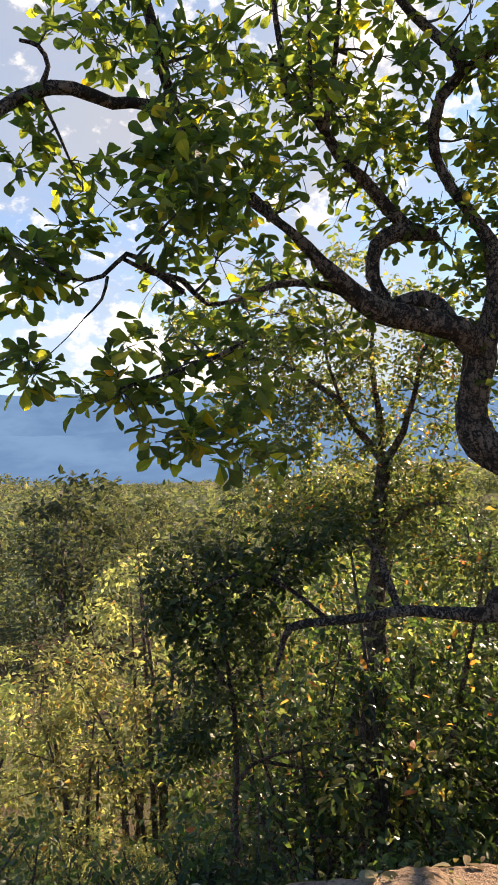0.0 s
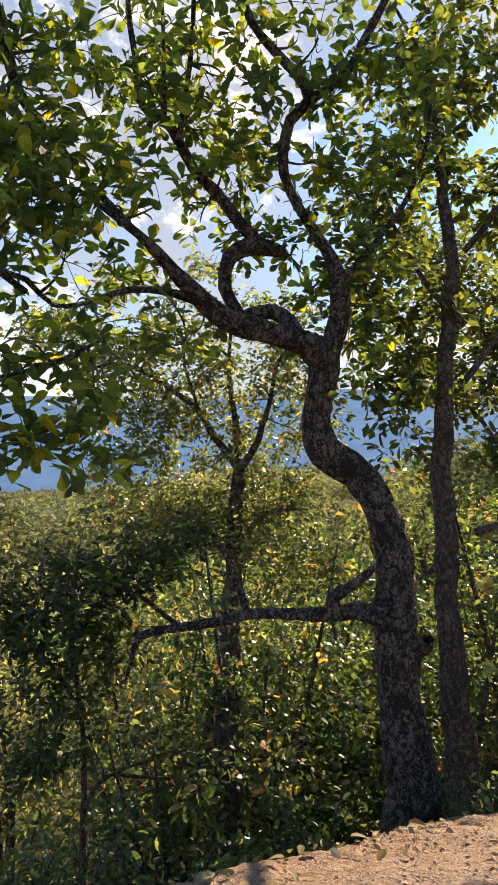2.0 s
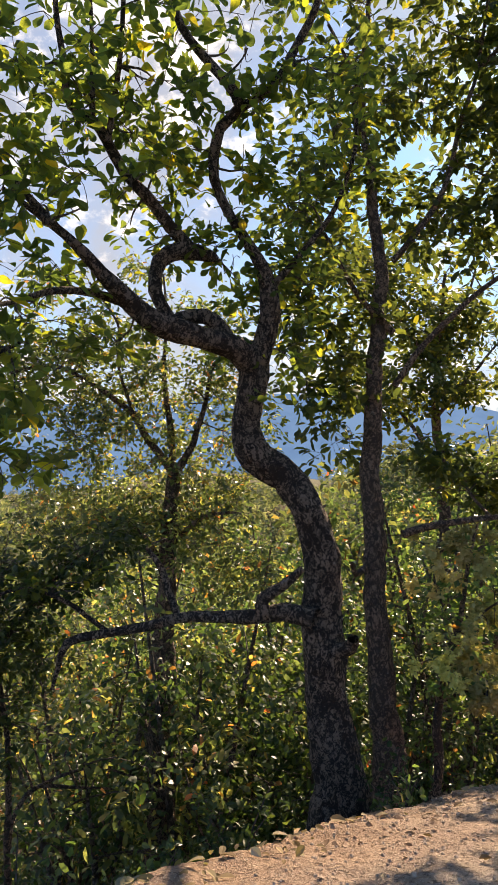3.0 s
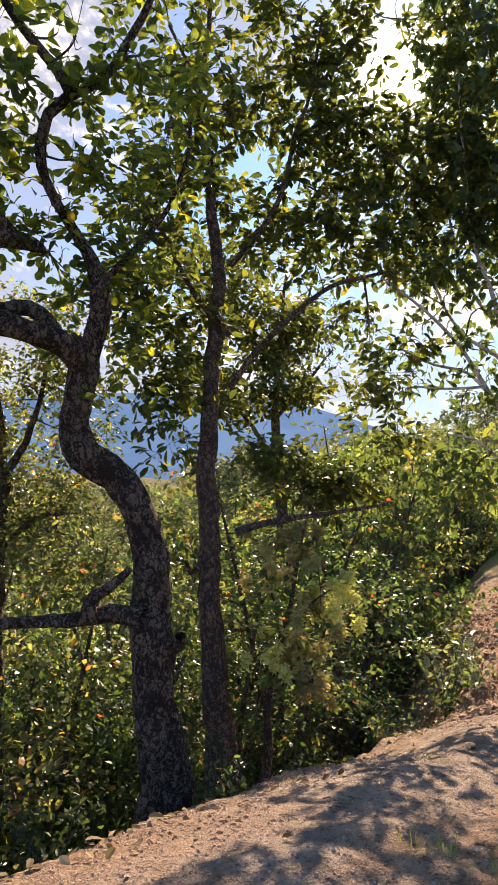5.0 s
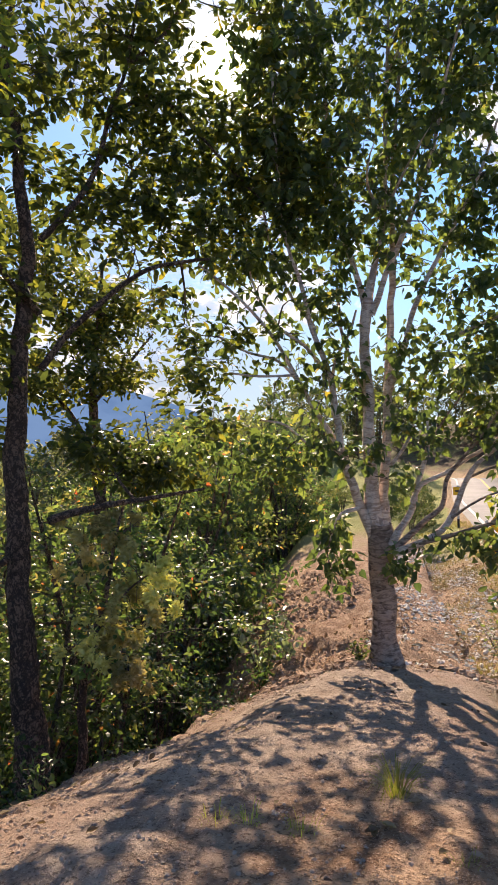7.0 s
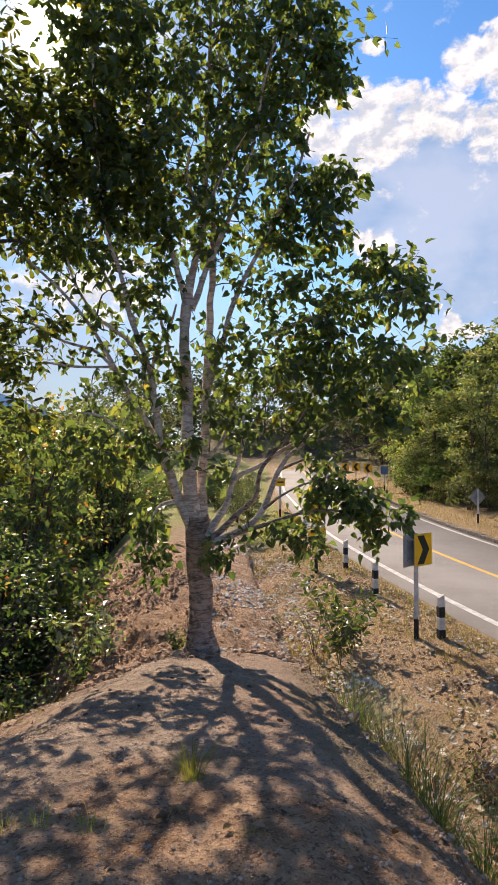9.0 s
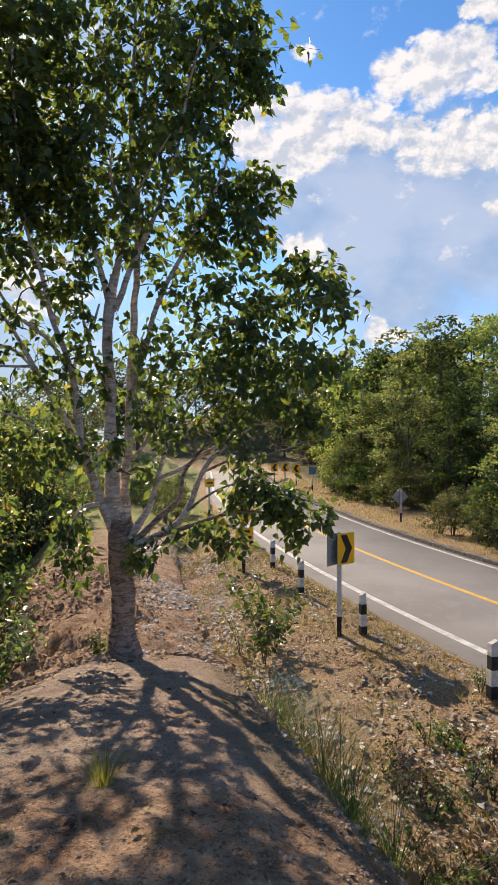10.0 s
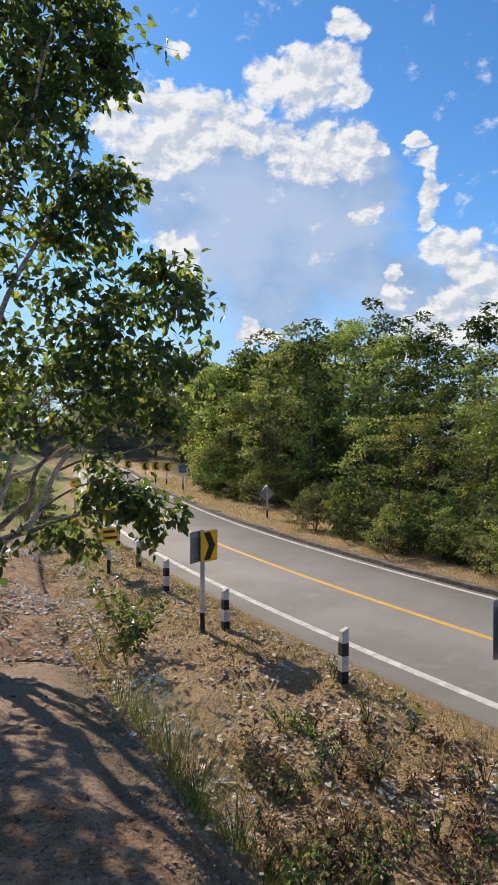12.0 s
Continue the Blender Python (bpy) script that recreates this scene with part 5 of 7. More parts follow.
clump(bodhi_tree, 5.99, 3.54, 6.10, 0.55, 0.49)
clump(bodhi_tree, 5.83, 3.78, 5.43, 0.37, 0.18)
clump(bodhi_tree, 6.27, 3.05, 5.68, 0.49, 0.28)
clump(bodhi_tree, 6.59, 2.34, 5.65, 0.61, 0.37)
clump(bodhi_tree, 6.55, 1.51, 5.51, 0.41, 0.23)
clump(bodhi_tree, 6.47, 0.91, 4.81, 0.46, 0.26)
clump(bodhi_tree, 6.44, 0.38, 4.77, 0.24, 0.28)
clump(bodhi_tree, 6.50, 1.27, 4.50, 0.58, 0.29)
clump(bodhi_tree, 6.42, 0.57, 4.17, 0.42, 0.28)
clump(bodhi_tree, 6.46, 1.80, 4.16, 0.47, 0.29)
clump(bodhi_tree, 6.45, 1.02, 3.85, 0.51, 0.28)
clump(bodhi_tree, 6.42, 0.54, 3.62, 0.25, 0.17)
clump(bodhi_tree, 6.63, 2.23, 3.58, 0.37, 0.21)
clump(bodhi_tree, 6.40, 2.79, 3.95, 0.25, 0.21)
clump(bodhi_tree, 6.08, 2.77, 3.29, 0.35, 0.18)
clump(bodhi_tree, 5.91, 2.87, 2.50, 0.23, 0.29, 1.10)
clump(bodhi_tree, 5.90, 2.90, 2.16, 0.16, 0.17, 1.10)
clump(bodhi_tree, 6.30, 2.27, 2.20, 0.23, 0.15, 1.10)
clump(bodhi_tree, 6.40, 1.66, 2.48, 0.32, 0.14, 1.10)
clump(bodhi_tree, 6.45, 1.02, 2.89, 0.37, 0.18, 1.10)
clump(bodhi_tree, 6.40, 0.71, 2.57, 0.31, 0.20, 1.10)
clump(bodhi_tree, 6.38, 1.36, 2.35, 0.20, 0.11, 1.10)
clump(bodhi_tree, 5.78, 3.49, 3.18, 0.42, 0.36, 1.10)
clump(bodhi_tree, 6.53, 2.50, 8.67, 1.16, 0.49)
clump(bodhi_tree, 6.08, 3.39, 8.41, 0.67, 0.49)
clump(bodhi_tree, 6.51, 2.55, 9.44, 0.92, 0.49)
clump(bodhi_tree, 6.65, 1.53, 8.37, 0.36, 0.36)
clump(bodhi_tree, 5.87, 3.73, 6.77, 0.43, 0.37, 0.50)
clump(bodhi_tree, 5.92, 3.65, 7.77, 0.25, 0.31, 0.50)
clump(bodhi_tree, 5.71, 3.95, 5.98, 0.37, 0.37, 0.50)
clump(bodhi_tree, 5.30, 4.15, 6.66, 0.24, 0.30, 0.50)
clump(bodhi_tree, 5.33, 4.11, 6.02, 0.30, 0.30, 0.50)
clump(bodhi_tree, 6.38, 2.83, 7.19, 0.55, 0.49, 0.50)
clump(bodhi_tree, 6.74, 1.94, 7.12, 0.49, 0.43, 0.50)
clump(bodhi_tree, 6.43, 2.73, 6.12, 0.55, 0.37, 0.50)
clump(bodhi_tree, 6.50, 1.68, 6.56, 0.29, 0.29, 0.50)
clump(bodhi_tree, 6.51, 1.99, 4.94, 0.42, 0.24, 0.50)
clump(bodhi_tree, 6.43, 1.54, 5.02, 0.35, 0.23, 0.50)
clump(bodhi_tree, 6.59, 2.35, 4.50, 0.37, 0.31, 0.50)
clump(bodhi_tree, 6.48, 1.38, 4.09, 0.40, 0.23, 0.50)
clump(bodhi_tree, 6.01, 3.11, 4.91, 0.36, 0.18, 0.50)
clump(bodhi_tree, 5.84, 3.39, 5.29, 0.36, 0.18, 0.50)
clump(bodhi_tree, 6.59, 2.35, 4.01, 0.31, 0.25, 0.50)
clump(bodhi_tree, 6.39, 1.71, 3.52, 0.29, 0.17, 0.50)
clump(bodhi_tree, 6.34, 2.44, 3.05, 0.18, 0.18, 0.50)
clump(bodhi_tree, 5.98, 3.16, 3.52, 0.30, 0.24, 0.50)
clump(bodhi_tree, 6.58, 1.39, 7.72, 0.29, 0.29)
clump(bodhi_tree, 6.62, 1.22, 7.31, 0.26, 0.26)
clump(bodhi_tree, 6.64, 1.08, 7.01, 0.15, 0.12)
clump(bodhi_tree, 6.61, 1.65, 6.84, 0.30, 0.24)
clump(bodhi_tree, 6.53, 1.15, 5.93, 0.29, 0.23)
clump(bodhi_tree, 6.50, 1.26, 5.47, 0.29, 0.23)
clump(bodhi_tree, 6.50, 0.74, 5.15, 0.26, 0.17)
clump(bodhi_tree, 6.53, 0.47, 5.02, 0.23, 0.17)
clump(bodhi_tree, 6.50, 2.56, 7.34, 1.59, 1.10, 0.32)
clump(bodhi_tree, 6.52, 2.51, 5.83, 1.35, 0.67, 0.32)
clump(bodhi_tree, 6.43, 1.13, 4.31, 0.97, 0.63, 0.32)
clump(bodhi_tree, 5.21, 4.26, 4.71, 0.29, 0.35, 0.34)
clump(bodhi_tree, 5.46, 3.95, 4.25, 0.35, 0.35, 0.34)
clump(bodhi_tree, 5.71, 3.76, 4.97, 0.42, 0.36, 0.34)
clump(bodhi_tree, 5.93, 3.42, 4.73, 0.30, 0.36, 0.34)
clump(bodhi_tree, 5.42, 4.16, 3.67, 0.30, 0.36, 0.34)
clump(bodhi_tree, 5.63, 3.88, 3.37, 0.36, 0.24, 0.34)
clump(bodhi_tree, 5.86, 3.53, 3.90, 0.24, 0.24, 0.34)
clump(bodhi_tree, 6.02, 3.27, 4.25, 0.24, 0.36, 0.34)
clump(bodhi_tree, 6.34, 3.09, 4.76, 0.25, 0.37, 0.34)
clump(bodhi_tree, 5.65, 3.85, 5.50, 0.48, 0.30, 0.34)
clump(bodhi_tree, 5.97, 3.35, 5.50, 0.42, 0.30, 0.34)
clump(bodhi_tree, 5.24, 4.24, 3.32, 0.35, 0.23, 0.34)
clump(bodhi_tree, 6.38, 2.47, 6.05, 0.27, 0.30, 0.60)
clump(bodhi_tree, 6.22, 3.04, 5.90, 0.31, 0.37, 0.60)
clump(bodhi_tree, 6.13, 3.00, 5.01, 0.30, 0.36, 0.60)
clump(bodhi_tree, 6.01, 3.00, 4.20, 0.30, 0.36, 0.60)
clump(bodhi_tree, 6.40, 1.28, 2.69, 0.20, 0.20, 0.35)
clump(bodhi_tree, 6.32, 0.92, 2.63, 0.22, 0.18, 0.39)
clump(bodhi_tree, 6.33, 0.67, 2.76, 0.20, 0.20, 0.39)
clump(bodhi_tree, 6.24, 0.42, 2.61, 0.18, 0.16, 0.42)
clump(bodhi_tree, 6.38, 1.22, 2.94, 0.20, 0.18, 0.32)
clump(bodhi_tree, 6.36, 0.83, 2.89, 0.22, 0.16, 0.35)
clump(bodhi_tree, 6.57, 1.56, 3.46, 0.22, 0.20, 0.36)
clump(bodhi_tree, 6.47, 1.17, 3.29, 0.22, 0.20, 0.36)
clump(bodhi_tree, 6.54, 0.79, 3.58, 0.25, 0.22, 0.41)
clump(bodhi_tree, 6.57, 0.55, 3.86, 0.25, 0.22, 0.41)
clump(bodhi_tree, 6.58, 0.98, 4.05, 0.25, 0.22, 0.36)
clump(bodhi_tree, 6.60, 1.42, 3.87, 0.22, 0.22, 0.36)
grow(bodhi_tree, "pale-barked many-stemmed tree with hanging heart-shaped green leaves", singles=190)

# ---- the forked tree below the edge ----
forked_tree = Tree(2.25, 7.1, 14, BARK_GREY, TWIG, LEAF_AUTUMN, LEAF_OVAL, 0.078, 1.7, 0.20)
limb(forked_tree, "trunk", [(2.39, 7.24, -1.18, 0.231), (2.40, 7.24, -0.68, 0.187), (2.43, 7.22, 0.29, 0.156), (2.45, 7.21, 1.26, 0.123), (2.49, 7.18, 2.23, 0.100), (2.53, 7.16, 2.89, 0.085), (2.58, 7.13, 3.31, 0.079)])
limb(forked_tree, "limb", [(2.58, 7.13, 3.28, 0.051), (2.28, 7.19, 3.71, 0.042), (2.08, 7.21, 4.04, 0.036), (1.64, 7.29, 4.36, 0.028), (1.23, 7.33, 4.54, 0.022), (0.79, 7.36, 4.44, 0.013)])
limb(forked_tree, "limb", [(2.57, 7.14, 3.31, 0.045), (2.54, 7.19, 3.94, 0.037), (2.49, 7.25, 4.55, 0.026), (2.53, 7.26, 5.16, 0.017), (2.51, 7.31, 5.71, 0.012)])
limb(forked_tree, "limb", [(2.59, 7.13, 3.35, 0.048), (2.77, 7.07, 3.67, 0.040), (2.92, 7.03, 4.16, 0.028), (3.01, 7.00, 4.59, 0.021), (3.22, 6.91, 4.85, 0.014)])
limb(forked_tree, "limb", [(2.09, 7.22, 4.04, 0.022), (1.95, 7.29, 4.60, 0.017), (1.96, 7.31, 5.06, 0.014), (1.66, 7.42, 5.54, 0.012)])
limb(forked_tree, "limb", [(2.49, 7.18, 2.23, 0.034), (2.12, 7.10, 2.72, 0.024), (1.65, 7.03, 2.93, 0.016)])
limb(forked_tree, "limb", [(2.51, 7.17, 2.49, 0.034), (2.79, 6.88, 2.83, 0.025), (3.06, 6.57, 2.90, 0.017)])
clump(forked_tree, 1.46, 7.48, 4.61, 0.46, 0.33, 0.80)
clump(forked_tree, 1.72, 7.41, 5.13, 0.53, 0.33, 0.80)
clump(forked_tree, 1.21, 7.53, 4.93, 0.33, 0.26, 0.80)
clump(forked_tree, 2.34, 7.21, 4.60, 0.46, 0.33, 0.80)
clump(forked_tree, 2.60, 7.11, 5.12, 0.40, 0.26, 0.80)
clump(forked_tree, 3.07, 6.91, 4.58, 0.33, 0.33, 0.80)
clump(forked_tree, 1.46, 7.48, 4.09, 0.40, 0.26, 0.80)
clump(forked_tree, 1.76, 7.41, 3.55, 0.40, 0.33, 0.80)
clump(forked_tree, 2.56, 7.15, 2.89, 0.59, 0.33, 0.80)
clump(forked_tree, 0.34, 7.64, 4.85, 0.40, 0.33, 0.80)
clump(forked_tree, 2.23, 7.25, 5.67, 0.46, 0.26, 0.80)
clump(forked_tree, 1.16, 7.53, 5.52, 0.40, 0.26, 0.80)
clump(forked_tree, 3.17, 6.86, 3.79, 0.26, 0.26, 0.80)
clump(forked_tree, 0.46, 7.63, 5.11, 0.33, 0.26, 0.80)
clump(forked_tree, 2.19, 7.29, 2.70, 0.72, 0.33, 1.20)
clump(forked_tree, 2.86, 6.59, 2.48, 0.69, 0.43, 1.20)
clump(forked_tree, 3.07, 6.48, 2.17, 0.56, 0.31, 1.20)
clump(forked_tree, 1.75, 7.41, 2.91, 0.46, 0.26, 1.20)
clump(forked_tree, 0.84, 7.59, 4.73, 0.40, 0.33, 0.70)
clump(forked_tree, 1.97, 7.34, 4.87, 0.40, 0.33, 0.70)
clump(forked_tree, 2.84, 7.01, 4.85, 0.40, 0.40, 0.70)
clump(forked_tree, 2.21, 7.27, 4.08, 0.40, 0.33, 0.70)
clump(forked_tree, 1.14, 7.55, 4.48, 0.40, 0.26, 0.70)
clump(forked_tree, 2.83, 7.03, 4.19, 0.33, 0.33, 0.70)
clump(forked_tree, 2.45, 7.18, 3.68, 0.40, 0.33, 0.70)
clump(forked_tree, 1.96, 7.34, 4.47, 0.33, 0.26, 0.70)
clump(forked_tree, 3.08, 6.90, 5.10, 0.40, 0.33, 0.70)
clump(forked_tree, 1.65, 7.43, 4.74, 0.40, 0.26, 0.70)
clump(forked_tree, 3.30, 6.79, 4.31, 0.33, 0.40, 0.70)
clump(forked_tree, 3.51, 6.68, 3.78, 0.26, 0.33, 0.70)
fill = np.random.default_rng(141)
for _ in range(26):
    clump(forked_tree, fill.uniform(0.7, 3.5), fill.uniform(6.9, 7.9), fill.uniform(2.7, 5.0), 0.42, 0.30, 0.8)
grow(forked_tree, "forked grey tree on the slope with thin yellowing leaves", sides=12)

# ---- the dark tree further down, behind the slim one ----
back_tree = Tree(7.0, 7.9, 17, BARK_GREY, TWIG, LEAF_SLIM, LEAF_OVAL, 0.135, 0.95, 0.22)
clump(back_tree, 6.16, 8.06, 6.51, 0.89, 0.71)
clump(back_tree, 6.79, 7.72, 5.74, 0.81, 0.63)
clump(back_tree, 6.27, 7.95, 4.54, 0.98, 0.44)
clump(back_tree, 7.17, 7.22, 4.54, 0.53, 0.31)
clump(back_tree, 7.64, 7.41, 5.82, 0.47, 0.33)
clump(back_tree, 7.50, 7.82, 5.19, 0.47, 0.33)
clump(back_tree, 6.63, 8.01, 5.72, 0.64, 0.46)
clump(back_tree, 7.01, 7.49, 5.05, 0.54, 0.45)
clump(back_tree, 6.16, 8.02, 4.67, 0.62, 0.44)
clump(back_tree, 7.00, 8.04, 4.46, 0.65, 0.33)
clump(back_tree, 7.73, 7.69, 5.62, 0.57, 0.48)
clump(back_tree, 7.92, 7.76, 4.68, 0.39, 0.39)
clump(back_tree, 6.26, 8.12, 6.51, 0.72, 0.45)
clump(back_tree, 7.38, 8.03, 6.28, 0.76, 0.57, 0.30)
clump(back_tree, 7.86, 7.78, 5.52, 0.58, 0.43, 0.30)
clump(back_tree, 7.15, 8.04, 5.26, 0.56, 0.47, 0.30)
clump(back_tree, 6.91, 7.54, 4.49, 0.63, 0.36, 0.30)
clump(back_tree, 7.45, 7.03, 4.42, 0.45, 0.31, 0.30)
clump(back_tree, 8.15, 6.73, 4.55, 0.37, 0.46, 0.34)
clump(back_tree, 7.64, 6.74, 4.94, 0.44, 0.44, 0.34)
limb(back_tree, "trunk", [(7.30, 7.67, 0.85, 0.124), (7.28, 7.69, 2.22, 0.103), (7.27, 7.71, 3.42, 0.084), (7.22, 7.75, 4.35, 0.065), (7.27, 7.70, 5.29, 0.042), (7.35, 7.62, 6.41, 0.024)])
limb(back_tree, "limb", [(7.27, 7.70, 3.24, 0.044), (6.91, 7.94, 3.98, 0.032), (6.52, 8.18, 4.53, 0.020), (6.26, 8.29, 5.08, 0.012)])
limb(back_tree, "limb", [(7.23, 7.74, 4.17, 0.036), (7.64, 7.48, 4.73, 0.028), (8.03, 7.20, 5.30, 0.017)])
limb(back_tree, "limb", [(7.25, 7.72, 4.91, 0.032), (6.80, 7.93, 5.54, 0.024), (6.50, 7.98, 6.16, 0.012)])
limb(back_tree, "limb", [(7.28, 7.69, 5.47, 0.028), (7.69, 7.50, 6.06, 0.021), (7.93, 7.46, 6.77, 0.013)])
grow(back_tree, "dark leafy tree standing further down the slope", sides=10)

# ---- the sapling hung with pale flowers ----
vine_tree = Tree(4.05, 4.60, 15, BARK_GREY, TWIG, LEAF_SHRUB, LEAF_PLAIN, 0.09, 1.0, 0.22)
limb(vine_tree, "trunk", [(4.06, 4.61, 0.43, 0.063), (4.10, 4.62, 0.51, 0.047), (4.15, 4.62, 0.98, 0.040), (4.22, 4.61, 1.49, 0.033), (4.35, 4.54, 1.97, 0.025), (4.43, 4.50, 2.46, 0.017), (4.55, 4.45, 2.89, 0.011)])
limb(vine_tree, "limb", [(4.12, 4.56, 1.26, 0.020), (4.22, 4.31, 1.41, 0.011), (4.24, 4.13, 1.43, 0.008)])
limb(vine_tree, "limb", [(4.24, 4.59, 1.65, 0.017), (4.37, 4.30, 2.06, 0.011), (4.47, 4.03, 2.28, 0.007)])
limb(vine_tree, "limb", [(4.31, 4.53, 1.87, 0.015), (4.23, 4.69, 2.23, 0.011), (4.24, 4.74, 2.61, 0.008)])
clump(vine_tree, 4.38, 4.46, 1.92, 0.33, 0.28, 0.60)
clump(vine_tree, 4.31, 4.69, 2.39, 0.28, 0.28, 0.60)
clump(vine_tree, 4.54, 4.46, 2.55, 0.33, 0.28, 0.60)
clump(vine_tree, 4.26, 4.42, 1.43, 0.22, 0.16, 0.60)
grow(vine_tree, "thin sapling with pale yellow-green flower sprays", sides=8)


def flower_spray(x, y, z, size, seed):
    rng = np.random.default_rng(seed)
    plumes, each = 11, int(360 * size)
    hub = rng.normal(size=(plumes, 3)) * (0.42, 0.42, 0.50) * size
    hub[:, 2] -= 0.25 * size
    t = rng.random((plumes, each, 1))
    hang = rng.normal(size=(plumes, 1, 3)) * (0.25, 0.25, 0.08) * size - (0, 0, 0.42 * size)
    d = (hub[:, None] + t * hang + rng.normal(size=(plumes, each, 3)) * (0.11 * size * (1.15 - t))).reshape(-1, 3)
    axes = leaf_frames(rng, d, 0.042 + 0.036 * rng.random(len(d)), 0.1)
    root = thing("flower_spray", pose(x, y, z), "feathery pale yellow-green flower spray hanging in the sapling", "flowers", "flower sprays")
    child("blossom", leaf_mesh("blossom", LEAF_PLAIN, d, axes, LEAF_SILVER), root)
    v, f = tube(curve_points([(0, 0, 0.6 * size, 0.006), (0.05 * size, 0, 0.1, 0.005), (0, 0, -0.5 * size, 0.002)], 0.05), 5)
    child("stalk", mesh_of("stalk", v, f, TWIG), root)


flower_spray(4.45, 4.22, 2.11, 0.33, 200)
flower_spray(4.57, 4.09, 2.27, 0.27, 201)
flower_spray(4.24, 4.13, 1.43, 0.21, 202)
flower_spray(4.26, 4.72, 2.52, 0.27, 203)
flower_spray(4.38, 4.46, 1.87, 0.29, 204)
flower_spray(4.14, 4.53, 1.68, 0.21, 205)
flower_spray(4.43, 4.57, 2.71, 0.27, 206)


def dead_sapling(x, y, limbs):
    """A leafless young tree, bleached grey."""
    z = land_z(x, y)
    root = thing("dead_sapling", pose(x, y, z), "bare dead sapling with crooked grey branches on the slope", "dead tree", "dead saplings")
    for i, rows in enumerate(limbs):
        rows = ([(x, y, z - 0.2, 0.03)] if i == 0 else []) + rows
        v, f = tube(curve_points(rows, 0.08), 7, 0.25, 40 + i)
        child("trunk" if i == 0 else "limb", mesh_of("limb", v - np.array((x, y, z)), f, BARK_GREY), root)


dead_sapling(0.62, 6.60, [[(0.66, 6.60, -0.7, 0.028), (0.69, 6.61, -0.04, 0.025), (0.75, 6.59, 0.21, 0.024), (0.94, 6.66, 0.35, 0.022), (1.33, 6.69, 0.25, 0.016), (1.81, 6.70, 0.11, 0.008)],
                          [(0.94, 6.66, 0.35, 0.018), (1.21, 6.71, 0.39, 0.016), (1.56, 6.64, 0.41, 0.013), (2.04, 6.66, 0.15, 0.007)],
                          [(0.91, 6.66, 0.34, 0.014), (0.86, 6.67, 0.51, 0.010), (0.76, 6.58, 0.74, 0.005)]])
dead_sapling(30.0, -0.9, [[(30.0, -0.9, 2.0, 0.036), (30.1, -0.8, 3.6, 0.027), (30.0, -1.1, 5.4, 0.012)],
                          [(30.0, -0.9, 2.6, 0.024), (29.9, -0.4, 4.0, 0.018), (29.8, -0.2, 5.6, 0.007)],
                          [(30.0, -0.85, 3.0, 0.021), (30.1, -1.4, 4.2, 0.015), (30.0, -1.6, 5.4, 0.006)],
                          [(29.9, -0.5, 3.8, 0.012), (29.9, -0.8, 4.7, 0.008), (29.8, -0.7, 5.7, 0.005)]])


# ---- shrubs and woodland trees: a few kinds, each built once and then set out ----
def shrub(seed, tall, wide, leaf, size, leaves, shape=LEAF_PLAIN, stems=5, low=0.03, grain=42, lump=1.0):
    """A many-stemmed shrub or young tree with clumps of leaves and gaps between them."""
    rng = np.random.default_rng(seed)
    root = thing("shrub", pose(0, 0, -60), "", "shrub")
    tips = []
    for i in range(stems):
        a = 2 * np.pi * (i + rng.random()) / stems
        lean = wide * (0.25 + 0.45 * rng.random())
        top = tall * (0.6 + 0.35 * rng.random())
        rows = [(0.08 * np.cos(a), 0.08 * np.sin(a), -0.3, 0.012 + 0.007 * tall),
                (0.35 * lean * np.cos(a + 0.3), 0.35 * lean * np.sin(a + 0.3), top * 0.45, 0.009 + 0.005 * tall),
                (lean * np.cos(a), lean * np.sin(a), top, 0.006)]
        line = curve_points(rows, 0.22)
        v, f = tube(line, 6, 0.2, seed + i)
        child("stem", mesh_of("stem", v, f, BARK_GREY if i % 2 else TWIG), root)
        tips.append(line[len(line) // 4:])
    tips = np.vstack(tips)
    groups = int(leaves / grain)
    c = rng.normal(size=(groups, 3))
    c /= np.linalg.norm(c, axis=1)[:, None]
    c *= (rng.random(groups) ** 0.4)[:, None]
    hub = np.array((0, 0, tall * (0.5 + low * 0.5)))
    c = hub + c * (wide, wide, tall * (0.5 - low * 0.5))
    c[:, :2] *= (1 - 0.45 * np.clip((c[:, 2] / tall - 0.45) / 0.55, 0, 1) ** 1.5)[:, None]
    tv, tf, count = [], [], 0
    for q in c[::2]:
        src = tips[np.argmin(((tips[:, :3] - q) ** 2).sum(1) + (tips[:, 2] > q[2]) * 0.3)]
        far = np.linalg.norm(q - src[:3])
        line = curve_points([(*src[:3], 0.008), (*(src[:3] * 0.5 + q * 0.5 + (0, 0, 0.05)), 0.005), (*q, 0.002)], max(far / 3, 0.15))
        v, f = tube(line, 3)
        tv.append(v), tf.append(f + count)
        count += len(v)
    tagged(child("twig", mesh_of("twig", np.vstack(tv), np.vstack(tf), TWIG), root), kind="stuff")
    which = rng.integers(0, groups, leaves)
    blob = lump * (0.09 + 0.085 * tall ** 0.5 * rng.random(groups))
    d = rng.normal(size=(leaves, 3))
    d /= np.linalg.norm(d, axis=1)[:, None]
    at = c[which] + d * (blob[which] * rng.random(leaves) ** 0.35)[:, None] * (1.15, 1.15, 0.75)
    axes = leaf_frames(rng, at, size * (0.6 + 0.6 * rng.random(leaves)), 0.3, 0.5, d * 0.8)
    tagged(child("crown", leaf_mesh("crown", shape, at, axes, leaf), root), kind="stuff")
    return root


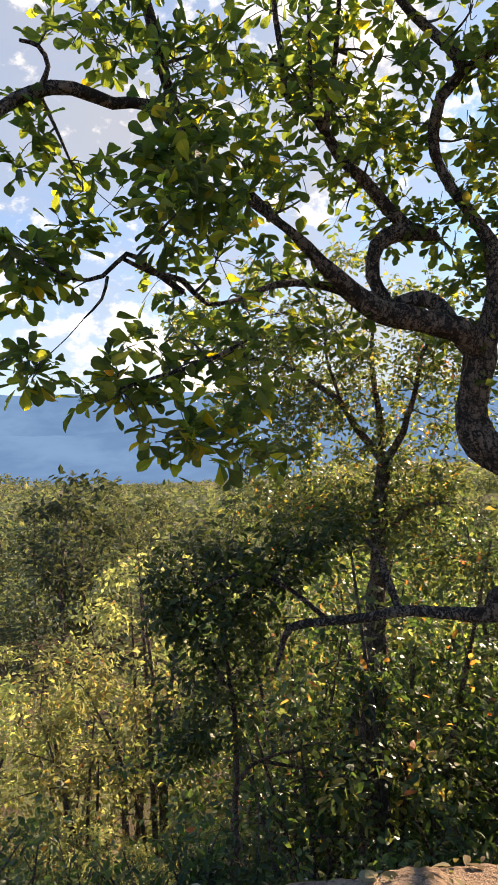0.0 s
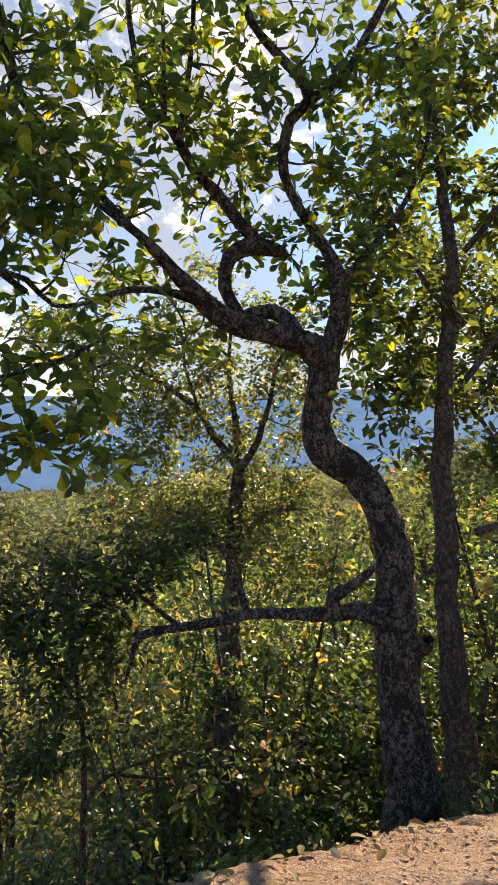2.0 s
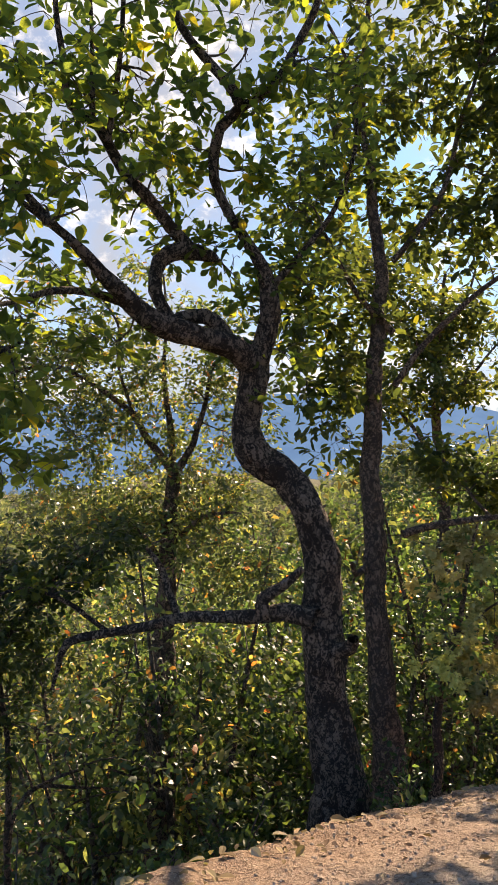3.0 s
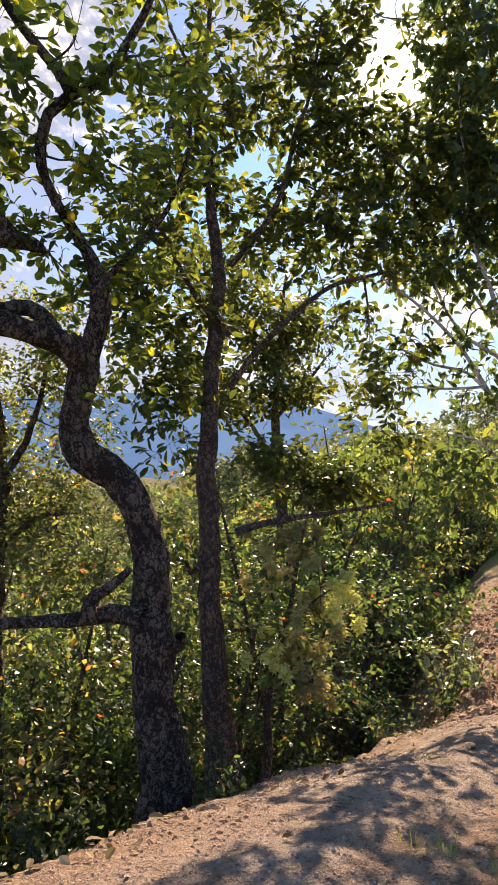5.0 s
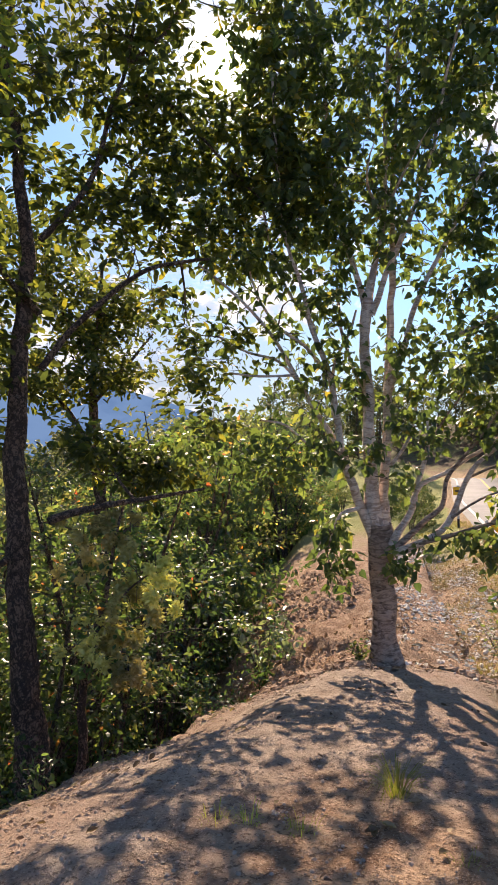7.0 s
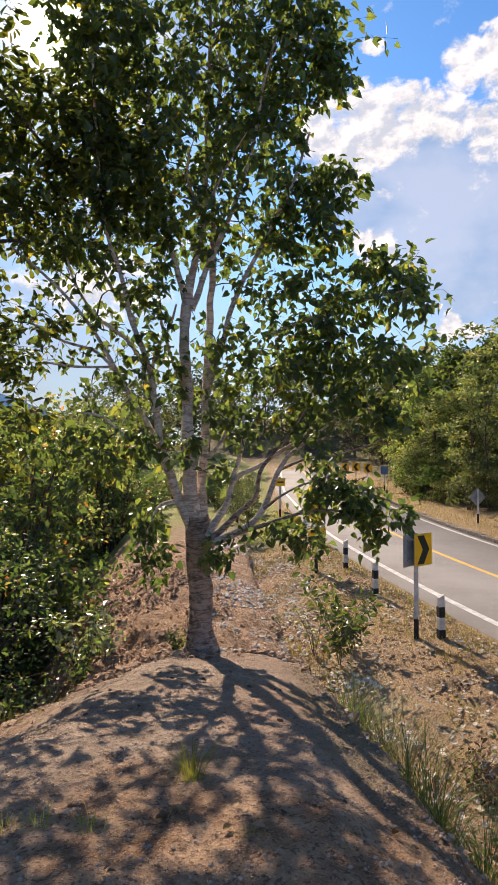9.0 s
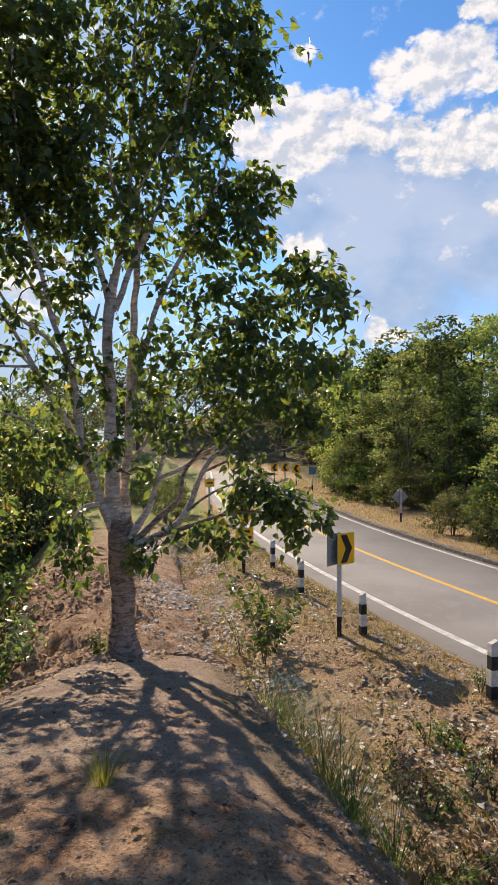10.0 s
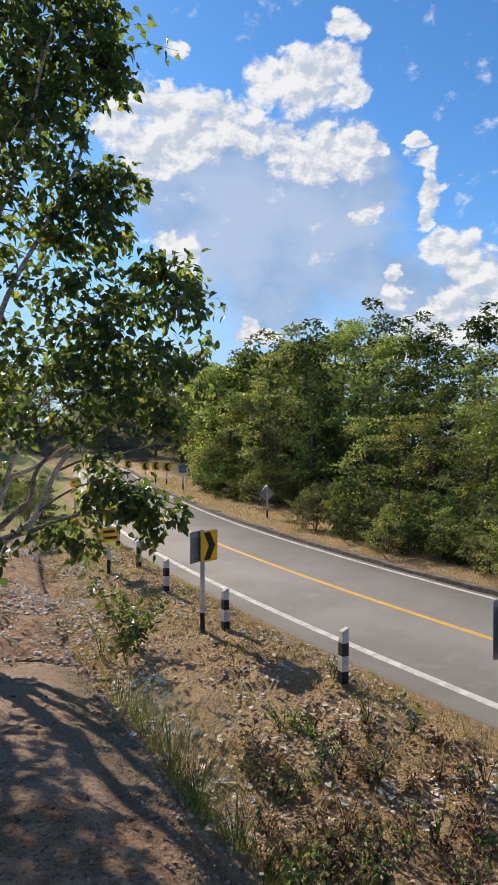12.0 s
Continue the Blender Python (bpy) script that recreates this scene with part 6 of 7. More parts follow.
def wood_tree(seed, tall, wide, leaf, size, leaves, bare=0.3):
    """A woodland tree: tapered trunk, limbs, a lumpy crown of many leaves with gaps."""
    rng = np.random.default_rng(seed)
    root = thing("tree", pose(0, 0, -60), "", "tree")
    r0 = 0.018 * tall
    rows = [(0, 0, -0.5, r0 * 1.3), (0.05, 0.02, 0.4, r0), (0.02 * tall * rng.normal(), 0.02 * tall * rng.normal(), tall * 0.45, r0 * 0.7), (0.03 * tall * rng.normal(), 0.03 * tall * rng.normal(), tall * 0.93, 0.02)]
    trunk = curve_points(rows, 0.4)
    v, f = tube(trunk, 8, 0.25, seed)
    child("trunk", mesh_of("trunk", v, f, BARK_GREY), root)
    hubs = []
    for i in range(9):
        h = bare + (0.93 - bare) * (i + 0.5) / 9
        src = trunk[min(int(h * len(trunk)), len(trunk) - 1)]
        a = i * 2.4 + rng.random()
        reach = wide * (1.0 - 0.55 * abs(h - 0.55) / 0.45) * (0.75 + 0.35 * rng.random())
        end = src[:3] + (reach * np.cos(a), reach * np.sin(a), 0.10 * tall * rng.random())
        line = curve_points([(*src[:3], src[3] * 0.5), (*(src[:3] * 0.55 + end * 0.45 + (0, 0, 0.02 * tall)), src[3] * 0.3), (*end, 0.01)], 0.4)
        v, f = tube(line, 5, 0.2, seed + i)
        child("limb", mesh_of("limb", v, f, BARK_GREY), root)
        for q in np.linspace(0.35, 1.0, 4):
            hubs.append(line[min(int(q * len(line)), len(line) - 1)][:3] + rng.normal(size=3) * 0.06 * tall * (1, 1, 0.7))
    for q in range(4):
        hubs.append(np.array((*trunk[-1][:2], tall * 0.95)) + rng.normal(size=3) * 0.05 * tall)
    hubs = np.array(hubs)
    lobe = (0.045 + 0.05 * rng.random(len(hubs))) * tall
    which = rng.choice(len(hubs), leaves, p=lobe ** 2 / (lobe ** 2).sum())
    d = rng.normal(size=(leaves, 3))
    d[:, 2] = np.where(rng.random(leaves) < 0.6, abs(d[:, 2]), d[:, 2])
    d /= np.linalg.norm(d, axis=1)[:, None]
    ragged = 0.75 + 0.5 * rough(d[:, 0] * 3 + which * 7, d[:, 1] * 3 + d[:, 2] * 5, 0.9, seed) + 0.25 * rng.random(leaves)
    at = hubs[which] + d * (lobe[which] * ragged * rng.random(leaves) ** 0.25)[:, None] * (1.15, 1.15, 0.7)
    axes = leaf_frames(rng, at, size * (0.6 + 0.6 * rng.random(leaves)), 0.25, 0.6, d * 0.8)
    tagged(child("crown", leaf_mesh("crown", LEAF_PLAIN, at, axes, leaf), root), kind="stuff")
    return root


SHRUBS = {
    "autumn": [shrub(31, 3.6, 1.35, LEAF_AUTUMN, 0.068, 4600, LEAF_OVAL), shrub(32, 4.4, 1.5, LEAF_AUTUMN, 0.070, 5000, LEAF_OVAL)],
    "green": [shrub(33, 3.4, 1.35, LEAF_SHRUB, 0.068, 4600, LEAF_OVAL), shrub(34, 4.6, 1.5, LEAF_SHRUB, 0.070, 5200, LEAF_OVAL)],
    "tan": [shrub(41, 3.0, 1.3, LEAF_TAN, 0.078, 2700), shrub(42, 3.8, 1.4, LEAF_TAN, 0.08, 3000), shrub(43, 2.6, 1.2, LEAF_TAN, 0.075, 2500)],
    "back": [shrub(37, 3.6, 1.5, LEAF_SHRUB, 0.115, 2000, stems=4), shrub(38, 4.2, 1.5, LEAF_AUTUMN, 0.11, 2300), shrub(39, 4.0, 1.6, LEAF_SHRUB, 0.11, 2200)],
    "dark": [shrub(35, 2.6, 1.3, LEAF_DARK, 0.066, 4600, LEAF_OVAL), shrub(36, 3.6, 1.5, LEAF_DARK, 0.068, 5200, LEAF_OVAL)],
}
SHRUB_LABEL = {"autumn": "tall shrub with yellowing and orange-tinged leaves on the slope", "green": "leafy green shrub growing on the slope", "dark": "dark green shrub in the shade of the slope", "back": "tall shrub in mixed green leaf further down the slope", "tan": "sunlit-painted shrub with pale tan and olive leaves on the slope"}


def set_out(pool, kind, x, y, top, label, group, rng, sink=0.0):
    """Stands a copy so that its crown ends at height top."""
    z = land_z(x, y) - sink
    src = pool[rng.integers(0, len(pool))]
    tall = max(v[2] for v in src.children[-1].bound_box)
    s = min(max((top - z) / tall, 0.45), 1.9)
    wide = s ** 0.85
    m = pose(x, y, z, 0, 0, float(rng.random() * 360)) @ Matrix.Diagonal((wide, wide, s, 1))
    ob = copy_thing(src, Matrix.Identity(4))
    ob.matrix_basis = m
    return tagged(ob, label, kind, group)


def plant_slope():
    rng = np.random.default_rng(77)
    for dist, step, drop in ((7.8, 7.5, 0.0), (9.8, 6.5, 0.0), (12.5, 5.4, 0.0), (16.0, 4.8, 0.0)):
        az = -16.0
        while az < 56 - math.degrees(1.25 / dist):
            a, d = radians(az + rng.uniform(-2, 2)), dist * rng.uniform(0.92, 1.1)
            x, y = d * math.sin(a), d * math.cos(a)
            u, v = along(x, y)
            slope = np.interp(az, [-15, 1, 7, 15, 32, 40, 50, 57], [0.17, 0.19, 0.11, 0.05, 0.04, 0.02, 0.0, 0.02])
            top = 3.42 - (slope + drop + rng.uniform(-0.02, 0.09)) * d
            if dist < 11 and az < 8 or dist < 10 and az > 43 and rng.random() < 0.1:
                az += step
                continue
            if dist < 7:
                top -= 1.4
            kind = "autumn" if (az < 8 and rng.random() < 0.7 or az < 30 and rng.random() < 0.25 and dist > 7) else ("dark" if rng.random() < 0.14 and az < 38 else "green")
            kind = "back" if dist > 12 else kind
            kind = "tan" if az < 9 else kind
            set_out(SHRUBS[kind], "shrub", x, y, top, SHRUB_LABEL[kind], "slope shrubs", rng)
            az += step * rng.uniform(0.85, 1.15) * (1.7 if az < 8 else 1.0)


plant_slope()


def plant_understorey():
    """Low bushes between the taller shrubs, where the slope is open and sunlit."""
    rng = np.random.default_rng(81)
    for i in range(30):
        a, d = radians(-14 + 22 * rng.random()), rng.uniform(7.6, 14.5)
        x, y = d * math.sin(a), d * math.cos(a)
        kind = "green" if i % 4 == 0 else "tan"
        set_out(SHRUBS[kind], "shrub", x, y, land_z(x, y) + rng.uniform(0.9, 2.0), SHRUB_LABEL[kind].replace("sunlit", "low sunlit"), "slope shrubs", rng)


plant_understorey()

WOODS = [wood_tree(51, 8.0, 2.1, LEAF_WOOD, 0.25, 2900, 0.08), wood_tree(52, 9.0, 2.2, LEAF_DARK, 0.25, 2900, 0.10), wood_tree(53, 7.0, 2.1, LEAF_DARK, 0.24, 2700, 0.05), wood_tree(60, 8.5, 2.0, LEAF_BUSH, 0.24, 2700, 0.10)]
FARWOODS = [wood_tree(54, 8.0, 2.6, LEAF_FAR, 0.40, 1000, 0.15), wood_tree(55, 9.0, 2.4, LEAF_FAR, 0.40, 1000, 0.2), wood_tree(56, 7.0, 2.2, LEAF_FAR, 0.38, 900, 0.3)]
ROADSIDE = [shrub(57, 3.0, 1.5, LEAF_BUSH, 0.15, 1900, low=0.02, grain=45, lump=1.7), shrub(58, 3.8, 1.5, LEAF_WOOD, 0.16, 2200, low=0.02, grain=45, lump=1.7), shrub(59, 2.2, 1.2, LEAF_DARK, 0.14, 1300, low=0.02, grain=45, lump=1.5)]


def plant_roadside():
    """The wall of woodland behind the kerb."""
    rng = np.random.default_rng(78)
    for row, (off, gap, lo, hi) in enumerate(((6.2, 0.7, 0.25, 0.6), (7.6, 1.5, 0.9, 3.4), (8.9, 1.8, 3.6, 6.0), (11.2, 2.2, 5.0, 6.8), (14.6, 2.8, 5.8, 7.4), (19.0, 4.2, 6.4, 8.0), (24.5, 5.2, 6.2, 7.8))):
        s = -22.0
        while s < 46 + row * 4:
            k = int(np.argmin(abs(ROAD_S - s)))
            x, y, _ = on_road(k, off + rng.uniform(-0.7, 0.7))
            if math.hypot(x, y) < 68 and math.degrees(math.atan2(x, y)) < 84.5:
                s += gap
                continue
            if math.hypot(x - 28.5, y + 0.7) < 1.3 and 1 < row < 5 or math.hypot(x - 25.6, y + 0.6) < 2.2 and row < 3 or row == 0 and s > 15:
                s += gap
                continue
            top = rng.uniform(lo, hi) * float(np.interp(s, [0, 8, 15, 22, 28, 40], [0.74, 0.70, 0.72, 1.0, 1.3, 1.3]))
            if row < 2:
                set_out(ROADSIDE, "shrub", x, y, top, "sunlit green roadside shrub behind the kerb", "roadside shrubs", rng)
            else:
                set_out(WOODS, "tree", x, y, top + land_z(x, y), "green woodland tree beyond the road", "roadside trees", rng)
            s += gap * rng.uniform(0.8, 1.2)


plant_roadside()


def plant_valley():
    """Trees down in the valley and round the far bend."""
    rng = np.random.default_rng(79)
    for d0, d1, count in ((36, 55, 24), (55, 85, 34), (85, 130, 36)):
        for _ in range(count):
            az, d = radians(rng.uniform(-24, 58)), rng.uniform(d0, d1)
            if math.degrees(az) < 14 and d < 46:
                d += 34
            x, y = d * math.sin(az), d * math.cos(az)
            top = 3.42 - ((0.055 if math.degrees(az) < 14 else 0.035) + rng.uniform(0.0, 0.12)) * d if math.degrees(az) < 38 else 3.42 - rng.uniform(-0.015, 0.05) * d
            set_out(FARWOODS, "tree", x, y, top, "sunlit valley tree in mixed green and brown leaf", "valley trees", rng)
    for _ in range(105):
        az, d = radians(rng.uniform(58, 87)), rng.uniform(64, 112)
        x, y = d * math.sin(az), d * math.cos(az)
        if float(abs(road_offset(x, y)[0] - 2)) < 7:
            continue
        set_out(FARWOODS, "tree", x, y, land_z(x, y) + rng.uniform(5, 8.5), "distant tree beyond the bend of the road", "far trees", rng)
    for _ in range(34):
        az, d = radians(rng.uniform(12, 46)), rng.uniform(17, 40)
        set_out(SHRUBS["back"], "shrub", d * math.sin(az), d * math.cos(az), 3.42 - rng.uniform(0.0, 0.10) * d, SHRUB_LABEL["back"], "slope shrubs", rng)
    for _ in range(26):
        u = rng.uniform(16, 34)
        v = rng.uniform(0.13 if u > 25 else 0.24, 0.32) * u
        x, y = 0.925 * u - 0.38 * v, 0.38 * u + 0.925 * v
        set_out(SHRUBS["back"], "shrub", x, y, 3.42 - rng.uniform(-0.045, 0.03) * u, SHRUB_LABEL["back"], "slope shrubs", rng)
    for _ in range(24):
        u, v = rng.uniform(24, 44), rng.uniform(-2.2, 3.5)
        x, y = 0.925 * u - 0.38 * v, 0.38 * u + 0.925 * v
        if float(road_offset(x, y)[0]) < NEAR_EDGE - 1.5:
            set_out(ROADSIDE, "shrub", x, y, land_z(x, y) + rng.uniform(0.4, 1.1), "low bush in the grassy field by the road", "field bushes", rng)


plant_valley()


def far_woodland():
    """Tree tops on the hills across the valley, too many to count."""
    rng = np.random.default_rng(80)
    for d0, d1, n, m, ball, leaf in ((44, 110, 520, 130, 0.36, 0.085), (110, 260, 1100, 60, 0.36, 0.16), (260, 1500, 3000, 22, 0.36, 0.30)):
        az, d = np.radians(rng.uniform(-30, 62, n)), d0 * (d1 / d0) ** rng.random(n)
        x, y = d * np.sin(az), d * np.cos(az)
        z = land(x, y)
        tall = rng.uniform(4, 12, n) if d0 > 100 else rng.uniform(3, 8, n)
        o = rng.normal(size=(n, m, 3))
        o /= np.linalg.norm(o, axis=2)[..., None]
        at = np.stack([x, y, z + 0.6 * tall], -1)[:, None] + o * (ball * tall[:, None, None]) * (1.0, 1.0, 1.15) * rng.random((n, m, 1)) ** 0.4
        at = at.reshape(-1, 3)
        axes = leaf_frames(rng, at, np.repeat(tall * leaf, m) * (0.6 + 0.6 * rng.random(n * m)), 0.2, 0.8)
        tagged(new("woodland", leaf_mesh("woodland", LEAF_PLAIN, at, axes, LEAF_FAR)), "distant mixed woodland covering the valley hills", "woodland", kind="stuff")


far_woodland()
for src in [o for pool in (*SHRUBS.values(), WOODS, FARWOODS, ROADSIDE) for o in pool]:
    for o in (*src.children_recursive, src):
        bpy.data.objects.remove(o)


# ---- road furniture ----
def guide_post(x, y, lean=0.0, turn=0.0):
    root = thing("guide_post", pose(x, y, land_z(x, y) - 0.02, lean, lean * 0.6, turn), "square concrete guide post in worn black and white bands", "guide post", "guide posts")
    for name, z0, z1, mat in (("foot_band", -0.3, 0.17, POST_BLACK), ("lower_band", 0.17, 0.38, POST_WHITE), ("middle_band", 0.38, 0.56, POST_BLACK), ("top_band", 0.56, 0.77, POST_WHITE)):
        bm = bmesh.new()
        w = 0.112 - 0.010 * z0
        box(bm, 0, 0, (z0 + z1) / 2, w, w, z1 - z0, 0.006)
        if name == "top_band":
            for vtx in bm.verts:
                if vtx.co.z > 0.75:
                    vtx.co.x *= 0.8
                    vtx.co.z -= 0.05 * (vtx.co.y + 0.055) / 0.11
        part(name, bm, mat, root)
    return root


for px, py, lean, turn in ((9.02, -1.48, 2.0, 28), (11.59, 0.32, -1.0, 30), (14.25, 1.81, 1.0, 33), (16.93, 2.95, 0.5, 30), (20.4, 4.3, 0, 28), (24.0, 5.8, 1, 25)):
    guide_post(px, py, lean, turn)


def plate(bm, w, h, t=0.003, corner=0.03):
    """An upright rounded sheet facing -y, centred on the origin."""
    pts = []
    for sx, sz, a0 in ((1, 1, 0), (-1, 1, 90), (-1, -1, 180), (1, -1, 270)):
        for a in (0, 30, 60, 90):
            q = radians(a0 + a)
            pts.append((sx * (w / 2 - corner) + corner * math.cos(q), sz * (h / 2 - corner) + corner * math.sin(q)))
    front = [bm.verts.new((px, -t / 2, pz)) for px, pz in pts]
    back = [bm.verts.new((px, t / 2, pz)) for px, pz in pts]
    bm.faces.new(front[::-1])
    bm.faces.new(back)
    for i in range(len(pts)):
        j = (i + 1) % len(pts)
        bm.faces.new((front[i], front[j], back[j], back[i]))
    bmesh.ops.recalc_face_normals(bm, faces=bm.faces)
    return bm


def flat_shape(bm, pts, y=-0.004, t=0.002):
    front = [bm.verts.new((px, y - t, pz)) for px, pz in pts]
    back = [bm.verts.new((px, y, pz)) for px, pz in pts]
    bm.faces.new(front)
    bm.faces.new(back[::-1])
    for i in range(len(pts)):
        j = (i + 1) % len(pts)
        bm.faces.new((front[j], front[i], back[i], back[j]))
    bmesh.ops.recalc_face_normals(bm, faces=bm.faces)
    return bm


def chevron(side, w, h):
    """Outline of a broad arrow-head that points to +x (side 1) or -x."""
    a, b = 0.34 * w * side, 0.24 * w * side
    return [(-a, h * 0.44), (-a + 1.55 * b, h * 0.44), (a, 0), (-a + 1.55 * b, -h * 0.44), (-a, -h * 0.44), (a - 1.55 * b, 0)]


def sign_panel(name, root, z, turn, w, h, front, marks=(), shift=(0.0, 0.0), tip=0):
    panel = part(name, plate(bmesh.new(), w, h), SIGN_BACK, root, "bare metal back")
    panel.matrix_local = pose(shift[0], shift[1], z, 0, 0, turn) @ pose(0, 0, 0, 0, tip, 0)
    face = part("face", flat_shape(bmesh.new(), [(px * (w - 0.012), pz * (h - 0.012)) for px, pz in ((-0.5, -0.5), (0.5, -0.5), (0.5, 0.5), (-0.5, 0.5))], -0.0025), front, panel)
    for pts in marks:
        part("symbol", flat_shape(bmesh.new(), pts, -0.0060), SIGN_BLACK, panel)
    for dz in (-0.3 * h, 0.3 * h):
        bm = bmesh.new()
        box(bm, 0, 0.014, dz, w * 0.5, 0.018, 0.03, 0.003)
        part("bracket", bm, STEEL, panel)
    return panel


def sign_pole(root, height, mat=POST_WHITE, w=0.075):
    bm = bmesh.new()
    box(bm, 0, 0, (height + 0.36) / 2, w, w, height - 0.36, 0.006)
    part("pole", bm, mat, root)
    bm = bmesh.new()
    box(bm, 0, 0, 0.05, w + 0.002, w + 0.002, 0.64, 0.006)
    part("pole_foot", bm, POST_BLACK, root, "black-painted foot of the pole")


def chevron_sign(x, y, turns, side, label, bottom=1.26, w=0.5, h=0.6, group="chevron signs", slide=(0.0, 0.0)):
    """turns: the compass turn of each panel's face, seen from above."""
    root = thing("chevron_sign", pose(x, y, land_z(x, y) - 0.01), label, "road sign", group)
    sign_pole(root, bottom + h * 0.96)
    for i, (turn, sd) in enumerate(zip(turns, side)):
        a = radians(turn)
        sign_panel("panel", root, bottom + h / 2, turn, w, h, SIGN_YELLOW, (chevron(sd, w, h),), (0.055 * math.sin(a) + slide[i] * math.cos(a), -0.055 * math.cos(a) + slide[i] * math.sin(a)))
    return root


chevron_sign(11.54, 0.73, (-38, 152), (1, -1), "yellow chevron sign with black arrow, paired panels on a pole", bottom=1.28, w=0.44, h=0.56, slide=(0.115, 0.09))
chevron_sign(6.55, -2.88, (128, -45), (-1, 1), "chevron sign with a bare grey metal back", bottom=1.28)
for sx, sy in ((48.8, 8.8), (46.5, 7.6), (44.0, 6.4), (52.0, 10.8)):
    chevron_sign(sx, sy, (-72,), (-1,), "distant yellow chevron sign at the outside of the bend", bottom=0.9, w=0.55, h=0.6)


def warning_sign():
    x, y = 16.47, 3.63
    root = thing("warning_sign", pose(x, y, land_z(x, y) - 0.01), "yellow diamond warning sign above a yellow plate, half hidden by leaves", "road sign")
    sign_pole(root, 1.85)
    sign_panel("diamond", root, 1.58, -52, 0.5, 0.5, SIGN_YELLOW, ([(-0.16, -0.13), (-0.09, -0.17), (0.05, -0.02), (0.12, -0.08), (0.15, 0.14), (-0.06, 0.12), (-0.01, 0.05)],), (-0.045, -0.04), 45)
    bars = [[(-0.19, z), (0.19 - 0.05 * i, z), (0.19 - 0.05 * i, z + 0.07), (-0.19, z + 0.07)] for i, z in enumerate((-0.12, 0.04))]
    sign_panel("plate", root, 1.02, -52, 0.5, 0.36, SIGN_YELLOW, bars, (-0.045, -0.04))


warning_sign()


def far_signs():
    x, y = 26.86, 7.6
    root = thing("warning_sign", pose(x, y, land_z(x, y) - 0.01), "small orange-yellow roadside sign far down the verge", "road sign")
    sign_pole(root, 1.75)
    sign_panel("panel", root, 1.52, -60, 0.42, 0.34, SIGN_YELLOW, ([(-0.14, -0.03), (0.14, -0.03), (0.14, 0.04), (-0.14, 0.04)],), (-0.05, -0.03))
    x, y = 26.1, -0.45
    root = thing("warning_sign", pose(x, y, land_z(x, y) - 0.01), "diamond road sign seen from its bare grey back", "road sign")
    sign_pole(root, 1.3)
    sign_panel("diamond", root, 1.0, 118, 0.5, 0.5, SIGN_YELLOW, (), (0.045, 0.03), 45)
    x, y = 40.2, 4.8
    root = thing("information_sign", pose(x, y, land_z(x, y) - 0.01), "small blue rectangular roadside sign on a white pole", "road sign")
    sign_pole(root, 1.55)
    sign_panel("panel", root, 1.3, -80, 0.46, 0.5, SIGN_BLUE, (), (-0.05, 0.0))


far_signs()


# ---- kerb stones along the far edge ----
def build_kerb():
    root = thing("kerb", pose(0, 0, 0), "weathered black and white painted concrete kerb", "kerb", kind="structure")
    shapes = []
    for i in range(4):
        bm = bmesh.new()
        box(bm, 0, 0, -0.03, 0.985, 0.2, 0.30, 0.02)
        for vtx in bm.verts:
            vtx.co += Vector(noise.noise_vector(vtx.co * 5 + Vector((i * 7, 0, 0)))) * 0.022
        me = bpy.data.meshes.new("kerb_stone")
        bm.to_mesh(me)
        bm.free()
        me.materials.append(KERB)
        shapes.append(me)
    rng = np.random.default_rng(5)
    for i, k in enumerate(range(10, len(ROAD_S) - 90, 2)):
        x, y, _ = on_road(k, FAR_EDGE + 0.11)
        a = math.degrees(math.atan2(ROAD_NX[k], -ROAD_NY[k]))
        ob = child("kerb_stone", shapes[0 if i % 2 else (1 if rng.random() < 0.9 else 3)], root)
        ob.matrix_local = pose(x, y, float(rng.uniform(-0.03, 0.015)), 0, 0, a)


build_kerb()


# ---- low growth and litter ----
def grass_tuft(x, y, seed, tall, blades, mat, label, spread=0.10, arch=0.5, group="grass tufts"):
    rng = np.random.default_rng(seed)
    vs, fs = [], []
    for i in range(blades):
        a, h = rng.random() * 2 * np.pi, tall * (0.5 + 0.6 * rng.random())
        o = np.array((np.cos(a), np.sin(a), 0.0))
        root_at = o * spread * rng.random() + (0, 0, -0.02)
        out = arch * h * (0.3 + rng.random())
        w = np.cross(o, (0, 0, 1)) * (0.0008 + 0.0010 * rng.random()) * (1 + 1.5 * tall)
        pts = [root_at, root_at + o * out * 0.26 + (0, 0, h * 0.55), root_at + o * out * 0.64 + (0, 0, h * 0.84), root_at + o * out + (0, 0, h * (0.95 - 0.5 * arch * rng.random()))]
        n = len(vs)
        for q, k in zip(pts[:3], (1.0, 0.9, 0.6)):
            vs += [q - w * k, q + w * k]
        vs.append(pts[3])
        fs += [(n, n + 1, n + 3), (n, n + 3, n + 2), (n + 2, n + 3, n + 5), (n + 2, n + 5, n + 4), (n + 4, n + 5, n + 6)]
    ob = new("grass_tuft", mesh_of("grass_tuft", vs, fs, mat, smooth=False))
    ob.matrix_world = pose(x, y, land_z(x, y))
    return tagged(ob, label, "grass", group)


grass_tuft(2.64, 1.00, 300, 0.155, 110, TUFT, "short tuft of yellow-green grass on bare sand", 0.05, 1.3)
grass_tuft(2.07, 1.37, 301, 0.10, 28, TUFT, "short tuft of drying grass on bare sand", 0.06, 0.7)
grass_tuft(1.99, 1.46, 302, 0.08, 28, TUFT, "short tuft of drying grass on bare sand", 0.06, 0.7)
grass_tuft(2.09, 1.15, 303, 0.09, 28, TUFT, "short tuft of drying grass on bare sand", 0.06, 0.7)
grass_tuft(2.20, 0.59, 304, 0.07, 28, TUFT, "short tuft of drying grass on bare sand", 0.06, 0.7)


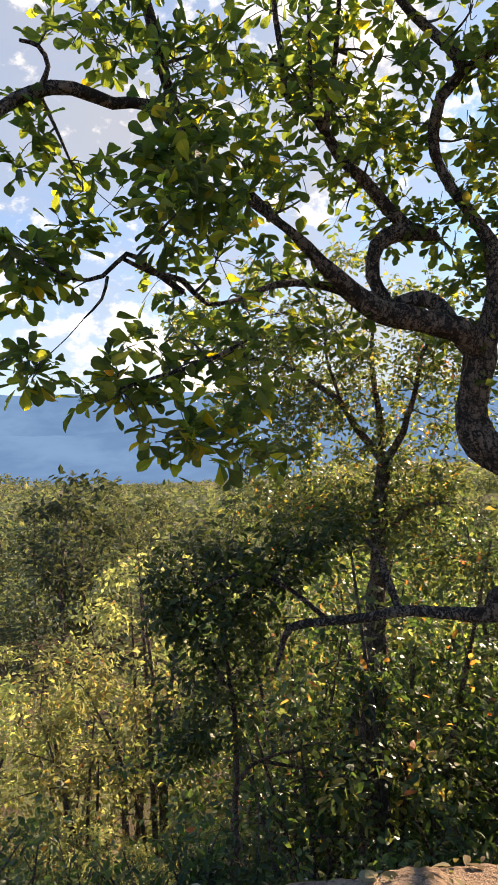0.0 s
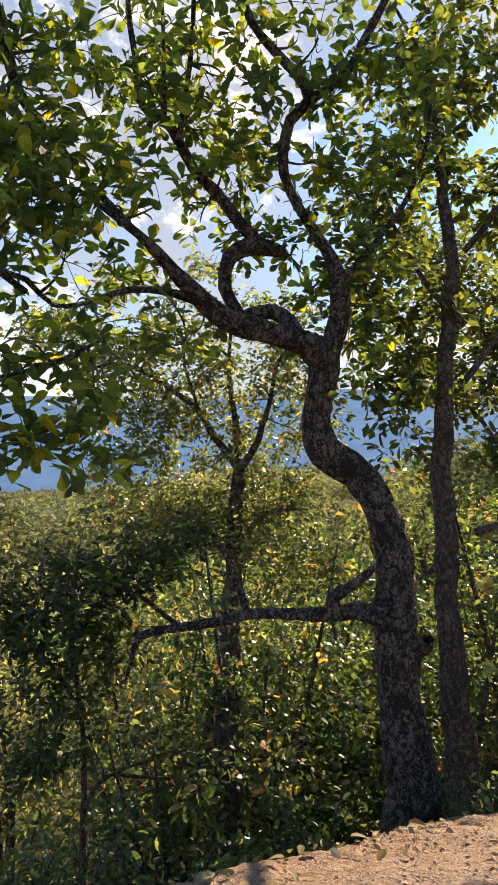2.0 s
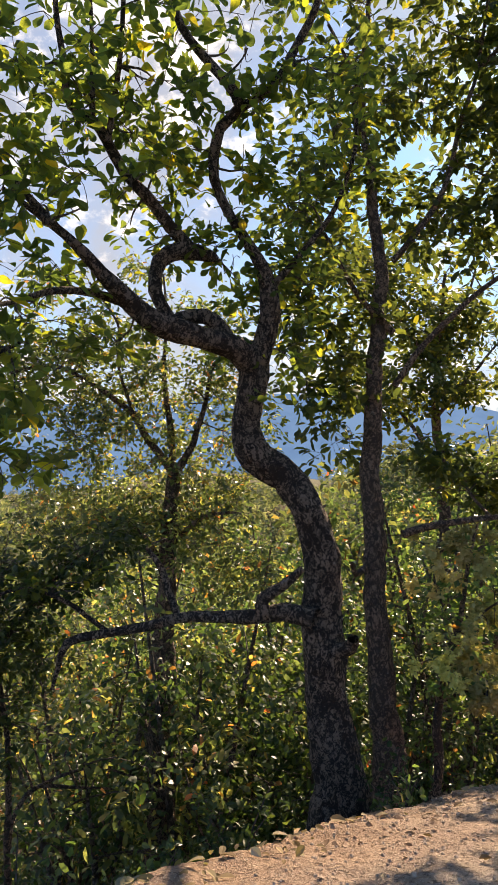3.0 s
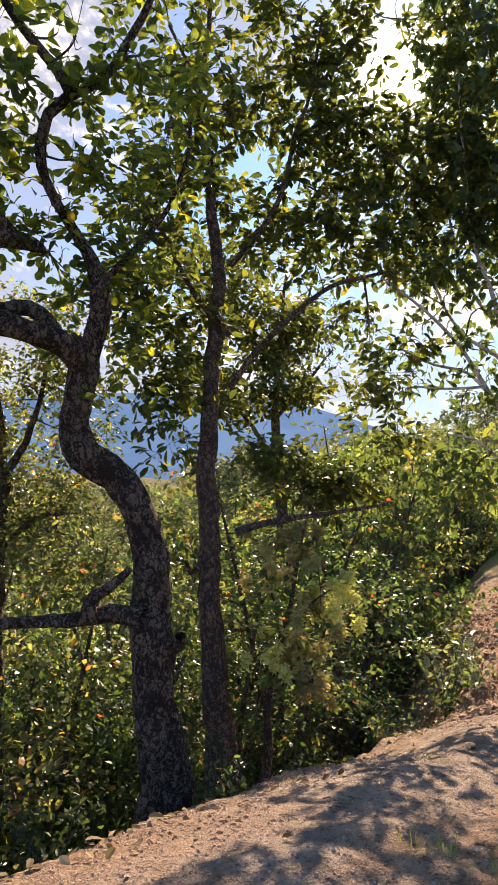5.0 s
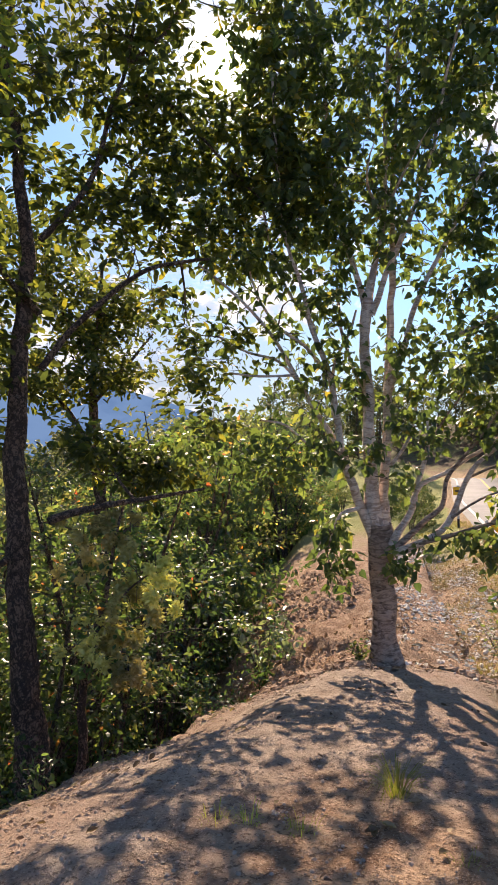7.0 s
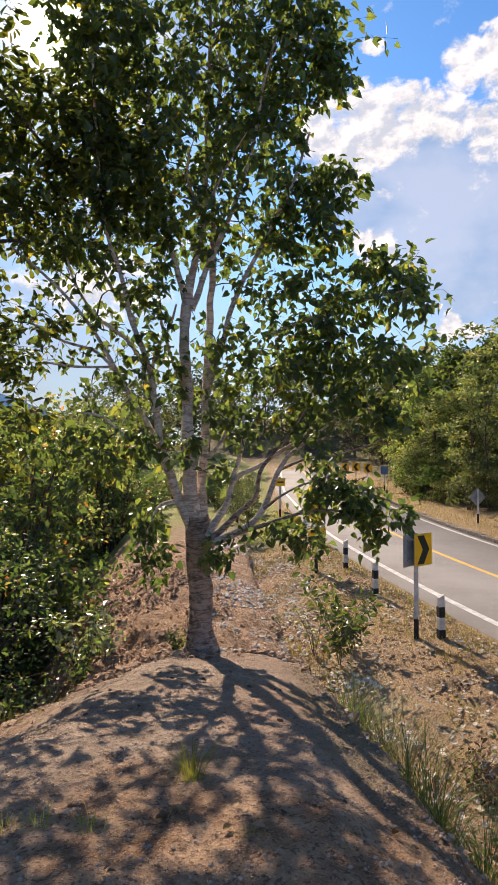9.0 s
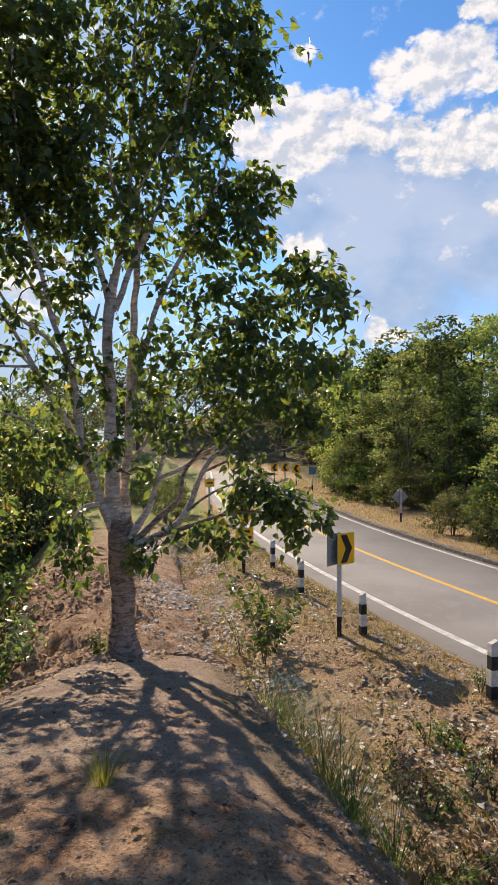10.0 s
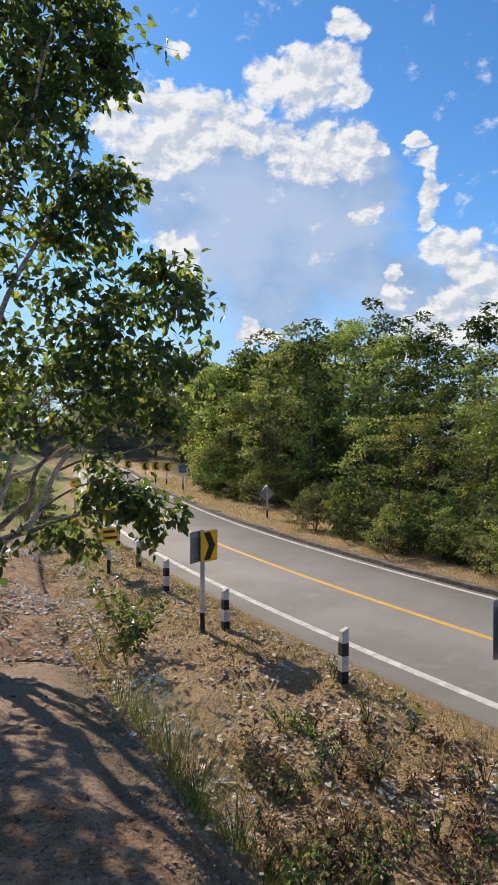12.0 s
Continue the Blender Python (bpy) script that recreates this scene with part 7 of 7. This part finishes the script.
def berm_grass():
    """Long grass arching out of the shaded foot of the berm."""
    rng = np.random.default_rng(33)
    for i in range(24):
        u = rng.uniform(2.9, 6.6)
        v = -1.2 - rng.uniform(0.05, 0.55)
        x, y = 0.925 * u - 0.38 * v, 0.38 * u + 0.925 * v
        straw = i % 6 == 0 and u > 4.2
        grass_tuft(x, y, 330 + i, rng.uniform(0.25, 0.5), 46, STRAW if straw else GRASS, "arching tuft of straw-coloured grass below the berm" if straw else "arching tuft of long green grass below the berm", 0.07, 2.3)


berm_grass()


def scatter(name, label, category, pts, shape, mat, lo, hi, seed, lift=0.012, flat=0.35):
    """Uncountable litter as one object, lying on the ground."""
    rng = np.random.default_rng(seed)
    x, y = pts
    at = np.stack([x, y, land(x, y) + lift], -1)
    axes = leaf_frames(rng, at, lo + (hi - lo) * rng.random(len(at)) ** 1.6, 0.0, 2.6)
    a, b, c = axes
    me = leaf_mesh(name, shape, at, (a * (1, 1, flat), b, c), mat)
    return tagged(new(name, me), label, category, kind="stuff")


PEBBLE = (np.array([(0.5, 0, 0), (0.16, 0.42, 0), (-0.42, 0.3, 0), (-0.45, -0.25, 0), (0.1, -0.45, 0), (0.1, 0.05, 0.3), (-0.15, -0.05, 0.26), (0, 0, -0.2)]),
          np.array([(0, 1, 5), (1, 2, 6), (1, 6, 5), (2, 3, 6), (3, 4, 6), (4, 5, 6), (4, 0, 5), (1, 0, 7), (3, 2, 7)]))


def plan_points(seed, n, u0, u1, v0, v1, keep=None):
    rng = np.random.default_rng(seed)
    u, v = rng.uniform(u0, u1, n), rng.uniform(v0, v1, n)
    x, y = 0.925 * u - 0.38 * v, 0.38 * u + 0.925 * v
    ok = rough(x, y, 0.8, seed) > -0.12 + 0.2 * rng.random(n)
    off = road_offset(x, y)
    ok &= (off < NEAR_EDGE - 0.1)
    if keep is not None:
        ok &= keep(u, v, off, rng)
    return x[ok], y[ok]


scatter("dead_leaves", "bleached dead leaves and chips strewn on the verge", "leaf litter", plan_points(1, 7000, 4, 22, -5.4, -1.2), LEAF_ROUND, PALE, 0.045, 0.13, 1, 0.025, 0.2)
scatter("dead_leaves", "brown dead leaves strewn below the berm", "leaf litter", plan_points(2, 12000, 1.0, 20, -5.4, -1.1), LEAF_LONG, DEAD, 0.03, 0.10, 2, 0.02, 0.9)
scatter("dead_leaves", "brown dead leaves along the edge of the slope", "leaf litter", plan_points(3, 5000, -1, 9, 0.9, 6.0, lambda u, v, o, g: v > 1.25 + 0.5 * g.random(len(u))), LEAF_ROUND, DEAD, 0.03, 0.075, 3, 0.012, 0.5)
scatter("dead_leaves", "few dead leaves on the bare sand of the berm", "leaf litter", plan_points(4, 260, 1.0, 7.0, -1.1, 1.6), LEAF_ROUND, DEAD, 0.03, 0.06, 4, 0.012, 0.6)
scatter("stones", "pale broken stones spilled along the ditch and path", "stones", plan_points(5, 5200, 6.9, 20, -2.6, 0.2), PEBBLE, STONE, 0.025, 0.12, 5, 0.008, 0.6)
scatter("dead_leaves", "dark dead leaves drifted over the bank below the pale tree", "leaf litter", plan_points(15, 4200, 6.6, 15, -0.6, 3.6), LEAF_ROUND, DEAD, 0.04, 0.10, 15, 0.02, 0.8)
scatter("clods", "dark broken earth and stones along the end of the berm", "earth", plan_points(16, 2600, 6.7, 7.5, -1.2, 1.0, lambda u, v, o, g: abs(u - 7.05 + 0.18 * np.sin(2.3 * v)) < 0.10 + 0.15 * g.random(len(u))), PEBBLE, CLOD, 0.03, 0.16, 16, 0.01, 0.9)
scatter("stones", "earth clods and stones on the bank beyond the berm", "stones", plan_points(6, 9000, 6.4, 16, -0.2, 4.0), PEBBLE, CLOD, 0.02, 0.12, 6, 0.006, 0.8)
scatter("dead_leaves", "pale dead leaves on the path beyond the pale tree", "leaf litter", plan_points(13, 1500, 7.2, 13, -1.3, 0.2), LEAF_ROUND, PALE, 0.04, 0.11, 13, 0.02, 0.2)
scatter("clods", "crumbled brown soil over the verge", "earth", plan_points(9, 7000, 5, 20, -5.2, -1.2), PEBBLE, CLOD, 0.02, 0.085, 9, 0.004)
scatter("pebbles", "small pebbles on the sand of the berm", "stones", plan_points(7, 9000, 0.8, 7.2, -1.2, 2.2), PEBBLE, LUMP, 0.005, 0.024, 7, 0.004)


def verge_grass():
    """Short dry grass over the verges, one sheet of blades."""
    rng = np.random.default_rng(90)
    u, v = rng.uniform(2, 30, 60000), rng.uniform(-7, -1.3, 60000)
    x, y = 0.925 * u - 0.38 * v, 0.38 * u + 0.925 * v
    off = road_offset(x, y)
    k = rng.integers(20, 170, 26000)
    o = FAR_EDGE + 0.3 + rng.random(26000) ** 1.4 * 2.2
    j = rng.random(26000) - 0.5
    fx, fy = ROAD_X[k] + ROAD_NX[k] * o - ROAD_NY[k] * j * 0.5, ROAD_Y[k] + ROAD_NY[k] * o + ROAD_NX[k] * j * 0.5
    ok = (off < NEAR_EDGE - 0.02) & (rough(x, y, 0.6, 91) + 0.25 * np.exp(-((NEAR_EDGE - off) / 0.8) ** 2) > -0.02 + 0.1 * rng.random(len(x)))
    x, y = np.concatenate([x[ok], fx]), np.concatenate([y[ok], fy])
    n = len(x)
    base = np.stack([x, y, land(x, y) - 0.01], -1)
    a = rng.random(n) * 2 * np.pi
    out = np.stack([np.cos(a), np.sin(a), 0 * a], -1)
    side = np.stack([-np.sin(a), np.cos(a), 0 * a], -1) * (0.004 + 0.005 * rng.random(n))[:, None]
    h = (0.04 + 0.11 * rng.random(n) ** 2)[:, None]
    tip = base + out * h * 0.9 * rng.random((n, 1)) + (0, 0, 1) * h
    verts = np.stack([base - side, base + side, tip], 1).reshape(-1, 3)
    tagged(new("verge_grass", mesh_of("verge_grass", verts, np.arange(3 * n).reshape(-1, 3), STRAW, smooth=False)), "short dry straw-coloured grass on the road verges", "grass", kind="stuff")


verge_grass()


def weed(x, y, seed, tall, leaf, size, count, label):
    """A low leafy weed: thin stalks with leaves along them."""
    rng = np.random.default_rng(seed)
    root = thing("weed", pose(x, y, land_z(x, y)), label, "weed", "weeds on the verge")
    at = []
    for i in range(5):
        a, h = rng.random() * 6.28, tall * (0.6 + 0.4 * rng.random())
        line = curve_points([(0, 0, -0.05, 0.006), (0.15 * tall * np.cos(a), 0.15 * tall * np.sin(a), h * 0.5, 0.005), (0.4 * tall * np.cos(a + 0.4), 0.4 * tall * np.sin(a + 0.4), h, 0.002)], 0.06)
        v, f = tube(line, 5)
        child("stalk", mesh_of("stalk", v, f, TWIG), root)
        pick = line[rng.integers(len(line) // 4, len(line), count // 5), :3]
        at.append(pick + rng.normal(size=pick.shape) * 0.07 * tall ** 0.5)
    at = np.vstack(at)
    axes = leaf_frames(rng, at, size * (0.5 + 0.7 * rng.random(len(at))), 0.3)
    tagged(child("leaves", leaf_mesh("leaves", LEAF_ROUND, at, axes, leaf), root), kind="stuff")


weed(10.34, 1.83, 400, 1.50, LEAF_HEART, 0.13, 300, "leafy sapling with drooping green leaves beside the ditch")
weed(11.08, 1.79, 401, 1.10, LEAF_HEART, 0.12, 200, "leafy sapling with drooping green leaves beside the ditch")
weed(10.90, 2.39, 402, 0.90, LEAF_AUTUMN, 0.07, 90, "thin wilting sapling beside the ditch")
weed(7.86, -0.81, 403, 0.24, LEAF_SHRUB, 0.06, 70, "low green weed in dry leaf litter")
weed(6.69, -0.29, 404, 0.41, DEAD, 0.06, 70, "withered brown weed in dry leaf litter")
weed(7.40, -2.35, 405, 0.27, DEAD, 0.06, 70, "withered brown weed in dry leaf litter")
weed(7.84, -0.60, 406, 0.44, LEAF_SHRUB, 0.06, 70, "low green weed in dry leaf litter")
weed(5.30, -1.93, 407, 0.25, DEAD, 0.06, 70, "withered brown weed in dry leaf litter")
weed(5.69, -0.87, 408, 0.42, DEAD, 0.06, 70, "withered brown weed in dry leaf litter")
weed(6.46, -2.39, 409, 0.37, DEAD, 0.06, 70, "withered brown weed in dry leaf litter")
weed(7.56, -1.61, 410, 0.22, DEAD, 0.06, 70, "withered brown weed in dry leaf litter")
weed(5.18, -2.11, 411, 0.28, DEAD, 0.06, 70, "withered brown weed in dry leaf litter")
weed(5.87, -2.28, 412, 0.42, DEAD, 0.06, 70, "withered brown weed in dry leaf litter")
weed(6.68, -1.47, 413, 0.31, DEAD, 0.06, 70, "withered brown weed in dry leaf litter")
weed(7.03, -0.55, 414, 0.21, DEAD, 0.06, 70, "withered brown weed in dry leaf litter")
weed(5.67, -0.26, 415, 0.34, LEAF_SHRUB, 0.06, 70, "low green weed in dry leaf litter")
weed(6.92, -1.41, 416, 0.25, DEAD, 0.06, 70, "withered brown weed in dry leaf litter")
weed(7.45, -1.31, 417, 0.27, DEAD, 0.06, 70, "withered brown weed in dry leaf litter")
weed(5.40, -0.94, 418, 0.35, LEAF_SHRUB, 0.06, 70, "low green weed in dry leaf litter")
weed(6.42, -2.44, 419, 0.26, LEAF_SHRUB, 0.06, 70, "low green weed in dry leaf litter")
weed(5.75, -1.91, 420, 0.29, LEAF_SHRUB, 0.06, 70, "low green weed in dry leaf litter")
weed(6.51, -0.59, 421, 0.38, LEAF_SHRUB, 0.06, 70, "low green weed in dry leaf litter")
weed(5.00, -1.98, 422, 0.45, DEAD, 0.06, 70, "withered brown weed in dry leaf litter")
weed(7.08, -0.15, 423, 0.40, DEAD, 0.06, 70, "withered brown weed in dry leaf litter")
weed(4.99, -1.01, 424, 0.41, DEAD, 0.06, 70, "withered brown weed in dry leaf litter")
weed(7.48, -0.96, 425, 0.24, LEAF_SHRUB, 0.06, 70, "low green weed in dry leaf litter")
weed(4.95, -0.95, 426, 0.20, LEAF_SHRUB, 0.06, 70, "low green weed in dry leaf litter")
weed(7.55, -0.21, 427, 0.29, DEAD, 0.06, 70, "withered brown weed in dry leaf litter")
weed(7.89, -0.98, 428, 0.31, DEAD, 0.06, 70, "withered brown weed in dry leaf litter")
weed(8.06, -0.72, 429, 0.24, LEAF_SHRUB, 0.06, 70, "low green weed in dry leaf litter")
weed(7.70, -2.15, 430, 0.33, LEAF_SHRUB, 0.06, 70, "low green weed in dry leaf litter")
weed(4.88, -0.68, 431, 0.34, LEAF_SHRUB, 0.06, 70, "low green weed in dry leaf litter")
weed(6.72, -2.19, 432, 0.32, DEAD, 0.06, 70, "withered brown weed in dry leaf litter")
weed(6.67, -0.76, 433, 0.31, LEAF_SHRUB, 0.06, 70, "low green weed in dry leaf litter")
weed(5.09, -0.69, 434, 0.33, DEAD, 0.06, 70, "withered brown weed in dry leaf litter")
weed(7.21, -0.18, 435, 0.25, LEAF_SHRUB, 0.06, 70, "low green weed in dry leaf litter")
weed(5.13, -0.66, 436, 0.21, LEAF_SHRUB, 0.06, 70, "low green weed in dry leaf litter")
weed(5.89, -2.33, 437, 0.30, DEAD, 0.06, 70, "withered brown weed in dry leaf litter")
weed(5.66, -2.19, 438, 0.39, DEAD, 0.06, 70, "withered brown weed in dry leaf litter")
weed(7.93, -1.63, 439, 0.43, LEAF_SHRUB, 0.06, 70, "low green weed in dry leaf litter")
weed(5.06, -2.00, 440, 0.37, LEAF_SHRUB, 0.06, 70, "low green weed in dry leaf litter")
weed(5.68, -1.97, 441, 0.34, DEAD, 0.06, 70, "withered brown weed in dry leaf litter")
weed(5.57, -1.62, 442, 0.44, LEAF_SHRUB, 0.06, 70, "low green weed in dry leaf litter")
weed(6.50, -2.60, 443, 0.45, DEAD, 0.06, 70, "withered brown weed in dry leaf litter")
weed(6.57, -1.88, 444, 0.23, DEAD, 0.06, 70, "withered brown weed in dry leaf litter")
weed(5.63, -2.34, 445, 0.24, LEAF_SHRUB, 0.06, 70, "low green weed in dry leaf litter")
weed(5.86, -1.64, 446, 0.44, DEAD, 0.06, 70, "withered brown weed in dry leaf litter")
weed(7.15, -0.57, 447, 0.20, DEAD, 0.06, 70, "withered brown weed in dry leaf litter")
weed(6.86, -1.59, 448, 0.40, DEAD, 0.06, 70, "withered brown weed in dry leaf litter")
weed(5.52, -1.36, 449, 0.25, DEAD, 0.06, 70, "withered brown weed in dry leaf litter")
weed(5.96, -1.16, 450, 0.40, DEAD, 0.06, 70, "withered brown weed in dry leaf litter")
weed(5.55, -0.85, 451, 0.21, LEAF_SHRUB, 0.06, 70, "low green weed in dry leaf litter")
weed(5.63, -1.02, 452, 0.36, DEAD, 0.06, 70, "withered brown weed in dry leaf litter")
weed(5.87, -0.44, 453, 0.34, DEAD, 0.06, 70, "withered brown weed in dry leaf litter")
weed(5.01, -0.29, 454, 0.22, DEAD, 0.06, 70, "withered brown weed in dry leaf litter")
weed(5.84, -0.97, 455, 0.28, DEAD, 0.06, 70, "withered brown weed in dry leaf litter")
weed(5.62, -0.56, 456, 0.22, DEAD, 0.06, 70, "withered brown weed in dry leaf litter")
weed(5.37, -0.41, 457, 0.33, DEAD, 0.06, 70, "withered brown weed in dry leaf litter")
weed(4.99, -0.77, 458, 0.22, DEAD, 0.06, 70, "withered brown weed in dry leaf litter")
weed(6.65, -1.56, 459, 0.42, LEAF_SHRUB, 0.06, 70, "low green weed in dry leaf litter")
weed(5.08, -0.76, 460, 0.43, LEAF_SHRUB, 0.06, 70, "low green weed in dry leaf litter")
weed(6.74, -0.50, 461, 0.29, DEAD, 0.06, 70, "withered brown weed in dry leaf litter")
weed(4.93, -0.88, 462, 0.20, DEAD, 0.06, 70, "withered brown weed in dry leaf litter")
weed(5.51, -0.65, 463, 0.39, DEAD, 0.06, 70, "withered brown weed in dry leaf litter")
weed(6.95, -0.99, 464, 0.42, LEAF_SHRUB, 0.06, 70, "low green weed in dry leaf litter")
weed(5.13, -0.69, 465, 0.36, DEAD, 0.06, 70, "withered brown weed in dry leaf litter")
weed(5.41, -1.09, 466, 0.44, LEAF_SHRUB, 0.06, 70, "low green weed in dry leaf litter")
weed(4.91, -0.80, 467, 0.43, LEAF_SHRUB, 0.06, 70, "low green weed in dry leaf litter")
weed(5.41, -1.23, 468, 0.24, LEAF_SHRUB, 0.06, 70, "low green weed in dry leaf litter")
weed(5.89, -1.28, 469, 0.23, DEAD, 0.06, 70, "withered brown weed in dry leaf litter")
weed(6.75, -0.35, 470, 0.25, DEAD, 0.06, 70, "withered brown weed in dry leaf litter")
weed(5.88, -1.45, 471, 0.29, DEAD, 0.06, 70, "withered brown weed in dry leaf litter")
weed(6.91, -1.20, 472, 0.44, LEAF_SHRUB, 0.06, 70, "low green weed in dry leaf litter")
weed(5.31, -0.48, 473, 0.28, LEAF_SHRUB, 0.06, 70, "low green weed in dry leaf litter")
weed(7.09, -0.26, 474, 0.42, DEAD, 0.06, 70, "withered brown weed in dry leaf litter")
weed(5.08, -1.20, 475, 0.24, DEAD, 0.06, 70, "withered brown weed in dry leaf litter")
weed(5.62, -1.00, 476, 0.44, DEAD, 0.06, 70, "withered brown weed in dry leaf litter")
weed(4.84, -1.11, 477, 0.37, LEAF_SHRUB, 0.06, 70, "low green weed in dry leaf litter")
weed(5.18, -1.06, 478, 0.42, DEAD, 0.06, 70, "withered brown weed in dry leaf litter")
weed(4.88, -0.61, 479, 0.36, LEAF_SHRUB, 0.06, 70, "low green weed in dry leaf litter")
weed(5.25, -1.34, 480, 0.26, LEAF_SHRUB, 0.06, 70, "low green weed in dry leaf litter")
weed(8.04, 5.15, 478, 1.59, LEAF_SHEEN, 0.15, 70, "broad-leaved sapling with pale shining leaves on the bank")
weed(8.42, 5.39, 481, 0.50, LEAF_SHEEN, 0.13, 50, "broad-leaved sapling with pale shining leaves on the bank")
weed(8.10, 4.76, 482, 0.50, LEAF_SHEEN, 0.13, 50, "broad-leaved sapling with pale shining leaves on the bank")
weed(9.00, 5.70, 483, 0.50, LEAF_SHEEN, 0.13, 50, "broad-leaved sapling with pale shining leaves on the bank")
weed(9.50, 5.70, 484, 0.50, LEAF_SHEEN, 0.13, 50, "broad-leaved sapling with pale shining leaves on the bank")
weed(10.13, 6.40, 485, 0.50, LEAF_SHRUB, 0.13, 50, "broad-leaved sapling with pale shining leaves on the bank")
weed(8.56, 5.58, 486, 0.50, LEAF_SHRUB, 0.13, 50, "broad-leaved sapling with pale shining leaves on the bank")
weed(8.60, 5.25, 487, 0.50, LEAF_SHRUB, 0.13, 50, "broad-leaved sapling with pale shining leaves on the bank")
weed(7.76, 4.95, 488, 0.50, LEAF_SHRUB, 0.13, 50, "broad-leaved sapling with pale shining leaves on the bank")
weed(9.78, 6.02, 489, 0.50, LEAF_SHRUB, 0.13, 50, "broad-leaved sapling with pale shining leaves on the bank")
weed(6.36, 2.82, 490, 0.25, LEAF_SHRUB, 0.05, 120, "small green weed at the foot of the pale tree")
weed(9.19, -1.36, 491, 0.40, LEAF_SHRUB, 0.05, 90, "yellow-green weed leaning on a guide post")
weed(1.56, 3.63, 492, 0.22, LEAF_SHRUB, 0.05, 70, "small green weed at the edge of the slope")
weed(2.36, 3.03, 493, 0.22, LEAF_SHRUB, 0.05, 70, "small green weed at the edge of the slope")
weed(2.19, 3.55, 494, 0.22, LEAF_SHRUB, 0.05, 70, "small green weed at the edge of the slope")
weed(1.73, 3.95, 495, 0.22, LEAF_SHRUB, 0.05, 70, "small green weed at the edge of the slope")
weed(1.70, 3.55, 496, 0.22, LEAF_SHRUB, 0.05, 70, "small green weed at the edge of the slope")
weed(2.32, 3.15, 497, 0.22, LEAF_SHRUB, 0.05, 70, "small green weed at the edge of the slope")
weed(1.79, 3.92, 498, 0.22, LEAF_SHRUB, 0.05, 70, "small green weed at the edge of the slope")

scatter("clods", "crumbled earth clods along the eroded edge of the berm", "earth", plan_points(8, 1500, 2.2, 7.6, 0.9, 2.5, lambda u, v, o, g: v > 1.1 + 0.6 * g.random(len(u))), PEBBLE, CLOD, 0.012, 0.055, 8, 0.003)


def dry_leaf(x, y, seed, size):
    """One curled dead leaf lying on the sand."""
    rng = np.random.default_rng(seed)
    n, k = 9, 5
    s, t = np.meshgrid(np.linspace(0, 1, n), np.linspace(-1, 1, k), indexing="ij")
    w = 0.30 * np.sin(np.pi * np.clip(s, 0.02, 0.98)) ** 0.7
    curl = rng.uniform(0.5, 1.1)
    vx, vy = s - 0.5, w * np.sin(t * curl) / curl
    vz = w * (1 - np.cos(t * curl)) / curl * 1.6 + 0.14 * (s - 0.5) ** 2 + 0.02 * rng.normal(size=s.shape)
    verts = np.stack([vx, vy, vz], -1).reshape(-1, 3) * size
    faces = [(i * k + j, i * k + j + 1, (i + 1) * k + j + 1, (i + 1) * k + j) for i in range(n - 1) for j in range(k - 1)]
    ob = new("dry_leaf", mesh_of("dry_leaf", verts, faces, DRY))
    ob.matrix_world = pose(x, y, land_z(x, y) + 0.012, rng.uniform(-12, 12), rng.uniform(-12, 12), rng.uniform(0, 360))
    tagged(ob, "curled brown dead leaf lying on the sand", "leaf", "dead leaves on the berm")


dry_leaf(2.29, 0.90, 600, 0.068)
dry_leaf(2.22, 0.93, 601, 0.056)
dry_leaf(3.07, 2.12, 602, 0.043)
dry_leaf(2.26, 1.36, 603, 0.037)
dry_leaf(2.56, 0.89, 604, 0.056)
dry_leaf(2.39, 0.70, 605, 0.043)
dry_leaf(1.71, 1.83, 606, 0.050)
dry_leaf(2.22, 0.93, 607, 0.062)
dry_leaf(2.21, 0.67, 608, 0.050)
dry_leaf(2.26, 0.57, 609, 0.050)
dry_leaf(4.23, 1.03, 610, 0.056)
dry_leaf(2.53, -0.14, 611, 0.037)
dry_leaf(3.37, 0.31, 612, 0.031)
dry_leaf(1.28, 2.43, 613, 0.043)
dry_leaf(1.42, 2.42, 614, 0.043)
dry_leaf(1.74, 2.16, 615, 0.037)
dry_leaf(3.11, 2.11, 616, 0.050)


def edge_growth():
    rng = np.random.default_rng(95)
    for i in range(26):
        u = rng.uniform(0.2, 2.5) if i < 20 else rng.uniform(3.2, 5.5)
        v = float(np.interp(u, [0, 1, 1.5, 2, 2.5, 3.6, 5], [2.7, 2.36, 2.03, 1.85, 1.91, 1.85, 1.42])) + rng.uniform(0.25, 0.6)
        x, y = 0.925 * u - 0.38 * v, 0.38 * u + 0.925 * v
        weed(x, y, 700 + i, rng.uniform(0.28, 0.5), LEAF_DARK if i % 3 == 0 else LEAF_SHRUB, 0.042, 220, "low dark green leafy weed under the edge of the berm")


edge_growth()
scatter("dead_leaves", "curled tan leaves caught along the edge of the berm", "leaf litter", plan_points(12, 1500, 1.2, 6.5, 0.7, 2.4, lambda u, v, o, g: abs(v - np.interp(u, [1, 1.5, 2, 2.5, 3, 3.6, 5], [2.3, 1.98, 1.8, 1.86, 1.87, 1.8, 1.38])) < 0.05 + 0.17 * g.random(len(u))), LEAF_ROUND, DRY, 0.03, 0.085, 12, 0.012, 0.8)
scatter("clods", "dark gravelly crumbs along the shaded foot of the berm", "earth", plan_points(14, 2400, 1.5, 7.5, -1.75, -0.95), PEBBLE, CLOD, 0.008, 0.036, 14, 0.002)
